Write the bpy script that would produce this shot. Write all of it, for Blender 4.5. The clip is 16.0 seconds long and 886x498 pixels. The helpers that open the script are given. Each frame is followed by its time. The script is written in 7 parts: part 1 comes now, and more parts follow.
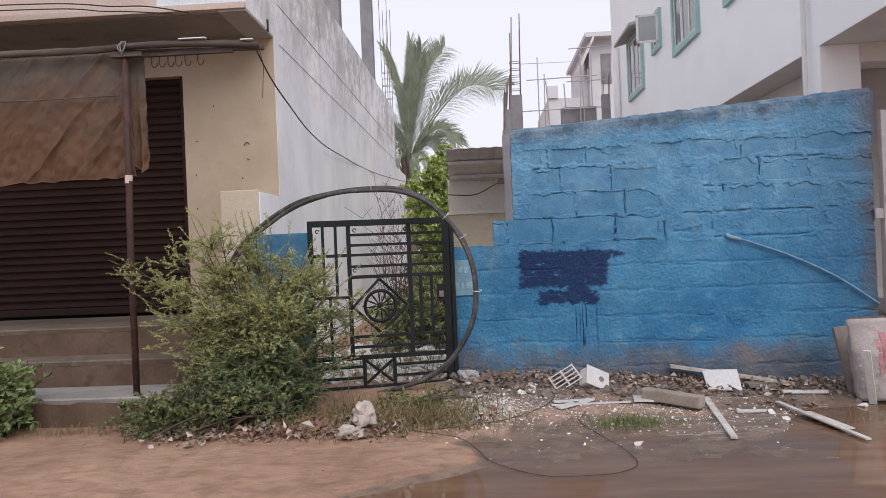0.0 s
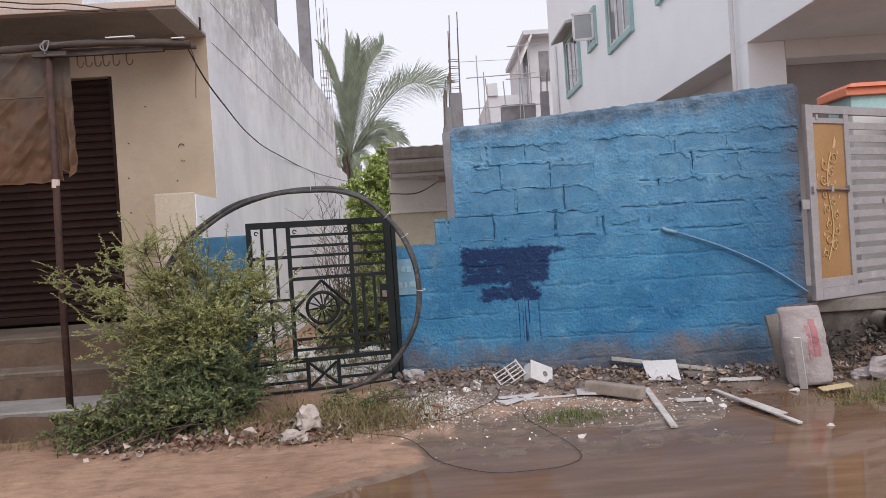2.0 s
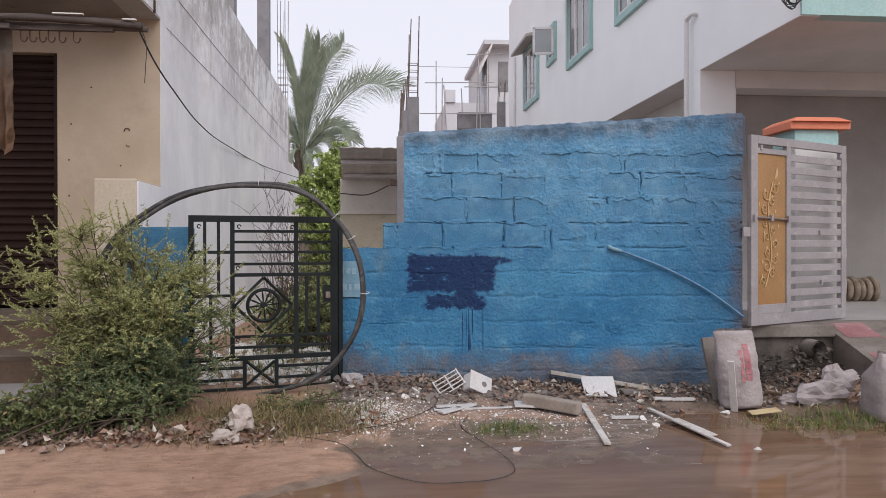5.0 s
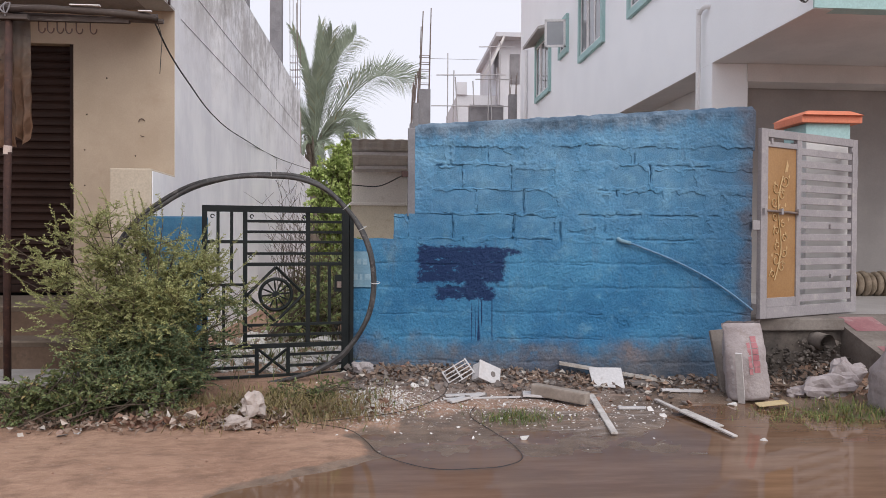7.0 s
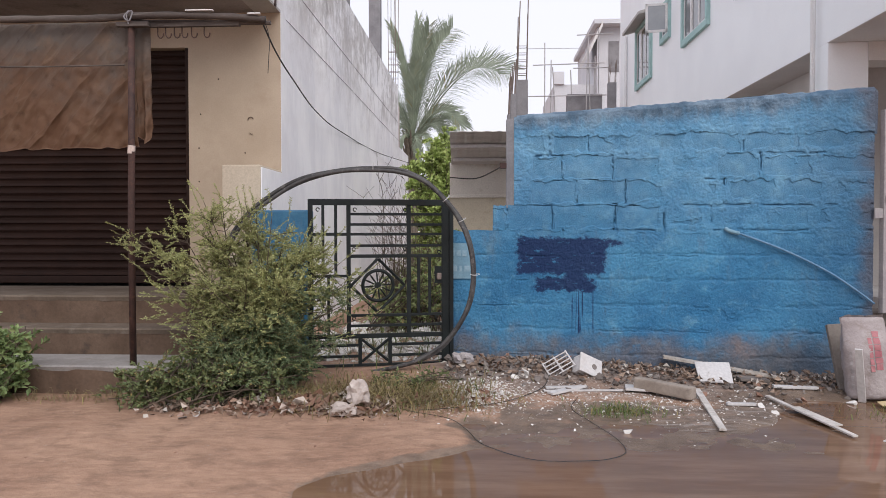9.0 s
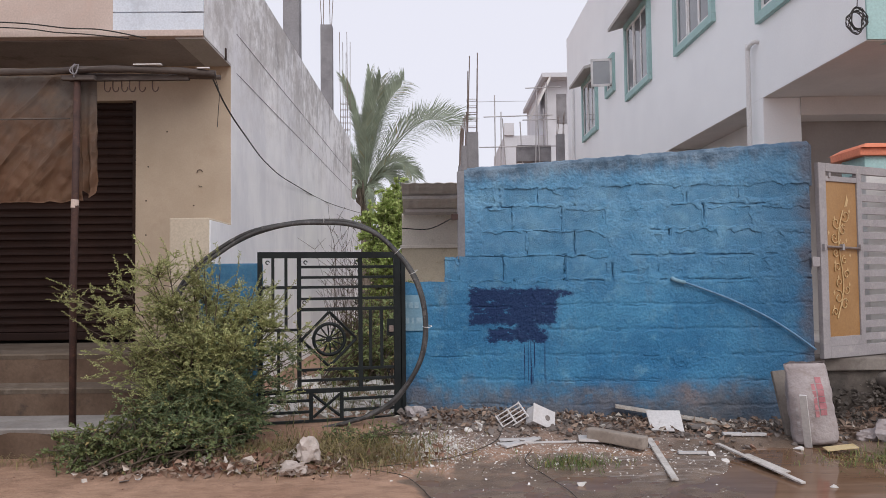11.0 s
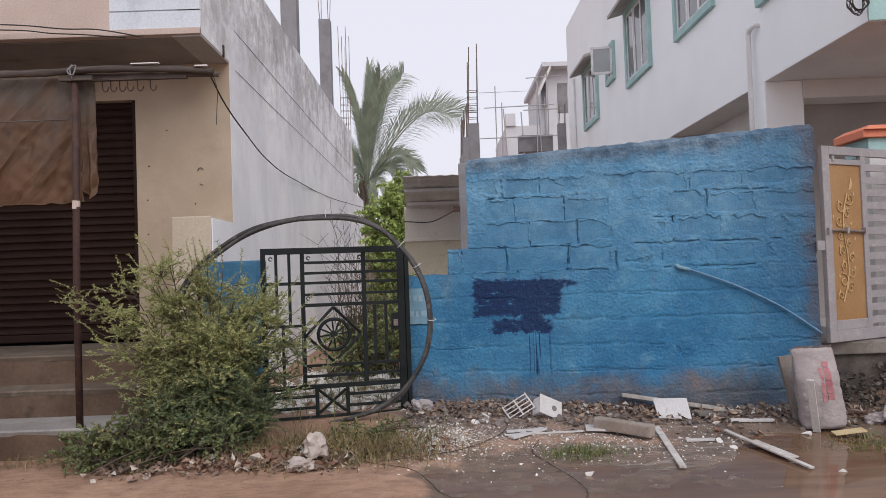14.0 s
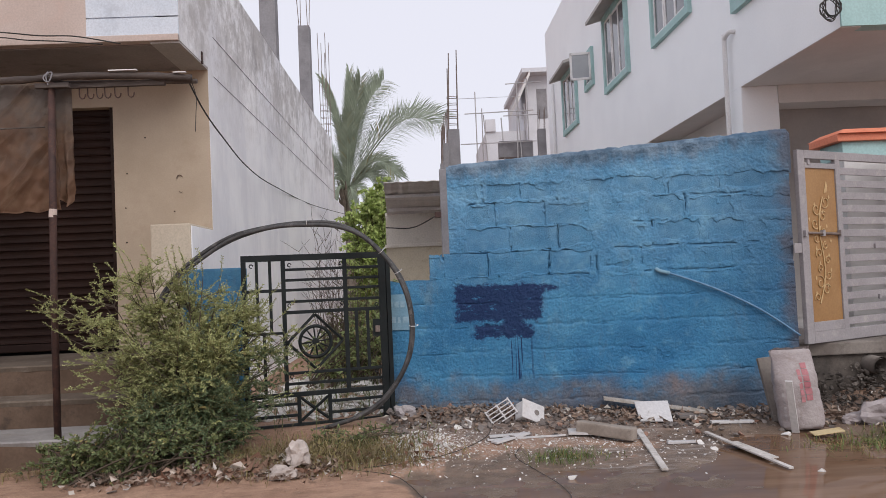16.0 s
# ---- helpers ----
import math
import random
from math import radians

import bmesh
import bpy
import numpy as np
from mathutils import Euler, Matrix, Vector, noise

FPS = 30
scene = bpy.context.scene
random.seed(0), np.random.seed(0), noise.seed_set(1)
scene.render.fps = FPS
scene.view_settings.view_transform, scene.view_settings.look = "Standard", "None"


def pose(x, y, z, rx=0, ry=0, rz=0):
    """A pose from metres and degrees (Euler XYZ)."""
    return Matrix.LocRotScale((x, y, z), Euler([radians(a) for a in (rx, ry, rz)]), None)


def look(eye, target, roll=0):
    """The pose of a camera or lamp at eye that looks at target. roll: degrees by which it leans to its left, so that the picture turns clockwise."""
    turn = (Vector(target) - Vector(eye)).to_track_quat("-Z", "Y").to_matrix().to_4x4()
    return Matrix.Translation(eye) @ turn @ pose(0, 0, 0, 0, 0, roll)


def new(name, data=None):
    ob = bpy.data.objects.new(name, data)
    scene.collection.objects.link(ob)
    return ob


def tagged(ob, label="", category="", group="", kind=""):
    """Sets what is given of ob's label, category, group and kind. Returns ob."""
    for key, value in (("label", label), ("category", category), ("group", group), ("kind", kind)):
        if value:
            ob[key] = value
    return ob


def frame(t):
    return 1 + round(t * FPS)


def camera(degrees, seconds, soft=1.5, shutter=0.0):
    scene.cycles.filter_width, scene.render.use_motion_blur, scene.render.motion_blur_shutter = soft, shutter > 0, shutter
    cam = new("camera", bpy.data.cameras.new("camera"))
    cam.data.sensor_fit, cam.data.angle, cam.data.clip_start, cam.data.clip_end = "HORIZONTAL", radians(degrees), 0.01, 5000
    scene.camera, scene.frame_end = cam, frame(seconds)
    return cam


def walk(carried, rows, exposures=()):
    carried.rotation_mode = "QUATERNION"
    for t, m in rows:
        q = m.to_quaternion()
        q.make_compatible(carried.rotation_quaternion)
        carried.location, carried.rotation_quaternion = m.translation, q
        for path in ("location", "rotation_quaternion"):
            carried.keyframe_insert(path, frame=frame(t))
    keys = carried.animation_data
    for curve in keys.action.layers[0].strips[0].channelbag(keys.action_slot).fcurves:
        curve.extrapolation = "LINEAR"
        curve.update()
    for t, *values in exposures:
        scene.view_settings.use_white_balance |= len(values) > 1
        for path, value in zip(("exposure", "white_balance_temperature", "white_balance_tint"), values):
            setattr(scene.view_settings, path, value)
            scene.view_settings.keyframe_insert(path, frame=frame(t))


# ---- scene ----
cam = camera(61.27, 16.0, soft=0.8)
PATH = [
    (0, pose(-0.020, -0.002, 1.232, 89.973, 2.341, 3.040)),
    (0.5, pose(-0.019, -0.007, 1.239, 90.230, 2.420, 2.596)),
    (1, pose(-0.020, -0.010, 1.239, 90.340, 2.616, 1.422)),
    (1.5, pose(-0.008, 0.003, 1.234, 89.825, 3.158, 0.288)),
    (2, pose(-0.002, 0.015, 1.237, 89.611, 3.642, -1.225)),
    (2.5, pose(-0.001, 0.009, 1.235, 89.321, 3.511, -1.815)),
    (3, pose(-0.001, 0.028, 1.245, 88.847, 2.698, -2.102)),
    (3.5, pose(0.005, 0.058, 1.257, 89.178, 1.340, -3.230)),
    (4, pose(0.007, 0.060, 1.267, 90.107, 0.857, -5.502)),
    (6.5, pose(0.016, 0.003, 1.233, 89.111, -1.034, -4.156)),
    (7, pose(0.009, -0.007, 1.241, 89.211, -0.313, -4.334)),
    (7.5, pose(-0.000, -0.004, 1.243, 89.048, -1.056, -0.962)),
    (8, pose(-0.001, 0.023, 1.235, 87.760, -0.947, 0.019)),
    (8.5, pose(-0.007, 0.017, 1.245, 87.650, -0.161, 1.653)),
    (9, pose(-0.015, -0.023, 1.236, 88.601, 0.070, 3.034)),
    (9.5, pose(-0.021, -0.019, 1.245, 90.015, 0.191, 1.701)),
    (10, pose(-0.014, -0.021, 1.265, 91.049, 0.170, 0.453)),
    (12.5, pose(0.008, -0.025, 1.262, 92.818, 1.020, -0.982)),
    (13, pose(0.009, -0.025, 1.265, 91.783, 1.323, -0.437)),
    (13.5, pose(0.013, -0.020, 1.266, 91.669, 1.600, -0.120)),
    (14, pose(0.013, -0.008, 1.266, 91.716, 1.984, -0.137)),
    (14.5, pose(0.012, -0.011, 1.268, 91.820, 1.929, -0.466)),
    (15, pose(0.014, -0.014, 1.271, 92.000, 2.019, -0.990)),
    (15.5, pose(0.016, -0.012, 1.267, 92.206, 2.435, -1.524)),
    (16, pose(0.012, -0.012, 1.264, 92.110, 2.509, -1.551)),
]
walk(cam, PATH, exposures=[(0.0, 0.29), (1.5, 0.3), (2.5, 0.31), (3.5, 0.28), (4.0, 0.2), (6.5, 0.27), (7.5, 0.32), (8.5, 0.41), (9.5, 0.3), (10.0, 0.2), (12.5, 0.15), (16.0, 0.16)])

# ---- light: bright overcast sky with a weak, wide sun behind the viewer ----
world = bpy.data.worlds.new("overcast_sky")
scene.world = world
world.use_nodes = True
wn, wl = world.node_tree.nodes, world.node_tree.links
sky = wn.new("ShaderNodeTexSky")
sky.sky_type = "NISHITA"
sky.sun_disc = False
sky.sun_elevation, sky.sun_rotation = radians(42), radians(183)
sky.dust_density, sky.air_density = 4.0, 1.2
haze = wn.new("ShaderNodeMix")
haze.data_type = "RGBA"
haze.inputs["Factor"].default_value = 0.9
haze.inputs["B"].default_value = (7.9, 7.85, 8.75, 1)
wl.new(sky.outputs[0], haze.inputs["A"])
wl.new(haze.outputs["Result"], wn["Background"].inputs["Color"])
wn["Background"].inputs["Strength"].default_value = 0.1
sun = new("sun", bpy.data.lights.new("sun", "SUN"))
sun.data.energy, sun.data.angle, sun.data.color = 1.35, radians(40), (1.0, 0.98, 0.97)
sun.matrix_world = look((4.5, -6, 9), (0, 4, 0))


# ---- materials ----
class Nodes:
    def __init__(self, name):
        self.m = bpy.data.materials.new(name)
        self.m.use_nodes = True
        self.t = self.m.node_tree
        self.b = self.t.nodes["Principled BSDF"]
        self.pos = self.n("ShaderNodeNewGeometry").outputs["Position"]

    def n(self, kind, **props):
        node = self.t.nodes.new(kind)
        for k, v in props.items():
            node.inputs[k].default_value = v
        return node

    def link(self, a, b):
        self.t.links.new(a, b)

    def noise(self, scale, detail=5.0, rough=0.6, stretch=None, src=None):
        node = self.n("ShaderNodeTexNoise", Scale=scale, Detail=detail, Roughness=rough)
        at = src or self.pos
        if stretch:
            mp = self.n("ShaderNodeMapping")
            mp.inputs["Scale"].default_value = stretch
            self.link(at, mp.inputs["Vector"])
            at = mp.outputs["Vector"]
        self.link(at, node.inputs["Vector"])
        return node.outputs["Fac"]

    def ramp(self, fac, a, b):
        node = self.n("ShaderNodeMapRange")
        node.interpolation_type = "SMOOTHSTEP"
        node.inputs["From Min"].default_value, node.inputs["From Max"].default_value = a, b
        self.link(fac, node.inputs["Value"])
        return node.outputs["Result"]

    def math(self, op, a, b):
        node = self.t.nodes.new("ShaderNodeMath")
        node.operation = op
        for i, v in enumerate((a, b)):
            if isinstance(v, (int, float)):
                node.inputs[i].default_value = v
            else:
                self.link(v, node.inputs[i])
        return node.outputs[0]

    def mix(self, fac, a, b, how="MIX"):
        node = self.t.nodes.new("ShaderNodeMix")
        node.data_type, node.blend_type = "RGBA", how
        for key, v in (("Factor", fac), ("A", a), ("B", b)):
            if isinstance(v, (int, float)):
                node.inputs[key].default_value = v
            elif isinstance(v, tuple):
                node.inputs[key].default_value = (*v, 1)
            else:
                self.link(v, node.inputs[key])
        return node.outputs["Result"]

    def xyz(self):
        node = self.n("ShaderNodeSeparateXYZ")
        self.link(self.pos, node.inputs[0])
        return node.outputs

    def band(self, value, lo, hi, soft):
        return self.math("MULTIPLY", self.ramp(value, lo - soft, lo + soft), self.ramp(value, hi + soft, hi - soft))

    def bump(self, height, strength, distance):
        node = self.n("ShaderNodeBump", Strength=strength, Distance=distance)
        self.link(height, node.inputs["Height"])
        self.link(node.outputs[0], self.b.inputs["Normal"])

    def done(self, colour, rough=0.8, metal=0.0, spec=0.5):
        if isinstance(colour, tuple):
            self.b.inputs["Base Color"].default_value = (*colour, 1)
        else:
            self.link(colour, self.b.inputs["Base Color"])
        if isinstance(rough, (int, float)):
            self.b.inputs["Roughness"].default_value = rough
        else:
            self.link(rough, self.b.inputs["Roughness"])
        self.b.inputs["Metallic"].default_value = metal
        self.b.inputs["Specular IOR Level"].default_value = spec
        return self.m


def plain(name, c1, c2, scale=5.0, rough=0.75, fine=60.0, bump=0.3, depth=0.004, metal=0.0, stain=None, stretch=None, spec=0.4, vary=0.0, grain=0.22):
    """Two-scale colour: broad patches from c1 to c2, fine grain, optional stains."""
    k = Nodes(name)
    c = k.mix(k.ramp(k.noise(scale, stretch=stretch), 0.3, 0.7), c1, c2)
    g = k.noise(fine, 3)
    c = k.mix(grain, c, k.mix(k.ramp(g, 0.25, 0.75), (0.5, 0.5, 0.5), (1.3, 1.3, 1.3)), "MULTIPLY")
    if stain:
        c = k.mix(k.math("MULTIPLY", k.ramp(k.noise(scale * 2.3, 8, 0.7, stretch=stretch), 0.52, 0.72), stain[1]), c, stain[0])
    if vary:
        rnd = k.n("ShaderNodeObjectInfo").outputs["Random"]
        c = k.mix(vary, c, k.mix(rnd, (0.35, 0.35, 0.35), (1.5, 1.5, 1.5)), "MULTIPLY")
    k.bump(g, bump * 0.45, depth)
    return k.done(c, rough, metal, spec)


def leafy(name, c1, c2, dry=(0.25, 0.2, 0.08), dryness=0.05):
    k = Nodes(name)
    isl = k.t.nodes.new("ShaderNodeNewGeometry").outputs["Random Per Island"]
    c = k.mix(isl, c1, c2)
    c = k.mix(k.ramp(isl, 1.0 - dryness - 0.02, 1.0 - dryness + 0.02), c, dry)
    c = k.mix(0.5, c, k.mix(k.ramp(k.noise(2.5), 0.3, 0.7), (0.6, 0.6, 0.6), (1.35, 1.35, 1.35)), "MULTIPLY")
    k.b.inputs["Transmission Weight"].default_value = 0.0
    k.b.inputs["Subsurface Weight"].default_value = 0.0
    return k.done(c, 0.55, 0.0, 0.3)


def blue_wall_material(block):
    k = Nodes("blue_painted_concrete_block" if block else "blue_painted_plaster")
    x, y, z = k.xyz()
    rnd = k.n("ShaderNodeObjectInfo").outputs["Random"]
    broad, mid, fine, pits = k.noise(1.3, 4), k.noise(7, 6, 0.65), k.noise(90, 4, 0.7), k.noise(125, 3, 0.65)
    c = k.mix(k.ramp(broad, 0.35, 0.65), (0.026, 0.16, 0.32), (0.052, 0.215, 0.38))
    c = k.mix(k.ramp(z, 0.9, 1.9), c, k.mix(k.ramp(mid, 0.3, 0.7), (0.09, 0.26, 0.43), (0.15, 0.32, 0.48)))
    c = k.mix(k.math("MULTIPLY", k.ramp(mid, 0.5, 0.75), 0.5), c, (0.16, 0.35, 0.47))
    c = k.mix(0.35, c, k.mix(rnd, (0.85, 0.85, 0.87), (1.12, 1.12, 1.12)), "MULTIPLY")
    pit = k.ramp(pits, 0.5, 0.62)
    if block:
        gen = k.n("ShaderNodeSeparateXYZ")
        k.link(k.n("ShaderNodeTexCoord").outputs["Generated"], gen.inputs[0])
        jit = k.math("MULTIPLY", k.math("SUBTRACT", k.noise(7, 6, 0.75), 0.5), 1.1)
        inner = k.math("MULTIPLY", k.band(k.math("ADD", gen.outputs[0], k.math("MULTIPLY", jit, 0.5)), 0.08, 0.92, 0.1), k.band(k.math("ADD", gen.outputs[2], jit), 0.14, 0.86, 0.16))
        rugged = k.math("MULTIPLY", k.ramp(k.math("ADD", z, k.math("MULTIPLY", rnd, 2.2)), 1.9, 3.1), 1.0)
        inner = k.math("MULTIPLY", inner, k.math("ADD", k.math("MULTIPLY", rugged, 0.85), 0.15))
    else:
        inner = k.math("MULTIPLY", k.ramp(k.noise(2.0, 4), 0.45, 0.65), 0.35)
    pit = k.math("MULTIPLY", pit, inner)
    # pit hollows darkened in colour, standing in for the shade inside them
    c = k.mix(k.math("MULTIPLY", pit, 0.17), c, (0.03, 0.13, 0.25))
    c = k.mix(0.4, c, k.mix(k.ramp(k.noise(24, 8, 0.75), 0.3, 0.7), (0.6, 0.65, 0.69), (1.2, 1.16, 1.12)), "MULTIPLY")
    c = k.mix(0.5, c, k.mix(k.ramp(k.noise(2.6, 6, 0.7), 0.35, 0.65), (0.65, 0.72, 0.78), (1.1, 1.08, 1.05)), "MULTIPLY")
    c = k.mix(k.math("MULTIPLY", k.ramp(k.noise(120, 3, 0.7), 0.5, 0.7), 0.3), c, (0.18, 0.36, 0.53))
    c = k.mix(k.math("MULTIPLY", k.ramp(k.noise(5, 7, 0.75, stretch=(1, 1, 0.3)), 0.55, 0.72), 0.45), c, (0.11, 0.17, 0.22))
    # worn, mud-splashed foot of the wall
    edge = k.math("ADD", z, k.math("MULTIPLY", k.noise(3.2, 7, 0.7), -0.62))
    mud = k.math("MULTIPLY", k.ramp(edge, 0.16, -0.1), k.ramp(k.noise(12, 7, 0.75), 0.22, 0.55))
    c = k.mix(k.math("MULTIPLY", mud, 0.8), c, k.mix(k.ramp(mid, 0.35, 0.65), (0.10, 0.095, 0.105), (0.15, 0.128, 0.125)))
    low = k.math("ADD", z, k.math("MULTIPLY", k.math("SUBTRACT", k.noise(4, 7, 0.7), 0.5), 0.4))
    low = k.math("MULTIPLY", k.ramp(low, 0.36, 0.16), k.ramp(k.math("ADD", x, k.noise(2, 4)), 1.9, 2.7))
    c = k.mix(k.math("MULTIPLY", low, 0.75), c, k.mix(k.ramp(mid, 0.35, 0.65), (0.075, 0.085, 0.10), (0.13, 0.125, 0.13)))
    patch = k.math("MULTIPLY", k.band(x, 1.95, 2.2, 0.08), k.band(z, 0.2, 0.36, 0.06))
    c = k.mix(k.math("MULTIPLY", patch, k.ramp(mid, 0.35, 0.6)), c, (0.17, 0.145, 0.15))
    # bare grey concrete showing along the top edge
    top = k.math("SUBTRACT", z, k.math("ADD", k.math("MULTIPLY", x, 0.06), 2.13))
    top = k.math("ADD", top, k.math("MULTIPLY", k.noise(6, 7, 0.7, stretch=(1, 1, 0.35)), 0.34))
    c = k.mix(k.math("MULTIPLY", k.ramp(top, 0.04, 0.19), 0.85), c, k.mix(k.ramp(mid, 0.35, 0.65), (0.06, 0.09, 0.13), (0.18, 0.24, 0.305)))
    # broad darker blue towards the right-hand end, then its dark stained edge
    end = k.math("ADD", x, k.math("MULTIPLY", k.noise(5, 6), 0.5))
    c = k.mix(k.math("MULTIPLY", k.ramp(end, 2.4, 3.2), 0.5), c, (0.025, 0.09, 0.175))
    c = k.mix(k.math("MULTIPLY", k.ramp(end, 3.12, 3.36), 0.75), c, (0.085, 0.075, 0.085))
    # navy paint brushed over in three strokes, with runs
    wob = k.math("MULTIPLY", k.math("SUBTRACT", k.noise(15, 6, 0.75, stretch=(0.9, 1, 1.2)), 0.5), 0.22)
    px, pz = k.math("ADD", x, wob), k.math("ADD", z, k.math("MULTIPLY", wob, 0.7))
    navy = k.math("MULTIPLY", k.band(px, 0.27, 1.01, 0.015), k.band(pz, 1.03, 1.175, 0.012))
    tail = k.math("MULTIPLY", k.band(px, 0.9, 1.13, 0.03), k.band(pz, 1.105, 1.155, 0.01))
    navy2 = k.math("MULTIPLY", k.band(px, 0.29, 1.0, 0.015), k.band(pz, 0.875, 1.05, 0.015))
    navy3 = k.math("MULTIPLY", k.band(px, 0.42, 0.93, 0.02), k.band(pz, 0.73, 0.845, 0.012))
    joinup = k.math("MULTIPLY", k.band(px, 0.66, 0.84, 0.03), k.band(pz, 0.8, 0.9, 0.02))
    navy3 = k.math("MAXIMUM", navy3, joinup)
    runs = k.ramp(k.noise(56, 2, 0.5, stretch=(1, 0.02, 0.02)), 0.56, 0.6)
    runs = k.math("MULTIPLY", runs, k.math("MULTIPLY", k.band(x, 0.70, 0.90, 0.03), k.band(k.math("ADD", z, k.math("MULTIPLY", k.noise(14, 2, 0.5, stretch=(1, 0.02, 0.02)), 0.62)), 0.80, 1.2, 0.02)))
    runs = k.math("MULTIPLY", runs, k.ramp(z, 0.83, 0.78))
    total = k.math("MAXIMUM", k.math("MAXIMUM", navy, tail), k.math("MAXIMUM", k.math("MAXIMUM", navy2, navy3), runs))
    worn = k.ramp(k.noise(20, 6, 0.7, stretch=(0.7, 1, 1.3)), 0.30, 0.42)
    c = k.mix(k.math("MULTIPLY", k.math("MULTIPLY", total, worn), 0.95), c, (0.004, 0.018, 0.078))
    h = k.math("ADD", k.math("MULTIPLY", pit, -0.6), k.math("ADD", k.math("ADD", k.math("MULTIPLY", mid, 1.1), k.math("MULTIPLY", k.noise(26, 6, 0.7), 0.55)), k.math("MULTIPLY", fine, 0.3)))
    k.bump(h, 0.6 if block else 0.55, 0.02)
    return k.done(c, 0.7, 0, 0.35)


def ground_material():
    k = Nodes("sandy_wet_ground")
    wet = k.n("ShaderNodeAttribute")
    wet.attribute_name = "wet"
    w = wet.outputs["Fac"]
    broad, mid, fine, gr = k.noise(0.8, 5), k.noise(4.5, 7, 0.65), k.noise(55, 4), k.noise(190, 3)
    c = k.mix(k.ramp(broad, 0.35, 0.65), (0.33, 0.20, 0.138), (0.43, 0.275, 0.192))
    c = k.mix(k.math("MULTIPLY", k.ramp(mid, 0.45, 0.7), 0.6), c, (0.21, 0.13, 0.092))
    c = k.mix(0.8, c, k.mix(k.ramp(gr, 0.3, 0.7), (0.6, 0.6, 0.6), (1.3, 1.3, 1.3)), "MULTIPLY")
    c = k.mix(0.6, c, k.mix(k.ramp(k.noise(13, 8, 0.75, stretch=(0.6, 1.3, 1)), 0.3, 0.7), (0.66, 0.63, 0.6), (1.22, 1.22, 1.22)), "MULTIPLY")
    c = k.mix(k.math("MULTIPLY", k.ramp(k.noise(60, 2), 0.66, 0.72), 0.7), c, (0.42, 0.36, 0.32))
    rub = k.n("ShaderNodeAttribute")
    rub.attribute_name = "rubble"
    c = k.mix(k.math("MULTIPLY", rub.outputs["Fac"], 0.8), c, k.mix(k.ramp(k.noise(30, 4), 0.35, 0.65), (0.10, 0.078, 0.068), (0.26, 0.225, 0.20)))
    dust = k.n("ShaderNodeAttribute")
    dust.attribute_name = "dust"
    c = k.mix(k.math("MULTIPLY", dust.outputs["Fac"], k.ramp(k.noise(34, 6, 0.75), 0.50, 0.66)), c, (0.46, 0.43, 0.4))
    wetc = k.mix(k.ramp(mid, 0.3, 0.7), (0.15, 0.103, 0.074), (0.235, 0.17, 0.125))
    wetc = k.mix(k.math("MULTIPLY", k.ramp(k.noise(75, 4, 0.7), 0.58, 0.7), 0.5), wetc, (0.4, 0.34, 0.3))
    wetc = k.mix(k.math("MULTIPLY", k.ramp(k.noise(16, 7, 0.75, stretch=(0.5, 1.3, 1)), 0.45, 0.68), 0.55), wetc, (0.085, 0.058, 0.045))
    sx = k.xyz()
    smear = k.math("MULTIPLY", k.math("MULTIPLY", k.band(sx[0], 0.9, 2.3, 0.25), k.band(sx[1], 4.6, 5.25, 0.15)), k.ramp(k.noise(9, 7, 0.75, stretch=(0.3, 2.2, 1)), 0.5, 0.62))
    wetc = k.mix(k.math("MULTIPLY", smear, 0.6), wetc, (0.42, 0.37, 0.34))
    wm = k.ramp(k.math("ADD", w, k.math("MULTIPLY", k.math("SUBTRACT", k.noise(7, 6, 0.7), 0.5), 0.7)), 0.35, 0.65)
    c = k.mix(wm, c, wetc)
    k.bump(k.math("ADD", k.math("MULTIPLY", mid, 1.2), k.math("ADD", fine, k.math("MULTIPLY", gr, 0.4))), 0.6, 0.012)
    r = k.n("ShaderNodeMapRange")
    k.link(wm, r.inputs["Value"])
    r.inputs["To Min"].default_value, r.inputs["To Max"].default_value = 0.92, 0.36
    return k.done(c, r.outputs[0], 0, 0.25)


def water_material():
    k = Nodes("muddy_puddle_water")
    st = k.noise(2.2, 6, 0.65, stretch=(0.45, 2.2, 1))
    c = k.mix(k.ramp(st, 0.35, 0.7), (0.16, 0.092, 0.056), (0.23, 0.14, 0.09))
    r = k.ramp(k.noise(1.6, 5, 0.6, stretch=(0.5, 1.6, 1)), 0.42, 0.62)
    r = k.math("ADD", k.math("MULTIPLY", r, 0.05), 0.006)
    k.bump(k.math("ADD", k.noise(9, 3, 0.5, stretch=(0.4, 1.5, 1)), k.math("MULTIPLY", k.noise(45, 3), 0.1)), 0.012, 0.02)
    k.b.inputs["IOR"].default_value = 1.33
    return k.done(c, r, 0, 0.45)


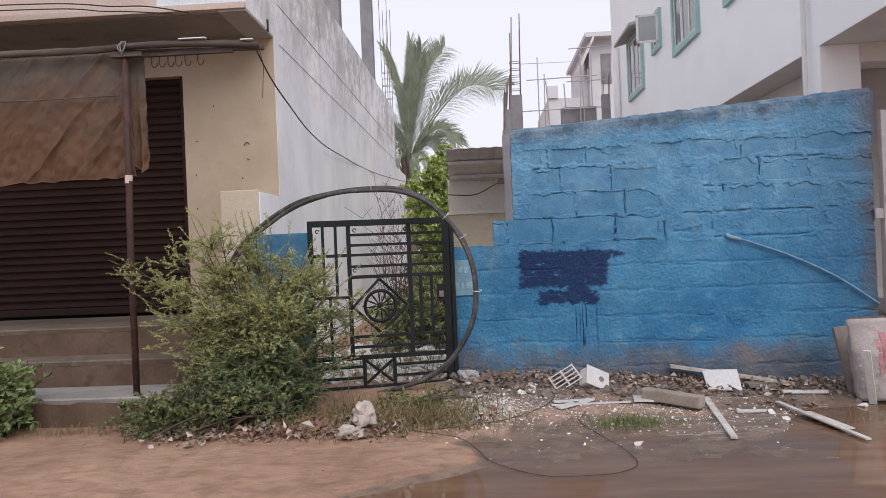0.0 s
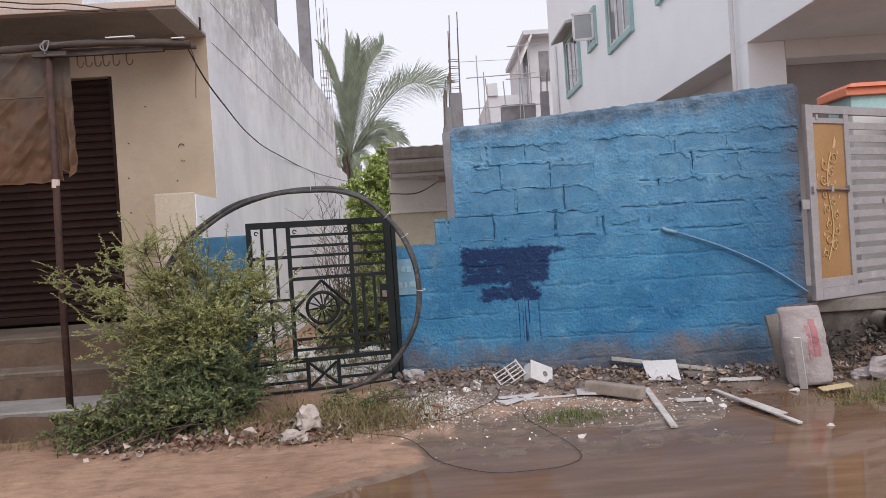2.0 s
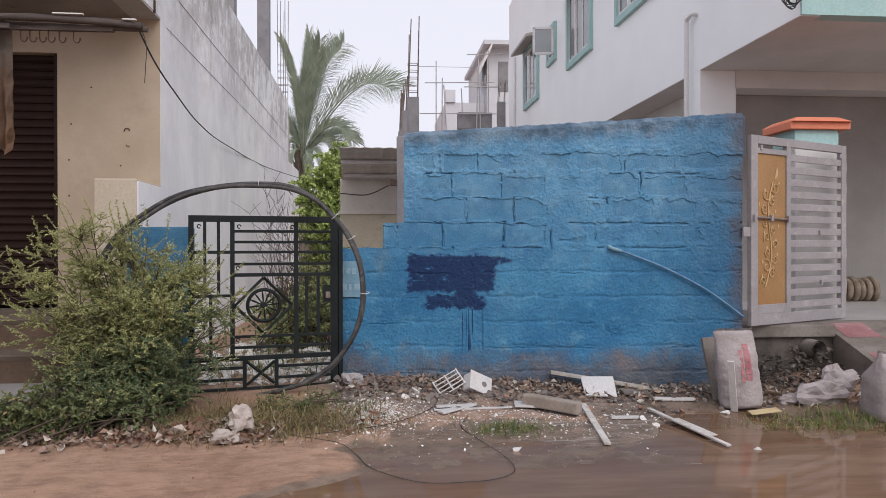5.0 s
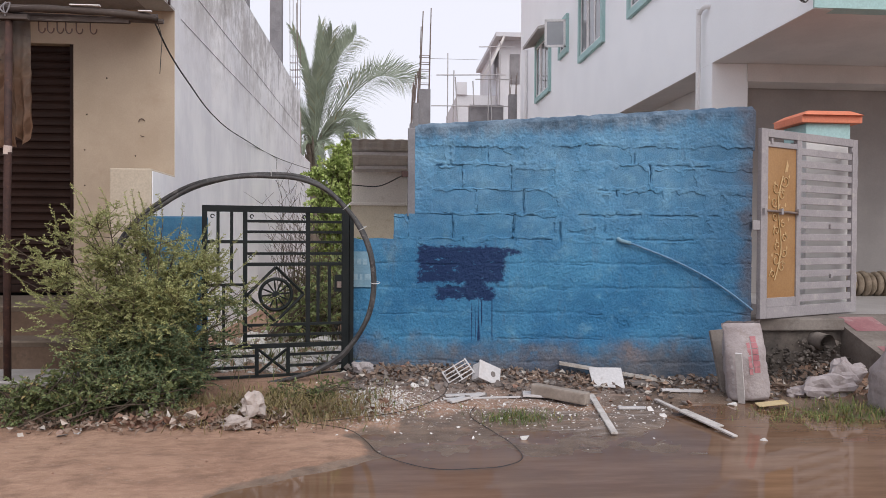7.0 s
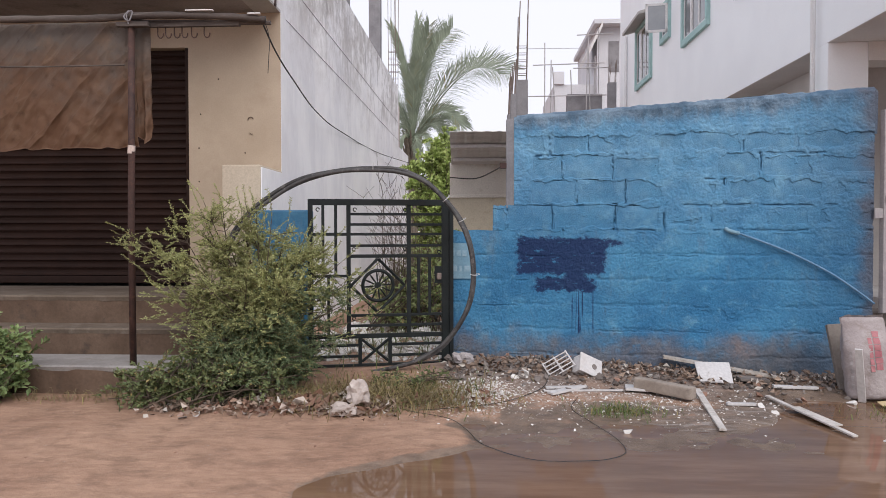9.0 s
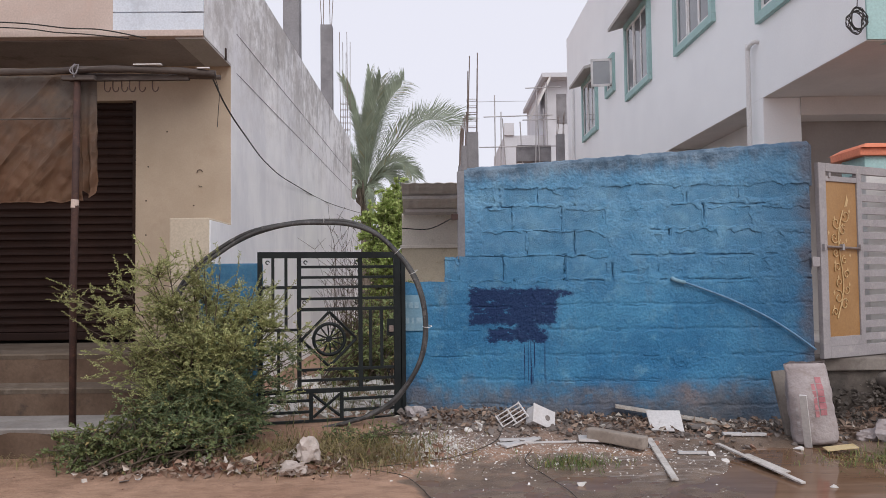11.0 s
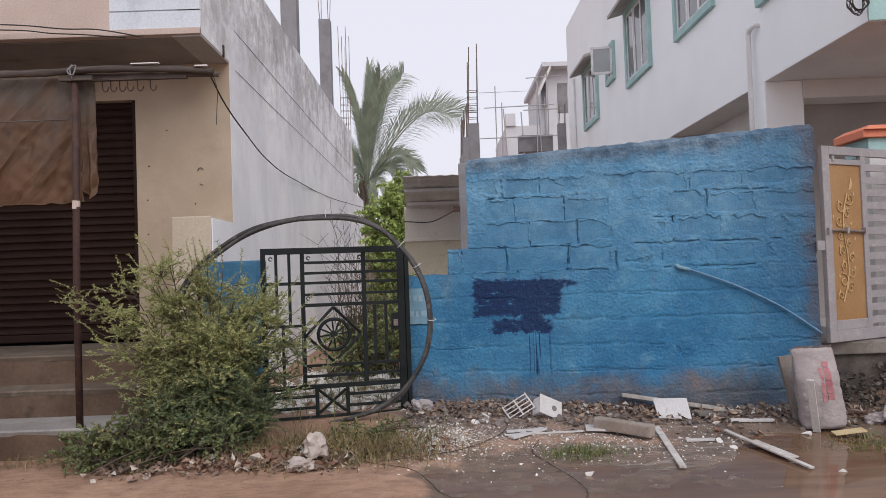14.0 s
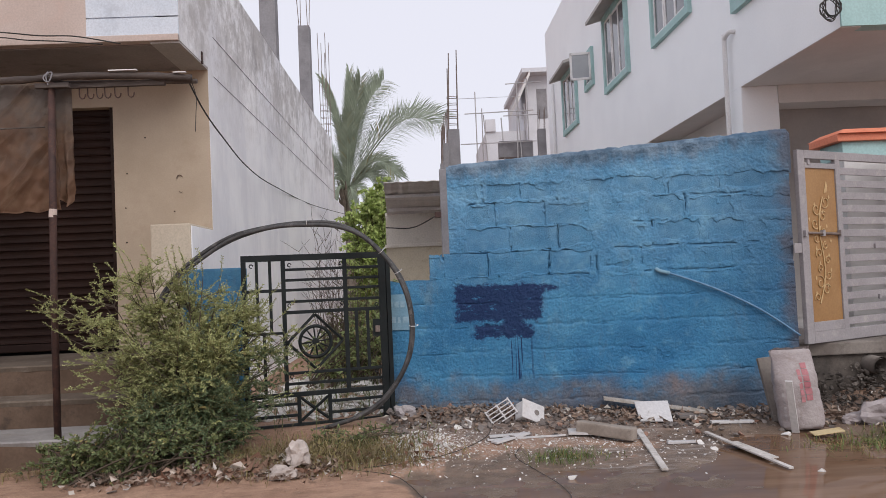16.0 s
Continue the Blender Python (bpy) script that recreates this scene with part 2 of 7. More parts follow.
def side_wall_material():
    """White-washed plaster, blotched and streaked grey by rain from the top."""
    k = Nodes("rain_streaked_white_plaster")
    x, y, z = k.xyz()
    c = k.mix(k.ramp(k.noise(1.1, 5), 0.35, 0.65), (0.86, 0.855, 0.87), (0.92, 0.915, 0.92))
    streak = k.noise(3.4, 8, 0.75, stretch=(1, 1, 0.3))
    blot = k.noise(1.5, 9, 0.8)
    crust = k.noise(5.5, 9, 0.8)
    wash = k.math("MULTIPLY", k.ramp(k.noise(0.8, 7, 0.7, stretch=(1, 1, 0.45)), 0.47, 0.62), 0.3)
    c = k.mix(wash, c, (0.56, 0.56, 0.62))
    high = k.ramp(k.math("ADD", z, k.math("MULTIPLY", k.math("SUBTRACT", blot, 0.5), 2.6)), 2.6, 4.3)
    grime = k.math("MULTIPLY", k.ramp(k.math("ADD", k.math("MULTIPLY", crust, 0.5), k.math("MULTIPLY", k.noise(0.9, 6, 0.7), 0.6)), 0.46, 0.62), high)
    c = k.mix(k.math("MULTIPLY", grime, 0.72), c, (0.36, 0.33, 0.315))
    drip = k.math("MULTIPLY", k.ramp(streak, 0.52, 0.66), k.ramp(k.math("ADD", z, blot), 3.2, 4.9))
    c = k.mix(k.math("MULTIPLY", drip, 0.6), c, (0.25, 0.235, 0.235))
    mould = k.math("MULTIPLY", k.ramp(k.noise(16, 8, 0.8), 0.55, 0.68), k.ramp(k.math("ADD", z, k.math("MULTIPLY", crust, 1.5)), 4.2, 5.3))
    c = k.mix(k.math("MULTIPLY", mould, 0.6), c, (0.13, 0.12, 0.12))
    bare = k.math("MULTIPLY", k.ramp(k.noise(2.3, 8, 0.75, stretch=(1, 1, 0.6)), 0.56, 0.64), k.ramp(k.noise(0.6, 3), 0.42, 0.6))
    c = k.mix(k.math("MULTIPLY", bare, 0.45), c, (0.95, 0.945, 0.94))
    k.bump(k.math("ADD", k.noise(60, 4), k.math("MULTIPLY", crust, 1.6)), 0.45, 0.008)
    return k.done(c, 0.85, 0, 0.3)


def tarp_material():
    k = Nodes("faded_brown_tarpaulin")
    x, y, z = k.xyz()
    n1 = k.noise(2.2, 6, 0.65)
    up = k.ramp(k.math("ADD", z, k.math("MULTIPLY", k.math("SUBTRACT", n1, 0.5), 1.6)), 2.1, 2.75)
    c = k.mix(up, (0.225, 0.128, 0.08), (0.19, 0.16, 0.14))
    c = k.mix(k.math("MULTIPLY", k.ramp(k.noise(5, 7, 0.7), 0.48, 0.72), 0.5), c, (0.3, 0.2, 0.13))
    c = k.mix(k.math("MULTIPLY", k.ramp(k.noise(11, 6, 0.7), 0.55, 0.75), 0.5), c, (0.06, 0.045, 0.035))
    turn = k.n("ShaderNodeMapping")
    turn.inputs["Rotation"].default_value = (0, radians(-42), 0)
    k.link(k.pos, turn.inputs["Vector"])
    wrinkle = k.math("ABSOLUTE", k.math("SUBTRACT", k.noise(1.9, 2, 0.5, stretch=(2.2, 1, 0.45), src=turn.outputs["Vector"]), 0.5), 0.0)
    crease_line = k.math("ABSOLUTE", k.math("SUBTRACT", k.noise(1.6, 3, 0.5, stretch=(3.2, 1, 0.4), src=turn.outputs["Vector"]), 0.5), 0.0)
    # thin lines coloured paler along the fold ridges
    c = k.mix(k.math("MULTIPLY", k.ramp(crease_line, 0.012, 0.0), 0.2), c, (0.36, 0.27, 0.2))
    k.bump(k.math("ADD", k.math("MULTIPLY", wrinkle, -1.5), k.math("ADD", k.math("MULTIPLY", crease_line, -0.5), k.math("MULTIPLY", k.noise(140, 2), 0.012))), 0.9, 0.12)
    return k.done(c, 0.75, 0, 0.3)


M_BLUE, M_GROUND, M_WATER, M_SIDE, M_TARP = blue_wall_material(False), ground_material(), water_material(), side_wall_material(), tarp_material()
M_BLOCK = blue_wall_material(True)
M_CREAM = plain("cream_wall_paint", (0.415, 0.33, 0.245), (0.50, 0.405, 0.31), 1.1, 0.85, 70, 0.12, stain=((0.38, 0.29, 0.21), 0.6), grain=0.1)
M_CREAM2 = plain("pale_cream_paint", (0.51, 0.43, 0.335), (0.57, 0.49, 0.385), 2.2, 0.85, 70, 0.25, stain=((0.5, 0.42, 0.33), 0.5))
M_PINK = plain("faded_pink_paint", (0.5, 0.4, 0.35), (0.57, 0.47, 0.42), 1.5, 0.85, 60, 0.2, stain=((0.55, 0.4, 0.34), 0.5))
M_PANEL = plain("pale_blue_plaster", (0.58, 0.64, 0.71), (0.66, 0.70, 0.76), 1.8, 0.85, 60, 0.2, stain=((0.42, 0.45, 0.5), 0.5))
M_SOFFIT = plain("blotchy_grey_soffit", (0.24, 0.215, 0.205), (0.32, 0.29, 0.275), 1.5, 0.9, 50, 0.3, stain=((0.1, 0.09, 0.085), 0.6))
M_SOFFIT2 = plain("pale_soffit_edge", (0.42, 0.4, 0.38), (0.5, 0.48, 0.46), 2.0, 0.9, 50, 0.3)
M_CEMENT = plain("weathered_cement", (0.15, 0.125, 0.108), (0.24, 0.21, 0.185), 3.0, 0.9, 45, 0.5, 0.006, stain=((0.11, 0.09, 0.08), 0.8))
M_TREAD = plain("worn_cement_tread", (0.11, 0.082, 0.06), (0.175, 0.135, 0.104), 2.5, 0.85, 45, 0.4, 0.005, stain=((0.22, 0.18, 0.15), 0.8))
M_COLUMN = plain("raw_grey_concrete", (0.2, 0.19, 0.2), (0.28, 0.27, 0.28), 3.0, 0.9, 40, 0.5, 0.006)
M_SHUTTER = plain("maroon_brown_shutter_steel", (0.016, 0.0068, 0.0047), (0.026, 0.0115, 0.008), 2.0, 0.6, 40, 0.15, 0.002, stain=((0.02, 0.012, 0.01), 0.6), spec=0.2)
M_WHITE = plain("white_house_paint", (0.86, 0.88, 0.90), (0.90, 0.92, 0.935), 0.9, 0.8, 50, 0.08, 0.002, grain=0.05)
M_TEAL = plain("turquoise_trim_paint", (0.33, 0.51, 0.50), (0.39, 0.57, 0.56), 2.5, 0.7, 50, 0.12, 0.003)
M_PORCH = plain("grey_beige_porch_plaster", (0.58, 0.56, 0.545), (0.66, 0.635, 0.615), 1.2, 0.85, 50, 0.1, 0.003, stain=((0.52, 0.50, 0.48), 0.5), grain=0.08)
M_FLOOR = plain("smooth_cement_floor", (0.34, 0.32, 0.31), (0.42, 0.395, 0.38), 1.5, 0.6, 50, 0.15, 0.003)
M_ORANGE = plain("coral_orange_paint", (0.66, 0.2, 0.11), (0.72, 0.25, 0.15), 3.0, 0.7, 50, 0.1, 0.003)
M_REDTILE = plain("red_painted_ramp", (0.26, 0.11, 0.12), (0.36, 0.19, 0.19), 3.0, 0.7, 40, 0.2, 0.004, stain=((0.45, 0.38, 0.36), 0.6))
M_GATEBLACK = plain("dark_green_black_gate_paint", (0.006, 0.009, 0.01), (0.012, 0.016, 0.016), 6.0, 0.6, 60, 0.2, 0.002, stain=((0.025, 0.02, 0.018), 0.5), spec=0.25)
M_GATEWHITE = plain("off_white_gate_enamel", (0.28, 0.26, 0.265), (0.335, 0.31, 0.315), 4.0, 0.45, 60, 0.1, 0.002, stain=((0.5, 0.45, 0.42), 0.5))
M_AMBER = plain("amber_gate_panel", (0.31, 0.165, 0.062), (0.37, 0.21, 0.088), 3.0, 0.5, 60, 0.1, 0.002)
M_FIGURE = plain("pale_etched_ornament", (0.50, 0.34, 0.17), (0.55, 0.38, 0.195), 8.0, 0.6, 60, 0.1, 0.002)
M_HOSE = plain("dusty_black_hose", (0.03, 0.029, 0.03), (0.085, 0.08, 0.078), 9.0, 0.5, 40, 0.2, 0.003, stain=((0.22, 0.2, 0.19), 0.7))
M_CABLE = plain("black_cable_rubber", (0.02, 0.02, 0.02), (0.05, 0.045, 0.04), 9.0, 0.6, 60, 0.1, 0.001)
M_WOODPOLE = plain("weathered_dark_pole", (0.05, 0.038, 0.034), (0.105, 0.085, 0.075), 6.0, 0.85, 50, 0.5, 0.004, stain=((0.25, 0.22, 0.2), 0.5), stretch=(0.3, 1, 3))
M_RUST = plain("rusty_brown_steel", (0.035, 0.018, 0.015), (0.07, 0.035, 0.028), 9.0, 0.7, 70, 0.3, 0.002, stain=((0.16, 0.07, 0.04), 0.5))
M_STEEL = plain("grey_rebar_steel", (0.16, 0.12, 0.1), (0.25, 0.2, 0.18), 9.0, 0.6, 80, 0.2, 0.001, metal=0.3)
M_ROOF = plain("old_asbestos_sheet", (0.55, 0.52, 0.51), (0.66, 0.63, 0.61), 2.5, 0.85, 40, 0.3, 0.005, stain=((0.3, 0.27, 0.26), 0.6), stretch=(0.3, 1.5, 1))
M_BEIGE = plain("beige_shed_plaster", (0.66, 0.61, 0.55), (0.73, 0.68, 0.61), 1.7, 0.85, 50, 0.2, 0.004, stain=((0.4, 0.33, 0.24), 0.6))
M_TAN = plain("tan_shed_plinth", (0.50, 0.44, 0.34), (0.58, 0.515, 0.40), 2.0, 0.85, 50, 0.2, 0.004, stain=((0.3, 0.22, 0.15), 0.6))
M_PVC = plain("white_pvc_pipe", (0.72, 0.71, 0.71), (0.78, 0.77, 0.76), 4.0, 0.45, 60, 0.05, 0.001)
# Grey base stands in for the sky mirrored in the panes.
M_GLASS = plain("sky_greyed_window_glass", (0.12, 0.125, 0.135), (0.17, 0.175, 0.185), 1.0, 0.06, 20, 0.01, 0.001, spec=0.8)
# Sky reflection of the open pane, painted as a pale base colour.
M_SKYPANE = plain("sky_pale_window_glass", (0.33, 0.35, 0.37), (0.4, 0.42, 0.44), 2.0, 0.25, 30, 0.02, 0.001, spec=0.6, grain=0.03)
# Darker copy of the porch plaster; the porch's shade is in its colour.
M_PORCHWALL = plain("shaded_porch_plaster", (0.27, 0.25, 0.24), (0.33, 0.305, 0.29), 1.2, 0.85, 50, 0.1, 0.003, stain=((0.33, 0.305, 0.29), 0.5), grain=0.08)
# Near-black backing, painted for the unlit rooms behind panes and shutter.
M_DARK = plain("unlit_room_black", (0.02, 0.022, 0.025), (0.03, 0.03, 0.035), 1.0, 0.9)
M_BARK = plain("brown_stem_bark", (0.06, 0.045, 0.033), (0.12, 0.09, 0.065), 12.0, 0.9, 90, 0.5, 0.003)
M_PALMBARK = plain("ringed_palm_bark", (0.16, 0.135, 0.11), (0.25, 0.21, 0.17), 5.0, 0.9, 60, 0.5, 0.01, stretch=(1, 1, 4))


# ---- building blocks ----
def part(name, bm, mat, parent=None, label="", local=False, smooth=False):
    me = bpy.data.meshes.new(name)
    bm.to_mesh(me)
    bm.free()
    return mesh_part(name, me, mat, parent, label, local, smooth)


def mesh_part(name, me, mat, parent=None, label="", local=False, smooth=False):
    if mat and not me.materials:
        me.materials.append(mat)
    if smooth:
        me.polygons.foreach_set("use_smooth", [True] * len(me.polygons))
    ob = new(name, me)
    if parent:
        ob.parent = parent
        if not local and parent.parent is None:
            ob.matrix_parent_inverse = parent.matrix_basis.inverted()
    if label:
        ob["label"] = label
    return ob


def thing(name, at, label, category, group="", kind=""):
    ob = new(name)
    ob.location = at
    ob.empty_display_size = 0.1
    return tagged(ob, label, category, group, kind)


def raw(name, verts, faces):
    me = bpy.data.meshes.new(name)
    me.from_pydata([tuple(map(float, v)) for v in verts], [], [tuple(map(int, f)) for f in faces])
    me.update()
    return me


def box(bm, x0, x1, y0, y1, z0, z1, bevel=0.0, m=None):
    r = bmesh.ops.create_cube(bm, size=1.0)
    vs = r["verts"]
    for v in vs:
        v.co = Vector(((x0 + x1) / 2 + v.co.x * (x1 - x0), (y0 + y1) / 2 + v.co.y * (y1 - y0), (z0 + z1) / 2 + v.co.z * (z1 - z0)))
        if m:
            v.co = m @ v.co
    if bevel:
        es = list({e for v in vs for e in v.link_edges})
        bmesh.ops.bevel(bm, geom=es, offset=bevel, segments=2, affect="EDGES", profile=0.6)
    return bm


def boxed(*a, **k):
    return box(bmesh.new(), *a, **k)


def tube(points, radius, sides=8, bm=None, caps=True):
    """A round bar through the points; radius is one number or one for each point."""
    bm = bm or bmesh.new()
    pts = [Vector(p) for p in points]
    rad = radius if isinstance(radius, (list, tuple)) else [radius] * len(pts)
    rings, up = [], None
    for i, p in enumerate(pts):
        d = (pts[min(i + 1, len(pts) - 1)] - pts[max(i - 1, 0)]).normalized()
        if up is None:
            up = d.orthogonal().normalized()
        up = (up - d * up.dot(d)).normalized()
        side = d.cross(up)
        rings.append([bm.verts.new(p + rad[i] * (math.cos(a) * up + math.sin(a) * side)) for a in (2 * math.pi * j / sides for j in range(sides))])
    for a, b in zip(rings, rings[1:]):
        for j in range(sides):
            bm.faces.new((a[j], a[(j + 1) % sides], b[(j + 1) % sides], b[j]))
    if caps:
        bm.faces.new(rings[0][::-1])
        bm.faces.new(rings[-1])
    return bm


def smooth_path(points, steps=8):
    """A Catmull-Rom curve through the points."""
    p = [Vector(q) for q in points]
    p = [2 * p[0] - p[1]] + p + [2 * p[-1] - p[-2]]
    out = []
    for i in range(1, len(p) - 2):
        for s in range(steps):
            t = s / steps
            out.append(0.5 * (2 * p[i] + (p[i + 1] - p[i - 1]) * t + (2 * p[i - 1] - 5 * p[i] + 4 * p[i + 1] - p[i + 2]) * t * t + (3 * p[i] - p[i - 1] - 3 * p[i + 1] + p[i + 2]) * t ** 3))
    return out + [p[-2]]


def leaf_cloud(name, centres, dirs, size, width, rng, fold=0.25):
    """Many small folded leaves at the centres, as one mesh; each leaf is a bent diamond of four triangles."""
    n = len(centres)
    d = dirs / np.linalg.norm(dirs, axis=1, keepdims=True)
    r = rng.normal(size=(n, 3))
    s = np.cross(d, r)
    s /= np.linalg.norm(s, axis=1, keepdims=True) + 1e-9
    u = np.cross(s, d)
    ln = size * rng.uniform(0.6, 1.3, (n, 1))
    wd = width * rng.uniform(0.7, 1.2, (n, 1))
    a, mid, tip = centres, centres + d * ln * 0.5, centres + d * ln - u * ln * 0.15
    v = np.stack([a, mid + s * wd + u * wd * fold, tip, mid - s * wd + u * wd * fold, mid], 1).reshape(-1, 3)
    k = np.arange(n)[:, None] * 5
    f = np.concatenate([k + [[0, 1, 4]], k + [[1, 2, 4]], k + [[2, 3, 4]], k + [[3, 0, 4]]])
    return raw(name, v, f)


def h_noise(x, y, s, seed=0.0):
    return noise.noise(Vector((x * s + seed, y * s - seed, seed)))


def sstep(a, b, v):
    t = min(1.0, max(0.0, (v - a) / (b - a)))
    return t * t * (3 - 2 * t)


def wetness(x, y):
    """1 in standing water, 0 on dry ground; the shore runs from the near middle round to the drain."""
    shore_x = -0.06 - 0.85 * sstep(4.3, 3.45, y) * (1 - 0.5 * sstep(3.4, 2.9, y)) + 0.05 * h_noise(x, y, 3.3, 3) - 0.42 * sstep(4.4, 5.0, y)
    top = 4.75 + 0.1 * h_noise(x, 0, 1.5, 7) + 0.75 * sstep(1.7, 2.3, x) - 0.55 * sstep(2.9, 3.3, x) + 0.12 * h_noise(x, y, 6, 1)
    near = sstep(0.4, 1.5, y + 0.5 * h_noise(x, y, 0.8, 31)) * sstep(9.5, 7.5, x + h_noise(x, y, 0.7, 33))
    return sstep(-0.08, 0.08, x - shore_x) * sstep(0.15, -0.12, y - top) * near


def ground_z(x, y):
    w = wetness(x, y)
    rise = 0.10 * sstep(4.9, 6.1, y) + 0.05 * sstep(5.3, 6.2, y) * sstep(-0.6, 0.2, x)
    rise *= 1 - 0.75 * sstep(0.3, 2.2, x) * sstep(3.6, 3.2, x)
    rise *= 1 - 0.8 * sstep(-2.4, -2.8, x)
    bump = 0.012 * h_noise(x, y, 1.7, 5) + 0.006 * h_noise(x, y, 7, 9)
    pool = max(0.34, sstep(1.55, 2.1, x + 0.3 * h_noise(x, y, 2, 21)), sstep(4.35, 4.0, y + 0.12 * h_noise(x, y, 3, 23)))
    mud = 0.008 - 0.024 * pool + 0.010 * h_noise(x, y, 2.6, 11) + 0.007 * h_noise(x, y, 9, 13) + 0.004 * h_noise(x, y, 19, 17)
    return (0.016 + rise + bump) * (1 - w) + w * mud


def build_ground():
    fine_x, fine_y = np.arange(-6, 7.01, 0.06), np.arange(2.6, 8.0, 0.05)
    xs = np.concatenate([[-600, -200, -80, -40, -20, -12, -8], fine_x, [7.4, 7.8, 8.2, 8.6, 9.0, 9.5, 10, 12, 20, 40, 80, 200, 600]])
    ys = np.concatenate([[-300, -100, -40, -15, -6, -3, -1.5, -1, -0.5, 0, 0.25, 0.5, 0.75, 1.0, 1.25, 1.5, 1.75, 2.0, 2.2, 2.4], fine_y, [9, 11, 14, 18, 24, 40, 80, 200, 700]])
    verts = [(x, y, ground_z(x, y) if -8 <= x <= 10 and -1.5 <= y <= 9 else (0.1 if y > 9 else 0.01)) for y in ys for x in xs]
    nx = len(xs)
    faces = [(j * nx + i, j * nx + i + 1, (j + 1) * nx + i + 1, (j + 1) * nx + i) for j in range(len(ys) - 1) for i in range(nx - 1)]
    me = raw("ground", verts, faces)
    wet, rub, dust = (me.attributes.new(n, "FLOAT", "POINT") for n in ("wet", "rubble", "dust"))
    wv, rv, dv = [], [], []
    for x, y, z in verts:
        w = wetness(x, y)
        near = max(wetness(x, y - 0.1), wetness(x + 0.06, y), wetness(x, y - 0.5) if x > 0.1 else 0) if y > 3 else w
        wv.append(min(1.0, max(w, 0.62 * near, 0.9 * sstep(1.2, 2.0, x) * sstep(5.75, 5.5, y) * sstep(3.0, 2.7, x))))
        rv.append(sstep(5.2, 5.7, y + 0.3 * h_noise(x, y, 3)) * sstep(-0.6, -0.2, x) * sstep(3.7, 3.3, x))
        dv.append(max(0.9 * sstep(5.95, 6.3, y) * sstep(9.5, 9.0, y) * sstep(-1.6, -1.4, x) * sstep(-0.2, -0.4, x), sstep(4.65, 4.95, y) * sstep(5.7, 5.35, y) * sstep(-0.4, 0.0, x) * sstep(2.3, 1.6, x)))
    wet.data.foreach_set("value", wv)
    rub.data.foreach_set("value", rv)
    dust.data.foreach_set("value", dv)
    tagged(mesh_part("ground", me, M_GROUND, smooth=True), "sandy brown unpaved street, wet and muddy along the wall", "ground", kind="structure")
    water = raw("puddle", [(-2.5, 0.0, 0), (9.5, 0.0, 0), (9.5, 5.6, 0), (-2.5, 5.6, 0)], [(0, 1, 2, 3)])
    tagged(mesh_part("puddle", water, M_WATER), "shallow brown muddy puddle lying on the street", "water", kind="structure")


build_ground()

# ---- blue block wall, its own axes: x along it, y into it ----
WALL = pose(0, 6.32, 0, 0, 0, -4.3)
TOP = lambda u: 2.19 + 0.06 * u


def build_blue_wall():
    bm = bmesh.new()
    box(bm, 0.27, 3.09, 0.03, 0.18, -0.1, 2.06)
    box(bm, 0.07, 0.266, 0.03, 0.18, -0.1, 1.43)
    box(bm, -0.33, 0.066, 0.03, 0.18, -0.1, 1.215)
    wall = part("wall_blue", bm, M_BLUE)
    wall.matrix_basis = WALL
    tagged(wall, "bright blue painted concrete block wall, stained along its top and foot", "wall", kind="structure")
    # plaster cap along the sloping top, uneven on its crest
    bm = bmesh.new()
    n = 116
    prof = []
    for i in range(n + 1):
        u = 0.27 + (3.115 - 0.27) * i / n
        t = TOP(u) + 0.010 * h_noise(u, 0, 9) + 0.007 * h_noise(u, 3, 23) - (0.03 if i == n else 0)
        prof.append([bm.verts.new(c) for c in ((u, 0.01, 2.0), (u, 0.0, t - 0.03), (u, 0.006, t - 0.012), (u, 0.03, t), (u, 0.17, t + 0.004), (u, 0.185, t - 0.02), (u, 0.185, 2.0))])
    for a, b in zip(prof, prof[1:]):
        for j in range(7):
            bm.faces.new((a[j], a[(j + 1) % 7], b[(j + 1) % 7], b[j]))
    bm.faces.new(prof[0])
    bm.faces.new(prof[-1][::-1])
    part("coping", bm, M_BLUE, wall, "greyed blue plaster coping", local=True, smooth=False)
    # smooth plastered quoin at the free end
    bm = bmesh.new()
    for z in range(16):
        z0, z1 = 0.1 + z * 2.09 / 16, 0.1 + (z + 1) * 2.09 / 16
        if z0 < 1.35:
            continue
        w = 0.14 + 0.03 * h_noise(z, 0, 3.1)
        box(bm, 0.248, 0.27 + w, -0.003, 0.186, z0, z1)
    part("quoin", bm, M_BLUE, wall, local=True)
    return wall


blue_wall = build_blue_wall()


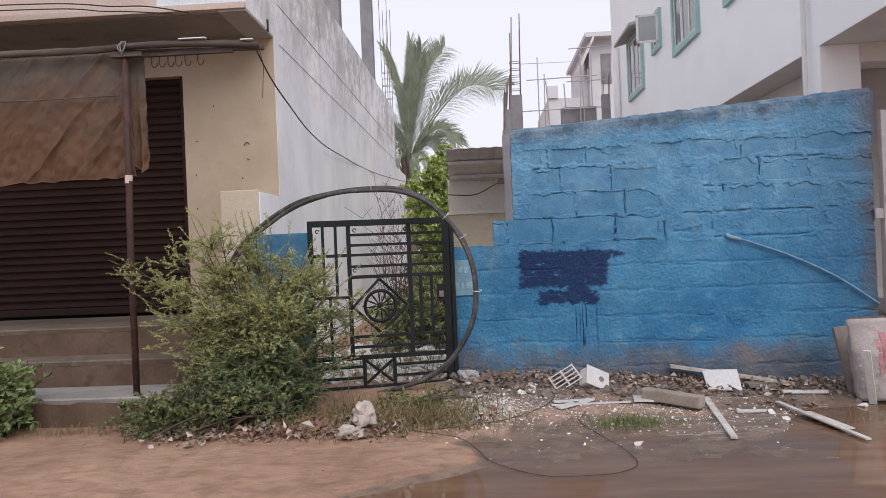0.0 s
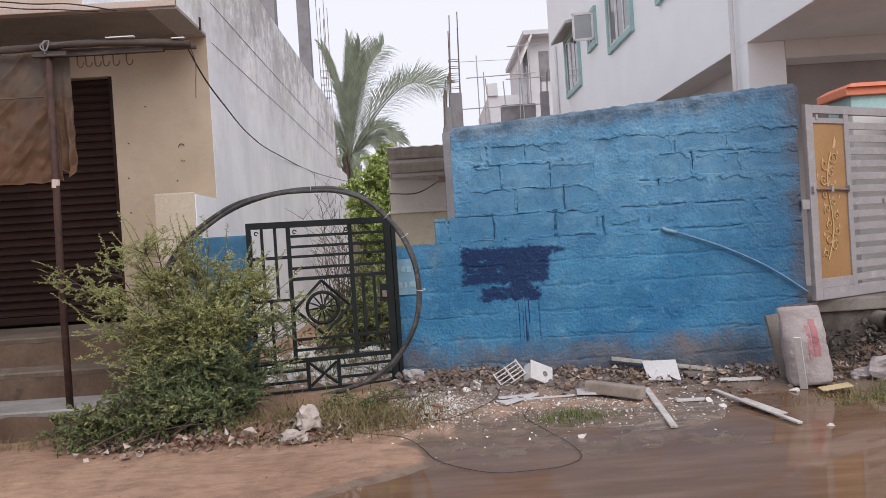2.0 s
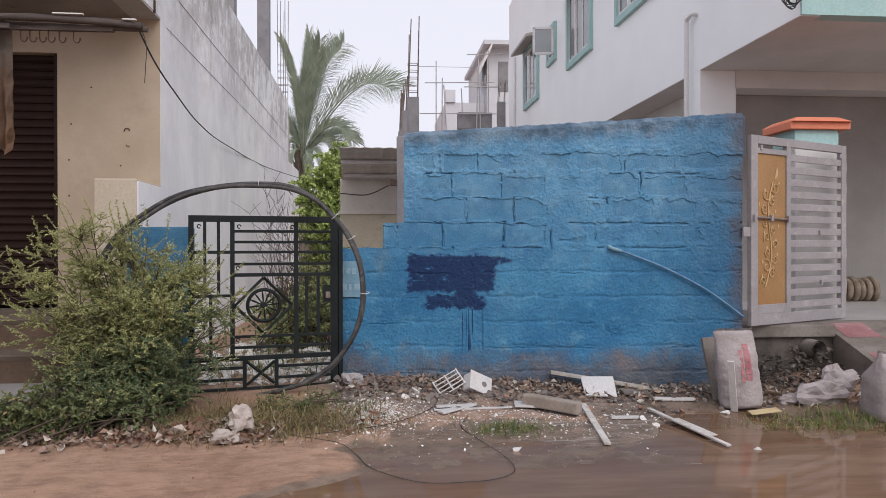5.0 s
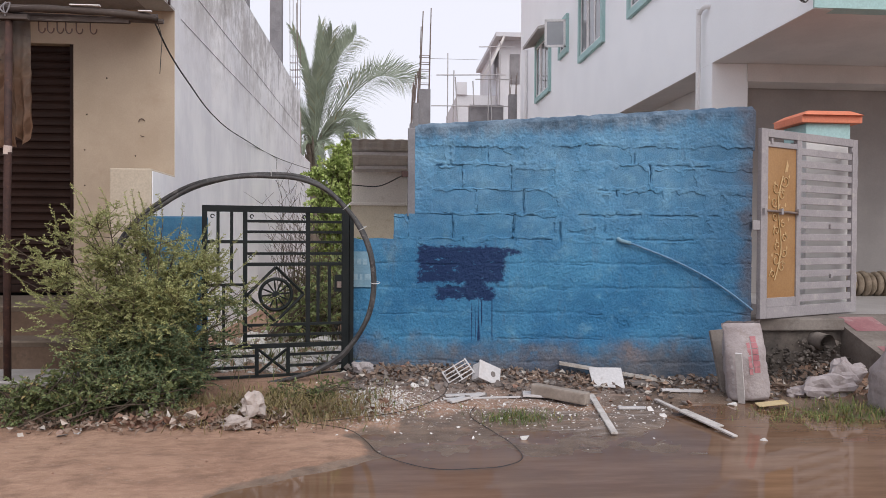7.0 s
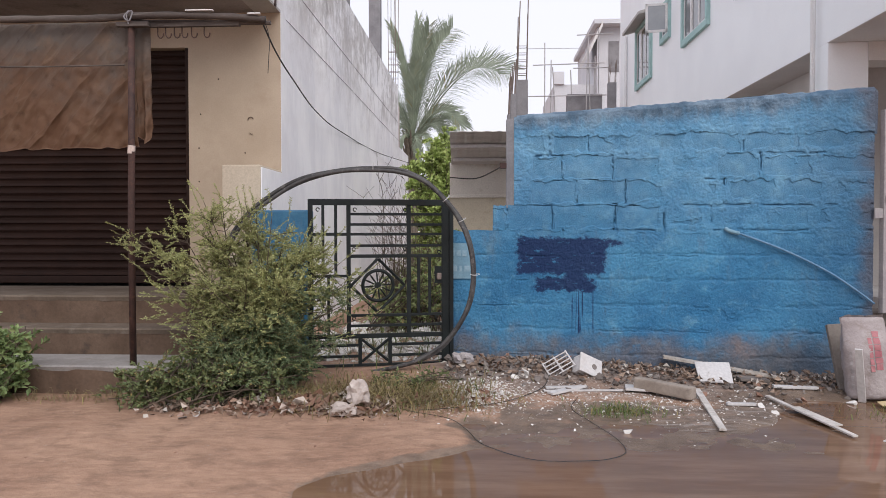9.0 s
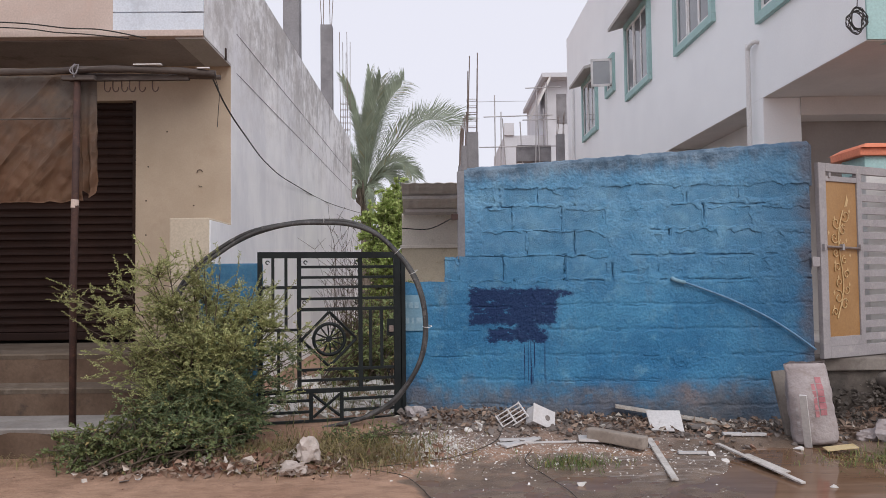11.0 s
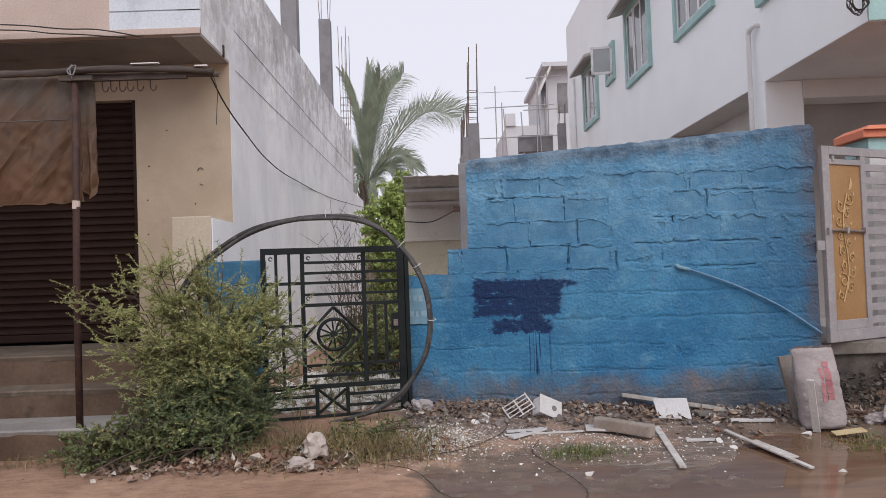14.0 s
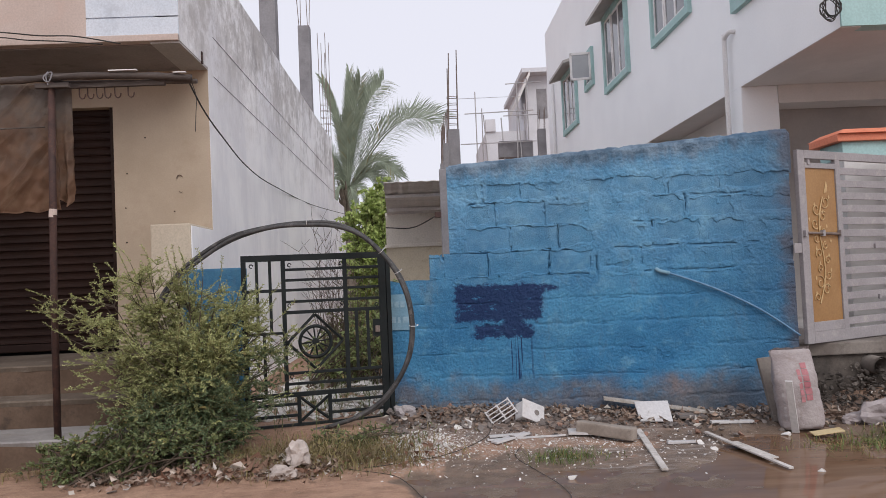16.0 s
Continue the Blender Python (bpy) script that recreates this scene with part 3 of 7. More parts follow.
def build_blocks(wall):
    """Rough blocks in courses, each proud of the joint by its own amount."""
    rng = random.Random(4)
    shapes = []
    for k in range(8):
        r = random.Random(k)
        nx, nz = 5, 3
        verts, faces = [], []
        for j in range(nz + 1):
            for i in range(nx + 1):
                edge = i in (0, nx) or j in (0, nz)
                jx = 0 if i in (0, nx) else r.uniform(-0.02, 0.02)
                px, pz = i / nx - 0.5 + jx + (r.uniform(-0.022, 0.022) if i in (0, nx) else 0), j / nz - 0.5 + (r.uniform(-0.05, 0.05) if j in (0, nz) else r.uniform(-0.04, 0.04))
                verts.append((px, (0.75 if edge else 1.0) * -1 + r.uniform(-0.3, 0.3), pz))
        at = lambda i, j: j * (nx + 1) + i
        for j in range(nz):
            for i in range(nx):
                faces.append((at(i, j), at(i + 1, j), at(i + 1, j + 1), at(i, j + 1)))
        rim = [at(i, 0) for i in range(nx)] + [at(nx, j) for j in range(nz)] + [at(nx - i, nz) for i in range(nx)] + [at(0, nz - j) for j in range(nz)]
        base = len(verts)
        for v in rim:
            verts.append((verts[v][0], 1.5, verts[v][2]))
        for a in range(len(rim)):
            b = (a + 1) % len(rim)
            faces.append((rim[b], rim[a], base + a, base + b))
        me = raw("block", verts, faces)
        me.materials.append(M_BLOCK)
        shapes.append(me)
    for row in range(10):
        zc = (row + 0.5) * PITCH
        left = -0.33 if zc < 1.2 else (0.07 if zc < 1.42 else 0.30)
        ends = [left] + [e for e in joints_of(row) if left + 0.06 < e < 3.04] + [3.09]
        for a, b in zip(ends, ends[1:]):
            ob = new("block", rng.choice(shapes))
            ob.parent = wall
            ob.location = ((a + b) / 2, 0.003, zc)
            ob.scale = (b - a - 0.012, rng.uniform(0.006, 0.011), PITCH - rng.uniform(0.010, 0.018))


PITCH = 0.2075


def joints_of(row):
    """Where the upright joints of a course stand; the upper courses are laid without a strict bond."""
    laid = {6: (0.19, 0.568, 1.084, 1.473, 1.846, 2.225, 2.63), 7: (0.382, 0.772, 1.164, 1.586, 1.946, 2.361, 2.752), 8: (0.648, 1.061, 1.485, 1.836, 2.23, 2.66), 9: (0.542, 0.86, 1.174, 1.654, 2.097, 2.513)}
    return laid.get(row) or [(-0.33 + (0.2 if row % 2 else 0.4)) + 0.405 * k + 0.02 * math.sin(3 * k + row) for k in range(9)]


def lattice(x, y, seed):
    """Smooth random values between 0 and 1 over the plane, one for each x and y."""
    table = np.random.default_rng(seed).random((256, 256))
    xi, yi = np.floor(x).astype(int), np.floor(y).astype(int)
    fx, fy = x - xi, y - yi
    fx, fy = fx * fx * (3 - 2 * fx), fy * fy * (3 - 2 * fy)
    at = lambda i, j: table[(xi + i) % 256, (yi + j) % 256]
    return (at(0, 0) * (1 - fx) + at(1, 0) * fx) * (1 - fy) + (at(0, 1) * (1 - fx) + at(1, 1) * fx) * fy


def rough(x, y, scale, seed, octaves=4, gain=0.55):
    total, amp, norm = 0.0, 1.0, 0.0
    for o in range(octaves):
        total = total + amp * lattice(x * scale * 2 ** o, y * scale * 2 ** o, seed + o)
        norm += amp
        amp *= gain
    return total / norm


def ease(a, b, v):
    t = np.clip((v - a) / (b - a), 0, 1)
    return t * t * (3 - 2 * t)


def build_mortar(wall):
    """The smeared joint mortar and plaster as a relief: proud along the joints, thick over the lower courses, broken away over the block faces."""
    cell = 0.006
    us, zs = np.arange(-0.332, 3.096, cell), np.arange(-0.03, 2.40, cell)
    U, Z = np.meshgrid(us, zs)
    wob = 0.018 * (rough(U, Z, 3.5, 1) - 0.5) + 0.026 * (rough(U, Z, 14, 5) - 0.5)
    zz = Z + wob
    row = np.clip(np.floor(zz / PITCH).astype(int), 0, 9)
    bed = np.abs(zz - np.round(zz / PITCH) * PITCH)
    side = np.full_like(U, 9.0)
    uu = U + 0.03 * (rough(U, Z, 9, 11) - 0.5)
    for r in range(10):
        for e in joints_of(r):
            side = np.where(row == r, np.minimum(side, np.abs(uu - e)), side)
    upper = ease(1.17, 1.30, Z + 0.08 * (rough(U, Z, 4, 17) - 0.5))
    patch = rough(U, Z, 2.4, 21, 5, 0.6)
    reach = 0.010 + 0.042 * ease(0.38, 0.68, patch)
    near = np.minimum(bed, side * 0.8)
    cover = ease(-0.004, 0.004, reach - near + 0.034 * (rough(U, Z, 22, 31) - 0.5))
    cover = np.maximum(cover, ease(0.64, 0.67, patch + 0.05 * (rough(U, Z, 30, 35) - 0.5)))
    low = ease(0.22, 0.26, rough(U, Z, 5, 41, 5, 0.65))
    cover = np.maximum(cover, (1 - upper) * low)
    brow = 2.015 + 0.06 * (rough(U, Z * 0, 4, 51) - 0.5) + 0.05 * (rough(U, Z, 16, 55) - 0.5)
    cap = ease(-0.004, 0.004, Z - brow)
    quoin = ease(-0.01, 0.01, 0.40 + 0.05 * (rough(U * 0, Z, 5, 61) - 0.5) - U) * (Z > 1.43)
    cover = np.maximum(cover, np.maximum(cap, quoin))
    # shallow courses in the thick paint below, open cracks beside the joints above
    line = Z + 0.022 * (rough(U, Z, 5, 71) - 0.5) + 0.022 * (rough(U, Z, 24, 75) - 0.5) + 0.012
    gap = np.abs(line - np.round(line / PITCH) * PITCH)
    here = ease(0.50, 0.57, rough(U, np.round(line / PITCH) * 7.3, 4.5, 81, 4)) * (1 - cap)
    upright = np.exp(-((side - 0.004) / 0.005) ** 2) * ease(0.52, 0.6, rough(U, Z, 4.5, 85)) * upper * (1 - quoin)
    crack = np.maximum(np.exp(-(gap / (0.0035 + 0.003 * upper)) ** 2) * here, upright * (1 - cap))
    bead = np.exp(-((bed - 0.012) / 0.016) ** 2) * ease(0.48, 0.60, rough(U, Z, 11, 91))
    lump = rough(U, Z, 13, 95, 5, 0.7) - 0.5
    h = 0.0088 + 0.004 * bead * (0.5 + 0.5 * upper) + lump * (0.007 + 0.005 * upper) + 0.008 * (rough(U, Z, 80, 99, 2) - 0.5)
    h += cap * (0.002 + 0.006 * np.exp(-((Z - brow) / 0.05) ** 2) * (0.4 + lump * 3))
    h -= 0.030 * crack * (0.55 + 0.45 * upper) + (1 - upper) * 0.006 * np.exp(-(bed / 0.013) ** 2) * ease(0.35, 0.5, rough(U, Z, 3, 103))
    h = h * cover - 0.012 * (1 - cover)
    top = 2.19 + 0.06 * U - 0.012
    h = np.where(Z > top - 0.03, h * ease(0.0, 0.03, top - Z) + 0.0, h)
    inside = (Z < top) & (U < 3.092) & ((U > 0.25) | ((U > 0.07) & (Z < 1.43)) | (Z < 1.215))
    ny, nx = U.shape
    idx = np.arange(ny * nx).reshape(ny, nx)
    keep_in = inside[:-1, :-1] & inside[1:, 1:]
    keep = keep_in & (np.maximum(np.maximum(h[:-1, :-1], h[1:, 1:]), np.maximum(h[:-1, 1:], h[1:, :-1])) > -0.004) | (keep_in & (cover[:-1, :-1] > 0.6))
    quads = np.stack([idx[:-1, :-1], idx[:-1, 1:], idx[1:, 1:], idx[1:, :-1]], -1)[keep]
    used = np.unique(quads)
    back = np.zeros(ny * nx, int)
    back[used] = np.arange(len(used))
    verts = np.stack([U.ravel(), -h.ravel(), Z.ravel()], -1)[used]
    me = bpy.data.meshes.new("mortar")
    me.from_pydata(verts.tolist(), [], back[quads].tolist())
    me.update()
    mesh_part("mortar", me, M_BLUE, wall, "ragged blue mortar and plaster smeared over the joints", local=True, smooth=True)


build_mortar(blue_wall)


M_RISER = plain("brown_stained_riser", (0.085, 0.052, 0.034), (0.15, 0.1, 0.07), 3.0, 0.9, 45, 0.5, 0.006, stain=((0.05, 0.036, 0.03), 0.8))
M_TREADPALE = plain("pale_cement_tread", (0.23, 0.21, 0.2), (0.32, 0.3, 0.285), 2.5, 0.85, 45, 0.4, 0.005, stain=((0.2, 0.165, 0.14), 0.7))
# Distance haze is put into this colour: paler and greyer than near poles.
M_FARPOLE = plain("haze_paled_pole_grey", (0.42, 0.40, 0.40), (0.52, 0.50, 0.50), 6.0, 0.8)
M_DARKSTONE = plain("dark_rough_masonry", (0.06, 0.05, 0.044), (0.13, 0.108, 0.092), 6.0, 0.85, 40, 0.6, 0.01, stain=((0.16, 0.14, 0.12), 0.5))


# ---- shop building on the left ----
def build_shop():
    shop = thing("shop_building", (-4.5, 12, 0), "cream and white shop building with a rolled-down brown shutter", "building")
    part("front_wall", boxed(-2.92, -2.004, 7.2, 7.4, 0, 3.372), M_CREAM, shop, "cream painted front wall with old nail marks")
    part("lintel", boxed(-7.0, -2.92, 7.2, 7.4, 3.03, 3.372), M_CREAM, shop)
    part("front_pier", boxed(-7.2, -6.4, 7.2, 7.4, 0, 3.04), M_CREAM, shop)
    # long side wall, with the parapet stepping down at the far end
    bm = bmesh.new()
    box(bm, -2.2, -2.0, 7.204, 17.4, 0, 4.55)
    box(bm, -2.2, -2.0, 17.4, 19.7, 0, 3.2)
    box(bm, -2.2, -2.0, 6.36, 7.204, 3.376, 4.55)
    part("side_wall", bm, M_SIDE, shop, "white plaster side wall streaked black by rain")
    part("rear_wall", boxed(-7.2, -2.2, 19.5, 19.7, 0, 3.2), M_SIDE, shop)
    part("roof", boxed(-7.2, -2.2, 7.4, 19.5, 3.4, 3.55), M_COLUMN, shop)
    part("upper_front", boxed(-7.2, -2.78, 6.35, 6.5, 3.43, 4.55), M_PINK, shop, "faded pink plaster parapet")
    bm = bmesh.new()
    box(bm, -2.78, -2.004, 6.346, 6.5, 3.376, 3.578)
    box(bm, -2.78, -2.004, 6.346, 6.5, 3.59, 4.55)
    box(bm, -2.78, -2.01, 6.36, 6.5, 3.57, 3.60)
    part("corner_panel", bm, M_PANEL, shop, "pale blue plaster panel with a groove")
    part("ledge", boxed(-7.2, -2.004, 6.33, 6.6, 3.372, 3.428, bevel=0.006), M_PINK, shop)
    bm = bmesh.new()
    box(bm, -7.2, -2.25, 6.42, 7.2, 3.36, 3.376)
    part("soffit", bm, M_SOFFIT, shop, "blotchy grey soffit")
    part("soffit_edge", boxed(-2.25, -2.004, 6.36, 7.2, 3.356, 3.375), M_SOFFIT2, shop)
    part("room_back", boxed(-6.4, -2.9, 7.6, 7.65, 0.6, 3.05), M_DARK, shop)
    # roller shutter: curved slats in two guides
    slat = bmesh.new()
    w, hh = 3.50, 0.0745
    prof = [(0.0, 0.0), (-0.012, 0.003), (-0.016, 0.008), (-0.013, 0.014), (-0.002, 0.022), (0.003, 0.036), (0.002, 0.056), (-0.004, 0.0745), (0.008, 0.0745), (0.008, 0.0)]
    a = [slat.verts.new((-w / 2, y, z)) for y, z in prof]
    b = [slat.verts.new((w / 2, y, z)) for y, z in prof]
    for j in range(len(prof)):
        slat.faces.new((a[j], a[(j + 1) % len(prof)], b[(j + 1) % len(prof)], b[j]))
    me = bpy.data.meshes.new("slat")
    slat.to_mesh(me)
    slat.free()
    me.materials.append(M_SHUTTER)
    shutter = part("shutter", boxed(-6.4, -2.93, 7.31, 7.33, 0.72, 3.04), M_SHUTTER, shop, "dark maroon corrugated steel roller shutter")
    for i in range(30):
        ob = new("slat", me)
        ob.parent = shutter
        ob.location = (-4.68, 7.3, 0.79 + i * 0.0745)
    part("bottom_bar", boxed(-6.4, -2.935, 7.27, 7.308, 0.715, 0.788, bevel=0.008), M_SHUTTER, shutter)
    part("guide_rail", boxed(-2.958, -2.922, 7.215, 7.3, 0.7, 3.03, bevel=0.004), M_SHUTTER, shutter)
    # platform and steps
    for z0, z1, y0, right, nm in ((0, 0.69, 6.15, -2.0, "platform"), (0, 0.452, 5.85, -2.2, "step"), (0, 0.235, 5.37, -2.3, "step")):
        s = part(nm, boxed(-7.0, right, y0 + 0.012, 7.19 if nm == "platform" else y0 + 0.9, z0, z1 - 0.03), M_RISER, shop, "brown-stained cement riser")
        bm = bmesh.new()
        n = 60
        rows = []
        for i in range(n + 1):
            x = -7.0 + (right + 0.012 + 7.0) * i / n
            e = 0.008 * h_noise(x, y0, 7) + 0.006 * h_noise(x, y0, 19)
            back = 7.19 if nm == "platform" else y0 + 0.6
            rows.append([bm.verts.new(c) for c in ((x, y0 + e + 0.01, z1 - 0.045 + e), (x, y0 + e, z1 - 0.012), (x, y0 + 0.012 + e, z1), (x, back, z1 + 0.004), (x, back, z1 - 0.04))])
        for p, q in zip(rows, rows[1:]):
            for j in range(4):
                bm.faces.new((p[j], q[j], q[j + 1], p[j + 1]))
        bm.faces.new(rows[0])
        bm.faces.new(rows[-1][::-1])
        part("tread", bm, M_TREADPALE if z1 < 0.3 else M_TREAD, s, "worn pale cement tread", local=True)
    part("side_parapet", boxed(-2.34, -1.996, 6.48, 7.196, 0.0, 1.82, bevel=0.012), M_CREAM2, shop, "low pale cream parapet beside the platform")
    part("parapet_side", boxed(-1.9955, -1.986, 6.49, 7.19, 0.0, 1.80, bevel=0.003), M_SIDE, shop, "white plastered flank of the parapet")
    # holes and marks knocked in the cream wall
    for x, z in ((-2.62, 2.72), (-2.80, 2.38), (-2.82, 1.72), (-2.46, 1.84), (-2.82, 2.05), (-2.36, 2.0)):
        bm = bmesh.new()
        bmesh.ops.create_cone(bm, cap_ends=True, segments=7, radius1=0.008, radius2=0.005, depth=0.01, matrix=pose(x, 7.197, z, 90, 0, 0))
        part("nail_hole", bm, M_SHUTTER, shop)
    part("wall_ring", tube([(-2.30 + 0.026 * math.cos(a), 7.19, 2.32 + 0.026 * math.sin(a)) for a in np.linspace(0.2, 3.4, 9)], 0.004, 5), M_RUST, shop)
    part("wall_ring", tube([(-2.29 + 0.02 * math.cos(a), 7.19, 2.20 + 0.02 * math.sin(a)) for a in np.linspace(3.4, 5.4, 6)], 0.003, 5), M_RUST, shop)
    # grooves cut down the side wall
    for za, zb in ((3.74, 3.74), (3.34, 3.34)):
        for ya, yb in ((7.4, 11.2), (11.4, 18.6)):
            part("conduit", tube([(-1.998, ya, za), (-1.997, (ya + yb) / 2, za - 0.006), (-1.998, min(yb, 17.3 if za > 3.5 else 18.6), zb)], 0.0028, 5), M_COLUMN, shop)
    part("eave_hook", boxed(-2.02, -1.99, 6.98, 7.02, 3.36, 3.47), M_RUST, shop)
    for x0, x1, y0, y1, ztop in ((-2.31, -2.07, 11.2, 11.44, 7.6), (-2.356, -2.122, 15.2, 15.43, 6.53)):
        c = part("roof_column", boxed(x0, x1, y0, y1, 3.5, ztop, bevel=0.008), M_COLUMN, shop, "bare concrete column stub")
        if ztop < 7:
            for i, (dx, dy) in enumerate(((0.03, 0.03), (0.2, 0.03), (0.03, 0.2), (0.2, 0.2))):
                part("rebar", tube([(x0 + dx, y0 + dy, ztop - 0.1), (x0 + dx + 0.06 * (i - 1.5), y0 + dy, ztop + 1.6)], 0.008, 5), M_STEEL, c, local=True)
    part("terrace_pier", boxed(-2.32, -2.06, 17.9, 18.15, 3.2, 4.25, bevel=0.01), M_PINK, shop, "pinkish brick pier")
    for i in range(5):
        part("rebar", tube([(-2.30 + 0.055 * i, 18.0 + 0.04 * (i % 2), 4.2), (-2.32 + 0.06 * i + 0.02 * (i % 3), 18.0, 7.3 - 0.25 * (i % 3))], 0.008, 5), M_STEEL, shop)
    for j in range(6):
        z = 4.75 + 0.16 * j
        part("stirrup", tube([(-2.30, 17.98, z), (-2.08, 17.98, z), (-2.08, 18.1, z), (-2.30, 18.1, z), (-2.30, 17.98, z)], 0.006, 4), M_STEEL, shop)
    return shop


shop = build_shop()
shop.location.x += 0.026


# ---- blue stub wall left of the gate ----
def build_stub():
    bm = boxed(-1.95, -1.46, 6.14, 6.32, -0.05, 1.41, bevel=0.015)
    tagged(part("wall_stub", bm, M_BLUE), "short blue painted wall stub beside the gate", "wall", kind="structure")


build_stub()


# ---- white house on the right ----
def framed_window(house, y0, y1, z0, z1, hood=False, open_sash=False, panes=3):
    """A window in the x = 3.98 wall: turquoise surround, white sashes, glass; y0 is its near side."""
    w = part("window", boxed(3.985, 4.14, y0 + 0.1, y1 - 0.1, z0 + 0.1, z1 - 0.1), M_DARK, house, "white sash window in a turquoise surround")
    bm = bmesh.new()
    t = 0.12
    for a, b, c, d in ((y0, y1, z0, z0 + t), (y0, y1, z1 - t, z1), (y0, y0 + t, z0 + t, z1 - t), (y1 - t, y1, z0 + t, z1 - t)):
        box(bm, 3.915, 4.0, a, b, c, d, bevel=0.006)
    part("surround", bm, M_TEAL, w, "turquoise painted surround", local=True)
    ya, yb, za, zb = y0 + t, y1 - t, z0 + t, z1 - t
    step = (yb - ya) / panes
    for i in range(panes):
        bm = bmesh.new()
        a, b, x = ya + i * step, ya + (i + 1) * step, 3.95 + 0.012 * (i % 2)
        for p, q, r, s in ((a, b, za, za + 0.05), (a, b, zb - 0.05, zb), (a, a + 0.05, za + 0.05, zb - 0.05), (b - 0.05, b, za + 0.05, zb - 0.05)):
            box(bm, x, x + 0.03, p, q, r, s)
        part("sash", bm, M_PVC, w, "white sash frame", local=True)
        part("pane", boxed(x + 0.012, x + 0.018, a + 0.05, b - 0.05, za + 0.05, zb - 0.05), M_GLASS, w, local=True)
    if hood:
        bm = bmesh.new()
        box(bm, 3.62, 3.985, y0 - 0.12, y1 + 0.12, z1 + 0.0, z1 + 0.07, bevel=0.006)
        for v in bm.verts:
            if v.co.x < 3.75:
                v.co.z -= 0.10
        part("hood", bm, M_SOFFIT2, w, "sloping concrete sunshade", local=True)
    if open_sash:
        bm = bmesh.new()
        for a, b, c, d in ((0, 0.46, za, za + 0.05), (0, 0.46, zb - 0.05, zb), (0, 0.05, za, zb), (0.41, 0.46, za, zb)):
            box(bm, -0.015, 0.015, -b, -a, c, d, m=pose(3.92, y0 + 0.05, 0, 0, 0, -100) @ pose(0, 0, 0))
        part("open_sash", bm, M_PVC, w, "casement standing open", local=True)
        part("pane", boxed(-0.004, 0.004, -0.41, -0.05, za + 0.05, zb - 0.05, m=pose(3.92, y0 + 0.05, 0, 0, 0, -100)), M_SKYPANE, w, "open pane with its sky reflection painted pale grey", local=True)


def build_house():
    house = thing("white_house", (8, 14, 0), "two-storey white painted house with turquoise window surrounds", "house")
    X, Y0, Y1, ZS, ZR = 3.98, 6.745, 22.1, 3.415, 8.39
    # side wall of the upper storeys with openings cut through
    openings = [(10.35, 12.05, 4.85, 6.6), (13.45, 15.2, 4.86, 6.45), (16.2, 17.0, 5.35, 6.2), (17.95, 19.72, 4.84, 6.4), (7.0, 8.95, 4.32, 6.3)]
    ys = sorted({Y0, Y1, *(v for o in openings for v in o[:2])})
    bm = bmesh.new()
    for a, b in zip(ys, ys[1:]):
        o = [p for p in openings if p[0] <= a and b <= p[1]]
        if o:
            box(bm, X, X + 0.2, a, b, ZS, o[0][2])
            box(bm, X, X + 0.2, a, b, o[0][3], ZR)
        else:
            box(bm, X, X + 0.2, a, b, ZS, ZR)
    bmesh.ops.remove_doubles(bm, verts=bm.verts, dist=0.0005)
    part("side_wall", bm, M_WHITE, house, "white painted side wall")
    bm = bmesh.new()
    box(bm, X + 0.2, 12, Y0 + 1.5, Y0 + 1.7, ZS + 0.3, ZR)
    box(bm, X + 0.2, 12, Y1 - 0.2, Y1, 0, ZR)
    box(bm, 11.8, 12, Y0 + 1.7, Y1 - 0.2, 0, ZR)
    part("outer_wall", bm, M_WHITE, house)
    part("roof", boxed(X + 0.2, 11.8, Y0 + 1.7, Y1 - 0.2, ZR - 0.35, ZR - 0.2), M_WHITE, house)
    part("floor_slab", boxed(X + 0.2, 12, Y0 + 0.15, Y1 - 0.2, ZS + 0.002, ZS + 0.15), M_PORCH, house)
    part("balcony_front", boxed(X + 0.004, 12, Y0 - 0.02, Y0 + 0.15, ZS + 0.004, ZS + 1.1), M_TEAL, house, "turquoise balcony front")
    bm = bmesh.new()
    box(bm, X + 0.45, 12, 8.9, 9.3, ZS - 0.22, ZS)
    part("beam", bm, M_PORCH, house)
    part("edge_beam", boxed(X + 0.004, X + 0.2, Y0 + 0.004, 22.0, ZS - 0.006, ZS + 0.01), M_PORCH, house)
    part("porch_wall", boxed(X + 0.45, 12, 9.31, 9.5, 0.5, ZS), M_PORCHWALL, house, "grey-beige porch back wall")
    part("column", boxed(X, X + 0.46, 8.92, 9.38, 0.4, ZS, bevel=0.01), M_WHITE, house, "square white column")
    bm = bmesh.new()
    box(bm, X + 0.5, X + 0.7, 9.5, 22, 0, ZS)
    box(bm, X, X + 0.5, 12.6, 22, 0, ZS - 0.002)
    part("ground_floor_wall", bm, M_PORCH, house, "grey plaster wall under the overhang")
    part("porch_floor", boxed(3.95, 12, 6.6, 9.31, 0.1, 0.56), M_FLOOR, house, "grey cement porch floor")
    for (y0, y1, z0, z1), opt in zip(openings, ({}, {"hood": True}, {"open_sash": True, "panes": 1}, {"hood": True}, {})):
        framed_window(house, y0, y1, z0, z1, **opt)
    # rain pipes
    part("drain_pipe", tube(smooth_path([(4.0, 9.0, 4.12), (3.92, 9.02, 4.12), (3.91, 9.14, 4.08), (3.91, 9.16, 3.95), (3.91, 9.16, 2.0), (3.91, 9.16, 0.5)], 5), 0.03, 10), M_PVC, house, "white plastic rain pipe", smooth=True)
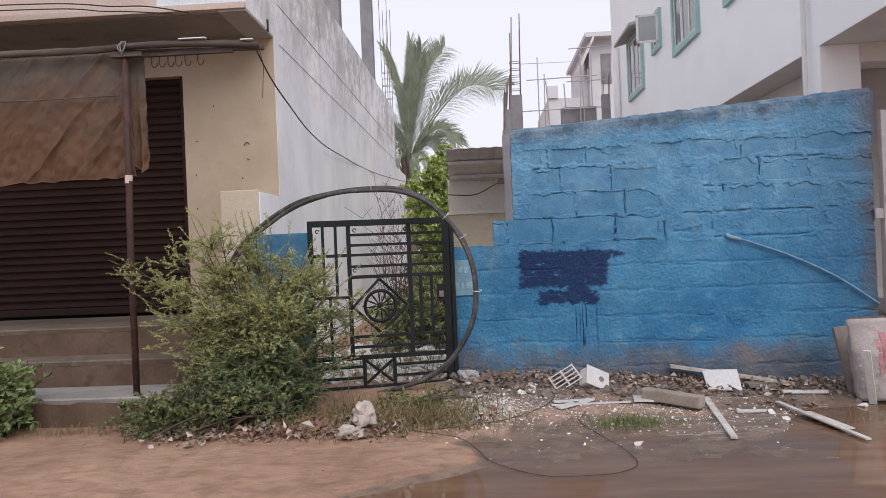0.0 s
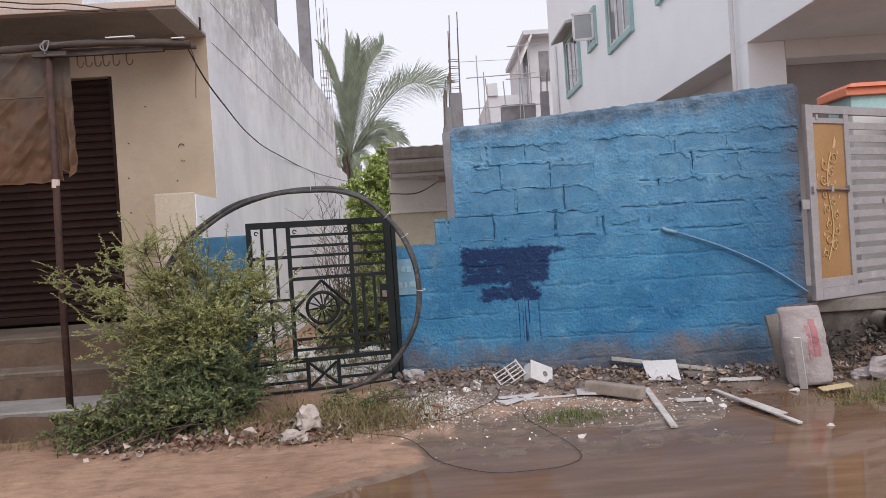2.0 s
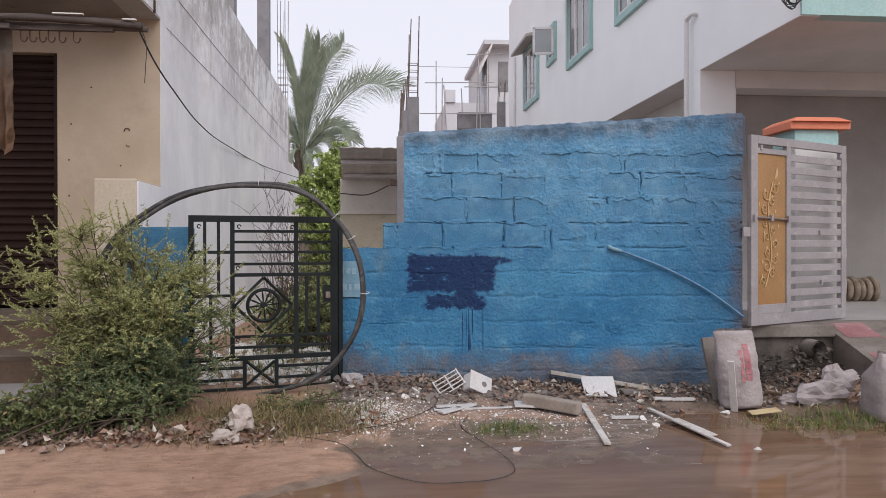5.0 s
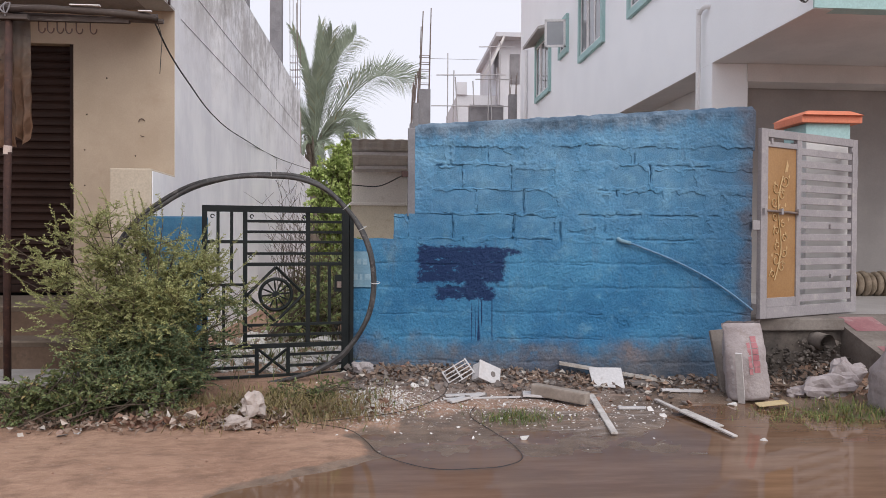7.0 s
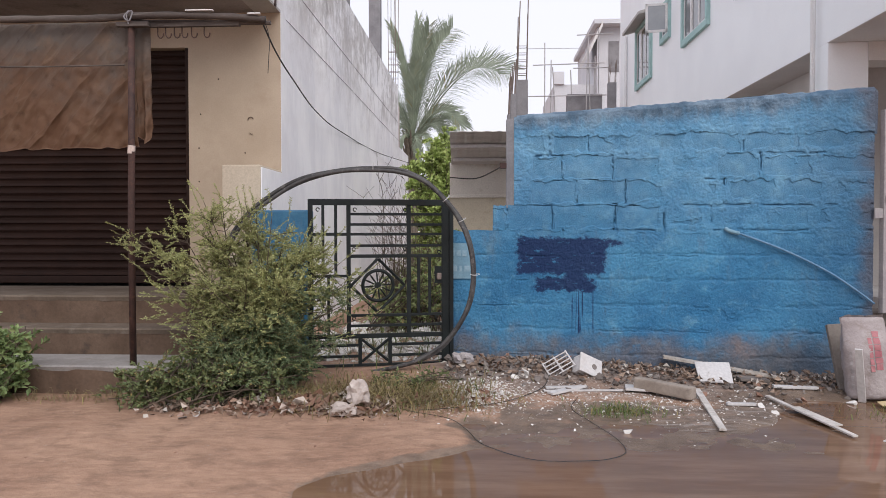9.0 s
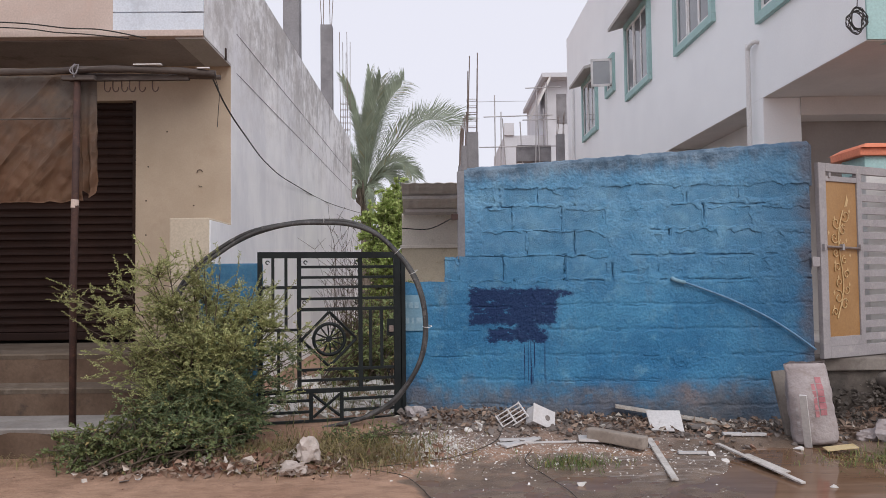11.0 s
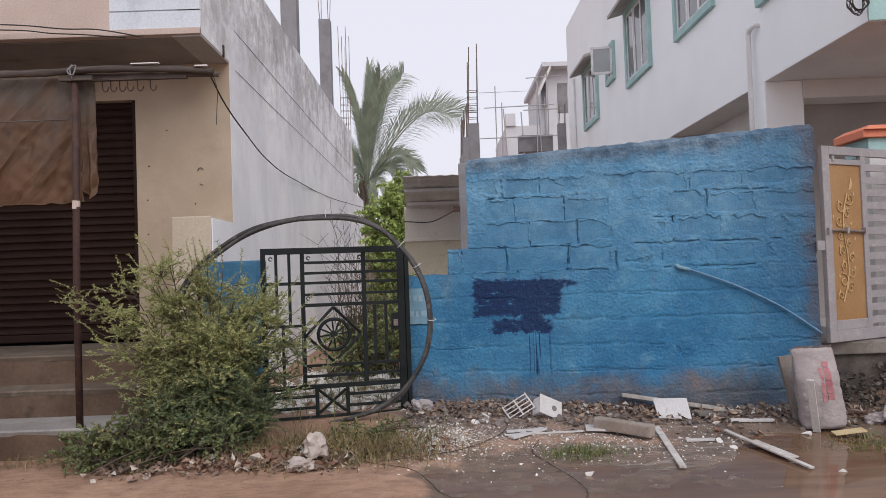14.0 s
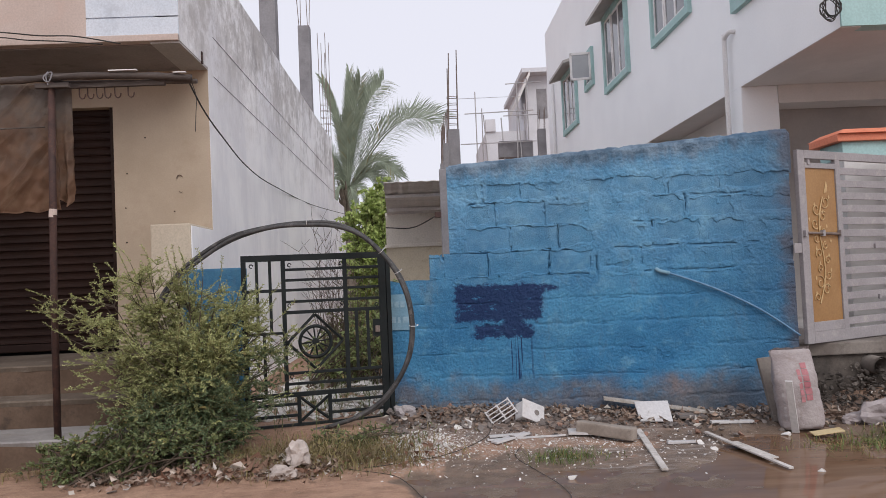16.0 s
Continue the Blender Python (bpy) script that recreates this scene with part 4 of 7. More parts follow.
    part("drain_pipe", tube([(3.93, 21.0, 6.6), (3.93, 21.0, 2.0)], 0.04, 8), M_PVC, house, smooth=True)
    # ramp down to the street
    bm = bmesh.new()
    prof = [(6.6, 0.565), (6.6, 0.0), (5.0, 0.0), (5.0, 0.06), (6.45, 0.565)]
    a = [bm.verts.new((4.0, y, z)) for y, z in prof]
    b = [bm.verts.new((8.0, y, z)) for y, z in prof]
    for j in range(5):
        bm.faces.new((a[j], b[j], b[(j + 1) % 5], a[(j + 1) % 5]))
    bm.faces.new(a[::-1])
    bm.faces.new(b)
    ramp = part("ramp", bm, M_CEMENT, house, "cement entrance ramp")
    for i in range(11):
        for j in range(5):
            if (i + j) % 2 == 0:
                y0, y1 = 6.42 - 0.27 * j, 6.42 - 0.27 * (j + 1)
                f = lambda y: 0.06 + (y - 5.0) / 1.45 * 0.505 + 0.004
                bm = bmesh.new()
                x0 = 4.06 + 0.32 * i
                bm.faces.new([bm.verts.new(c) for c in ((x0, y1, f(y1)), (x0 + 0.32, y1, f(y1)), (x0 + 0.32, y0, f(y0)), (x0, y0, f(y0)))])
                part("painted_square", bm, M_REDTILE, ramp, "faded red painted square", local=True)
    # curb and rough masonry between the wall and the ramp
    part("curb", boxed(3.13, 3.998, 6.22, 6.598, 0.46, 0.565, bevel=0.012), M_CEMENT, house, "grey cement curb")
    part("footing", boxed(3.13, 3.998, 6.27, 6.596, -0.05, 0.457), M_DARKSTONE, house, "dark rough footing")
    bm = tube([(3.73, 6.6, 0.39), (3.78, 6.12, 0.365)], 0.075, 16, caps=False)
    tube([(3.78, 6.12, 0.365), (3.73, 6.6, 0.39)], 0.062, 16, bm, caps=False)
    part("waste_pipe", bm, M_CEMENT, house, "grey waste pipe end", smooth=True)
    # gate pillar with its flared orange cap
    pillar = part("gate_pillar", boxed(4.0, 4.42, 6.86, 7.24, 0.5, 2.2, bevel=0.01), M_PORCH, house, "grey gate pillar with turquoise head and coral cap")
    part("pillar_head", boxed(3.99, 4.43, 6.85, 7.25, 2.2, 2.36, bevel=0.006), M_TEAL, pillar, "turquoise band", local=True)
    bm = boxed(3.92, 4.52, 6.8, 7.32, 2.36, 2.43, bevel=0.008)
    cap = bmesh.ops.create_cone(bm, cap_ends=True, segments=4, radius1=0.42, radius2=0.3, depth=0.05, matrix=pose(4.22, 7.06, 2.455, 0, 0, 45))
    part("pillar_cap", bm, M_ORANGE, pillar, "coral orange cap", local=True)
    return house


house = build_house()


# ---- shed, columns and far buildings behind the wall ----
def build_shed():
    shed = thing("shed", (0.2, 11.5, 0), "beige lean-to shed with a corrugated sheet roof", "shed")
    part("wall", boxed(-0.48, 3.0, 10.6, 10.75, 0, 2.2), M_BEIGE, shed, "beige plaster wall")
    part("plinth", boxed(-0.484, 3.0, 10.54, 10.6, 0, 1.70), M_TAN, shed, "tan lower wall")
    part("ledge", boxed(-0.5, 3.0, 10.5, 10.62, 1.70, 1.745, bevel=0.006), M_BEIGE, shed)
    bm = bmesh.new()
    n, xs = 80, (-0.41, 3.0)
    top, bot = [], []
    for i in range(n + 1):
        x = xs[0] + (xs[1] - xs[0]) * i / n
        z = 0.005 * math.sin(x * 2 * math.pi / 0.146)
        top.append((bm.verts.new((x, 8.95, 2.425 + z)), bm.verts.new((x - 0.05, 10.7, 2.17 + z))))
        bot.append((bm.verts.new((x, 8.95, 2.417 + z)), bm.verts.new((x - 0.05, 10.7, 2.162 + z))))
    for i in range(n):
        bm.faces.new((top[i][0], top[i + 1][0], top[i + 1][1], top[i][1]))
        bm.faces.new((bot[i][0], bot[i][1], bot[i + 1][1], bot[i + 1][0]))
        bm.faces.new((top[i][0], bot[i][0], bot[i + 1][0], top[i + 1][0]))
    part("roof_sheet", bm, M_ROOF, shed, "dark old corrugated roof sheet")
    bm = bmesh.new()
    for t in (0.3, 0.72):
        box(bm, -0.42, 2.9, 8.95 + 1.7 * t, 9.0 + 1.7 * t, 2.36 - 0.25 * t, 2.40 - 0.25 * t)
    part("purlin", bm, M_ROOF, shed)
    part("post", boxed(0.235, 0.315, 8.0, 8.08, 0, 2.42, bevel=0.006), M_COLUMN, shed, "grey roof post")
    part("bracket", boxed(0.17, 0.24, 8.0, 8.05, 1.9, 1.96), M_RUST, shed)
    part("service_wire", tube(smooth_path([(-0.47, 10.45, 1.98), (-0.1, 10.2, 1.95), (0.2, 8.1, 1.93)], 8), 0.008, 5), M_CABLE, shed)


build_shed()


def build_columns():
    """Unfinished concrete columns with starter bars behind the wall."""
    for x0, y0, w, ztop, bars in ((0.513, 12, 0.193, 3.64, 1.25), (0.423, 11.9, 0.09, 3.40, 0.5), (0.37, 11.8, 0.05, 3.06, 0.6), (3.132, 19, 0.2, 4.95, 0.5)):
        c = thing("concrete_column", (x0 + w / 2, y0 + 0.1, 0), "bare grey concrete column with rusty starter bars", "column", "unfinished columns")
        shaft = part("shaft", boxed(x0, x0 + w, y0, y0 + 0.2, 0, ztop, bevel=0.006), M_COLUMN, c)
        for k, (dx, dy) in enumerate(((0.02, 0.03), (w - 0.02, 0.03), (0.02, 0.17), (w - 0.02, 0.17))):
            h = bars * (1.0 if k < 2 else 0.75) + 0.05 * k
            part("starter_bar", tube([(x0 + dx, y0 + dy, ztop - 0.1), (x0 + dx + 0.025 * (1 if k else 2), y0 + dy, ztop + h)], 0.009, 5), M_STEEL, c)
        for j in range(5):
            z = ztop + 0.1 + 0.11 * j
            if bars > 1:
                part("stirrup", tube([(x0 + 0.02, y0 + 0.03, z), (x0 + w - 0.02, y0 + 0.03, z), (x0 + w - 0.02, y0 + 0.17, z), (x0 + 0.02, y0 + 0.17, z), (x0 + 0.02, y0 + 0.03, z)], 0.006, 4), M_STEEL, c)


build_columns()


M_FARWHITE = plain("unpainted_pale_plaster", (0.56, 0.555, 0.58), (0.64, 0.635, 0.66), 0.8, 0.85, 30, 0.1, 0.003)


def build_far():
    far = thing("unfinished_building", (5.5, 33, 0), "pale unfinished building behind bamboo scaffolding", "building")
    part("stair_block", boxed(4.5, 9, 30, 36, 0, 9.25), M_FARWHITE, far)
    part("wall", boxed(2.85, 4.5, 30.4, 36, 0, 7.1), M_FARWHITE, far)
    part("parapet", boxed(2.85, 3.25, 30.3, 30.6, 7.1, 7.6), M_FARWHITE, far)
    bm = boxed(4.02, 4.6, 29.2, 31.5, 7.9, 8.1)
    for v in bm.verts:
        if v.co.x > 4.3:
            v.co.z += 1.2
    part("stair_soffit", bm, M_PORCH, far, "slanting stair slab")
    part("roof_slab", boxed(4.3, 9, 29.4, 36, 9.25, 9.42), M_FARWHITE, far)
    # Flat grey slab on the wall stands for an unlit doorway.
    part("doorway_patch", boxed(4.95, 5.35, 29.97, 30.1, 7.5, 8.7), M_COLUMN, far, "dark grey slab painted for an unlit doorway")
    deck = thing("scaffold", (3.2, 22, 0), "bamboo scaffolding poles lashed in front of a far building", "scaffold")
    rng = random.Random(3)
    part("shuttering", boxed(2.45, 3.45, 22.0, 22.4, 4.72, 5.2), M_COLUMN, deck, "dark shuttering boards")
    for x, z in ((1.78, 6.7), (1.95, 6.2), (2.12, 6.0), (2.95, 6.6), (3.1, 6.95), (3.25, 6.3), (3.35, 7.05), (2.62, 5.9)):
        part("pole", tube([(x, 22 + rng.uniform(-0.2, 0.2), 4.2), (x + rng.uniform(-0.12, 0.12), 22, z)], 0.017, 6), M_FARPOLE, deck)
    for z, x0, x1 in ((5.15, 1.3, 3.7), (6.05, 1.45, 3.5), (5.95, 2.6, 3.7), (6.9, 2.7, 3.75)):
        part("ledger", tube([(x0, 21.9, z - 0.02), (x1, 21.95, z + rng.uniform(-0.05, 0.05))], 0.016, 6), M_FARPOLE, deck)
    part("tie_wire", tube([(0.7, 12.1, 4.15), (3.2, 21.9, 6.5)], 0.006, 4), M_FARPOLE, deck)


build_far()


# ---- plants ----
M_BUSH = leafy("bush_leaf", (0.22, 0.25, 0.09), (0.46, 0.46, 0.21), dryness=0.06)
M_BUSHDARK = leafy("low_weed_leaf", (0.09, 0.12, 0.05), (0.19, 0.215, 0.09), dryness=0.06)
M_BRIGHT = leafy("bright_green_leaf", (0.24, 0.33, 0.08), (0.48, 0.55, 0.21), dryness=0.02)
# Palm green is greyed and lightened, with the distance haze in its colour.
M_PALM = leafy("hazy_palm_leaflet", (0.17, 0.205, 0.145), (0.29, 0.33, 0.245), dryness=0.04)
M_SHEATH = plain("brown_palm_fibre", (0.1, 0.08, 0.06), (0.2, 0.165, 0.13), 8.0, 0.9, 60, 0.5, 0.01, stretch=(3, 3, 0.5))
M_LANE = leafy("lane_weed_leaf", (0.17, 0.22, 0.08), (0.34, 0.38, 0.17), dryness=0.1)
M_DRYGRASS = leafy("dry_grass_blade", (0.16, 0.12, 0.06), (0.3, 0.24, 0.13), dryness=0.3)
M_GRASS = leafy("green_grass_blade", (0.07, 0.11, 0.025), (0.16, 0.19, 0.06), dryness=0.25)


def branch(rng, start, way, length, n=7, droop=0.0, wander=0.12):
    p, d, out = Vector(start), Vector(way).normalized(), [Vector(start)]
    for i in range(n):
        d = (d + Vector((rng.uniform(-wander, wander), rng.uniform(-wander, wander), rng.uniform(-wander, wander) - droop))).normalized()
        p = p + d * length / n
        out.append(p.copy())
    return out


def build_shrub(name, at, label, stems, spread, height, leaves, leaf, mat, seed, lobes, twig=0.25, group=""):
    """A many-stemmed shrub: arching stems, twigs off them, leaves along the twigs. lobes: (dx, dy, z, radius) that the twigs fill."""
    rng, nr = random.Random(seed), np.random.default_rng(seed)
    shrub = thing(name, at, label, "bush", group)
    stem_bm, centres, dirs = bmesh.new(), [], []
    base = Vector(at)
    for i in range(stems):
        dx, dy, z, r = lobes[i % len(lobes)]
        goal = base + Vector((dx + rng.uniform(-r, r) * 0.8, dy + rng.uniform(-r, r) * 0.8, z + rng.uniform(-r, r) * 0.6))
        root = base + Vector((rng.uniform(-spread, spread), rng.uniform(-spread, spread) * 0.5, -0.03))
        ln = (goal - root).length
        if ln < 0.05:
            continue
        pts = smooth_path([root, root.lerp(goal, 0.5) + Vector((rng.uniform(-0.05, 0.05), rng.uniform(-0.05, 0.05), 0.08 * ln)), goal], 5)
        tube(pts, [0.007 * (1 - 0.75 * k / (len(pts) - 1)) + 0.001 for k in range(len(pts))], 5, stem_bm, caps=False)
        for k in range(rng.randint(5, 8)):
            s = pts[rng.randint(len(pts) // 3, len(pts) - 1)]
            way = (Vector((rng.gauss(0, 1), rng.gauss(0, 1), rng.gauss(0.25, 0.7))))
            tw = branch(rng, s, way, twig * rng.uniform(0.5, 1.3), 5, 0.05)
            tube(tw, [0.003, 0.0027, 0.0024, 0.002, 0.0015, 0.001], 3, stem_bm, caps=False)
            per = max(3, leaves // (stems * 6))
            for _ in range(per):
                f = rng.uniform(0.1, 1.0) * 4.99
                a, b = tw[int(f)], tw[int(f) + 1]
                c = a.lerp(b, f % 1)
                centres.append(tuple(c))
                d = (b - a).normalized() + Vector((rng.gauss(0, 0.7), rng.gauss(0, 0.7), rng.gauss(0.0, 0.5)))
                dirs.append(tuple(d))
    part("stem", stem_bm, M_BARK, shrub, "thin brown branching stems")["kind"] = "stuff"
    me = leaf_cloud("leaves", np.array(centres), np.array(dirs), leaf, leaf * 0.26, nr)
    ob = mesh_part("foliage", me, mat, shrub, "small green leaves")
    ob["kind"] = "stuff"
    return shrub


def build_bush():
    """Fanned arching stems, side shoots off them, and feathery shoots set with pairs of small leaflets."""
    rng, nr = random.Random(17), np.random.default_rng(17)
    bush = thing("bush", (-1.72, 5.5, 0.06), "sprawling feathery green bush growing by the gate", "bush")
    stems, shoots = bmesh.new(), bmesh.new()
    light, dark = ([], []), ([], [])

    def feather(start, way, length, young):
        way = Vector(way).normalized()
        pts = branch(rng, start, way, length, 6, 0.045, 0.13)
        tube(pts, [0.0022, 0.002, 0.0018, 0.0016, 0.0014, 0.0012, 0.0008], 3, shoots, caps=False)
        # young takes the yellow-green set, otherwise the set darkened for inner shade
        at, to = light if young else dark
        pairs = int(length / 0.0085)
        for q in range(pairs):
            f = (0.08 + 0.92 * q / pairs) * 5.99
            a, b = pts[int(f)], pts[int(f) + 1]
            d = (b - a).normalized()
            side = d.cross(Vector((rng.gauss(0, 0.5), rng.gauss(0, 0.5), 1))).normalized()
            for sg in (-1, 1):
                if rng.random() < 0.86:
                    at.append(tuple(a.lerp(b, f % 1)))
                    to.append(tuple(side * sg + d * 0.75 + Vector((0, 0, rng.gauss(-0.05, 0.3)))))

    base = Vector((-1.72, 5.5, 0.02))
    # tips of the main stems: across, deep, high, and how thickly they are set
    goals = [(-0.82, -0.15, 1.18, 0.6), (-0.62, -0.1, 1.22, 0.8), (-0.45, -0.1, 1.34, 1), (-0.28, 0, 1.28, 1), (-0.12, -0.1, 1.36, 1), (0.05, 0.05, 1.3, 1), (0.2, 0, 1.22, 0.8), (0.36, 0.05, 1.12, 0.8), (0.5, 0, 0.98, 0.8), (0.66, 0.05, 0.88, 0.6), (0.62, -0.05, 0.6, 0.8), (0.55, -0.1, 0.4, 0.9),
             (-0.62, -0.2, 0.86, 0.7), (-0.5, -0.2, 0.62, 0.5), (-0.3, -0.25, 0.95, 1), (0.0, -0.25, 0.9, 1), (0.3, -0.25, 0.78, 1.2), (0.4, -0.2, 0.55, 1.2), (0.1, -0.3, 0.55, 1.3), (-0.2, -0.3, 0.5, 1.2), (-0.4, -0.25, 0.32, 1.2), (0.25, -0.3, 0.28, 1.3), (0.48, -0.2, 0.2, 1), (-0.05, -0.32, 0.28, 1.3),
             (-0.35, 0.2, 1.05, 0.7), (0.1, 0.25, 1.0, 0.7), (0.4, 0.2, 0.8, 0.7), (-0.2, 0.1, 0.75, 0.8), (0.15, 0.05, 0.7, 1.1), (0.32, -0.05, 0.95, 1), (-0.7, -0.15, 1.02, 0.6), (0.2, -0.2, 1.0, 0.9)]
    goals += [(0.75, 0, 0.95, 0.7), (0.72, -0.05, 0.72, 0.8), (0.58, 0.05, 1.08, 0.8), (0.42, -0.05, 1.2, 0.8), (0.05, -0.1, 1.42, 1), (0.25, -0.1, 1.34, 1), (-0.2, -0.1, 1.42, 0.9)]
    for dx, dy, z, thick in goals:
        for rep in range(2):
            goal = base + Vector((dx + rng.gauss(0, 0.05), dy + rng.gauss(0, 0.06), z + rng.gauss(0, 0.04) - 0.12 * rep))
            root = base + Vector((rng.gauss(0.05, 0.13), rng.gauss(0, 0.07), 0))
            ln = (goal - root).length
            mid = root.lerp(goal, 0.5) + Vector((-0.12 * dx, 0, 0.10 * ln))
            main = smooth_path([root, root.lerp(mid, 0.55) + Vector((rng.gauss(0, 0.02), 0, 0.03)), mid, goal], 4)
            tube(main, [0.0085 * (1 - 0.85 * k / (len(main) - 1)) + 0.001 for k in range(len(main))], 5, stems, caps=False)
            out = (goal - mid).normalized()
            for k in range(int(15 * thick)):
                f = rng.uniform(0.3, 1.0) ** 0.8
                p = main[min(len(main) - 1, int(f * (len(main) - 1)))]
                way = out * 0.7 + Vector((rng.gauss(0, 0.75), rng.gauss(-0.15, 0.7), rng.gauss(0.15, 0.5)))
                shoot = branch(rng, p, way, rng.uniform(0.10, 0.24), 4, 0.03, 0.15)
                tube(shoot, [0.0032, 0.0028, 0.0024, 0.002, 0.0016], 3, stems, caps=False)
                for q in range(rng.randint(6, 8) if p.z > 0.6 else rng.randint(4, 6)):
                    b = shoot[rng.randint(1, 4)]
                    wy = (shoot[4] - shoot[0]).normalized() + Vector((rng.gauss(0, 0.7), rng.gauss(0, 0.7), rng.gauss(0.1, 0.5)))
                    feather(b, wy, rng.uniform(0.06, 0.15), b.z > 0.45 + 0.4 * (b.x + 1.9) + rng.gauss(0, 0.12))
            feather(goal, out + Vector((0, 0, 0.2)), rng.uniform(0.14, 0.24), True)
    # one long shoot pokes out sideways
    poke = smooth_path([base + Vector((-0.45, -0.1, 1.12)), base + Vector((-0.7, -0.18, 1.2)), base + Vector((-0.93, -0.22, 1.19))], 5)
    tube(poke, [0.004 - 0.00025 * k for k in range(len(poke))], 4, stems, caps=False)
    for p in poke[3:]:
        feather(p, (-0.8, rng.gauss(0, 0.4), rng.gauss(0.1, 0.6)), 0.07, True)
    part("stem", stems, M_BARK, bush, "thin brown branching stems")["kind"] = "stuff"
    part("shoot", shoots, M_SHOOT, bush, "fine green shoots")["kind"] = "stuff"
    for (at, to), mat, label in ((light, M_BUSH, "small yellow-green leaflets"), (dark, M_BUSHLOW, "small grey-green leaflets, darkened as if in shade")):
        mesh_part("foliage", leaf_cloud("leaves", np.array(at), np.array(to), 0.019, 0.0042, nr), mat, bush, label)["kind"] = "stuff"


M_SHOOT = plain("green_brown_shoot", (0.13, 0.13, 0.06), (0.2, 0.2, 0.09), 12.0, 0.8)
# Grey-green lower leaflets, darkened further for the shade inside the bush.
M_BUSHLOW = leafy("bush_leaf_low_shaded", (0.06, 0.095, 0.046), (0.17, 0.22, 0.11), dryness=0.04)
build_bush()


# ---- low plants, palm and trees ----
M_SMALLBUSH = leafy("broad_soft_leaf", (0.11, 0.16, 0.06), (0.25, 0.32, 0.13), dryness=0.03)
build_shrub("small_bush", (-3.62, 5.2, 0.02), "small broad-leaved green bush beside the shop steps", 44, 0.12, 0.6, 3600, 0.06, M_SMALLBUSH, 5,
            [(0, 0, 0.35, 0.28), (0.15, 0, 0.5, 0.2), (-0.2, 0, 0.4, 0.25), (0.2, -0.05, 0.2, 0.2)], twig=0.16)
build_shrub("low_weeds", (-2.15, 5.05, 0.03), "low leafy weeds spreading at the foot of the bush", 60, 0.3, 0.35, 9000, 0.032, M_BUSHDARK, 6,
            [(0, 0, 0.2, 0.2), (0.35, 0.0, 0.22, 0.22), (-0.3, 0, 0.15, 0.2), (0.7, 0.15, 0.2, 0.22), (0.2, 0.2, 0.3, 0.2)], twig=0.16)
build_shrub("weeds", (-0.62, 5.45, 0.05), "small green weeds by the gate foot", 22, 0.18, 0.2, 1300, 0.028, M_BUSHDARK, 8,
            [(0, 0, 0.05, 0.08), (0.22, 0.05, 0.07, 0.09), (-0.2, 0.1, 0.05, 0.1), (0.34, 0.1, 0.08, 0.1)], twig=0.09)
build_shrub("lane_weeds", (-0.85, 8.2, 0.1), "tall green weeds growing in the lane behind the gate", 90, 0.5, 0.9, 9000, 0.05, M_LANE, 9,
            [(0.25, 0, 0.5, 0.35), (0.1, 1.0, 0.6, 0.4), (0.5, 0.4, 0.7, 0.35), (-0.3, 1.2, 0.4, 0.4), (0.4, 1.4, 0.9, 0.4)], twig=0.25)
build_shrub("leafy_tree", (-0.68, 12.2, 0.14), "young bright green leafy tree in the lane", 200, 0.12, 2.6, 60000, 0.075, M_BRIGHT, 10,
            [(0, 0, 2.36, 0.3), (-0.3, 0, 2.1, 0.3), (0.1, -0.1, 1.95, 0.4), (-0.15, -0.1, 1.6, 0.42), (0.12, -0.1, 1.3, 0.42), (0, 0, 0.8, 0.42), (0.1, -0.1, 2.5, 0.25), (-0.2, -0.1, 2.2, 0.3), (0.25, -0.1, 2.25, 0.25)], twig=0.26)


def build_dry_shrub():
    rng = random.Random(21)
    s = thing("dry_shrub", (-0.95, 8.6, 0.1), "leafless dry twiggy shrub behind the gate", "bush")
    bm = bmesh.new()
    for i in range(46):
        b = branch(rng, (-0.98 + rng.uniform(-0.12, 0.2), 8.6 + rng.uniform(-0.2, 0.2), 0.1), (rng.uniform(-0.25, 0.12), rng.uniform(-0.1, 0.1), 1), rng.uniform(1.0, 1.75), 8, -0.0, 0.09)
        tube(b, [0.006 - 0.0006 * k for k in range(9)], 4, bm, caps=False)
        for _ in range(4):
            q = rng.choice(b[3:])
            tube(branch(rng, q, (rng.uniform(-1, 0.6), rng.uniform(-0.5, 0.5), 0.7), rng.uniform(0.15, 0.4), 4), [0.003, 0.0026, 0.0022, 0.002, 0.0015], 3, bm, caps=False)
    part("twig", bm, M_BARK, s, "bare brown twigs")["kind"] = "stuff"


build_dry_shrub()


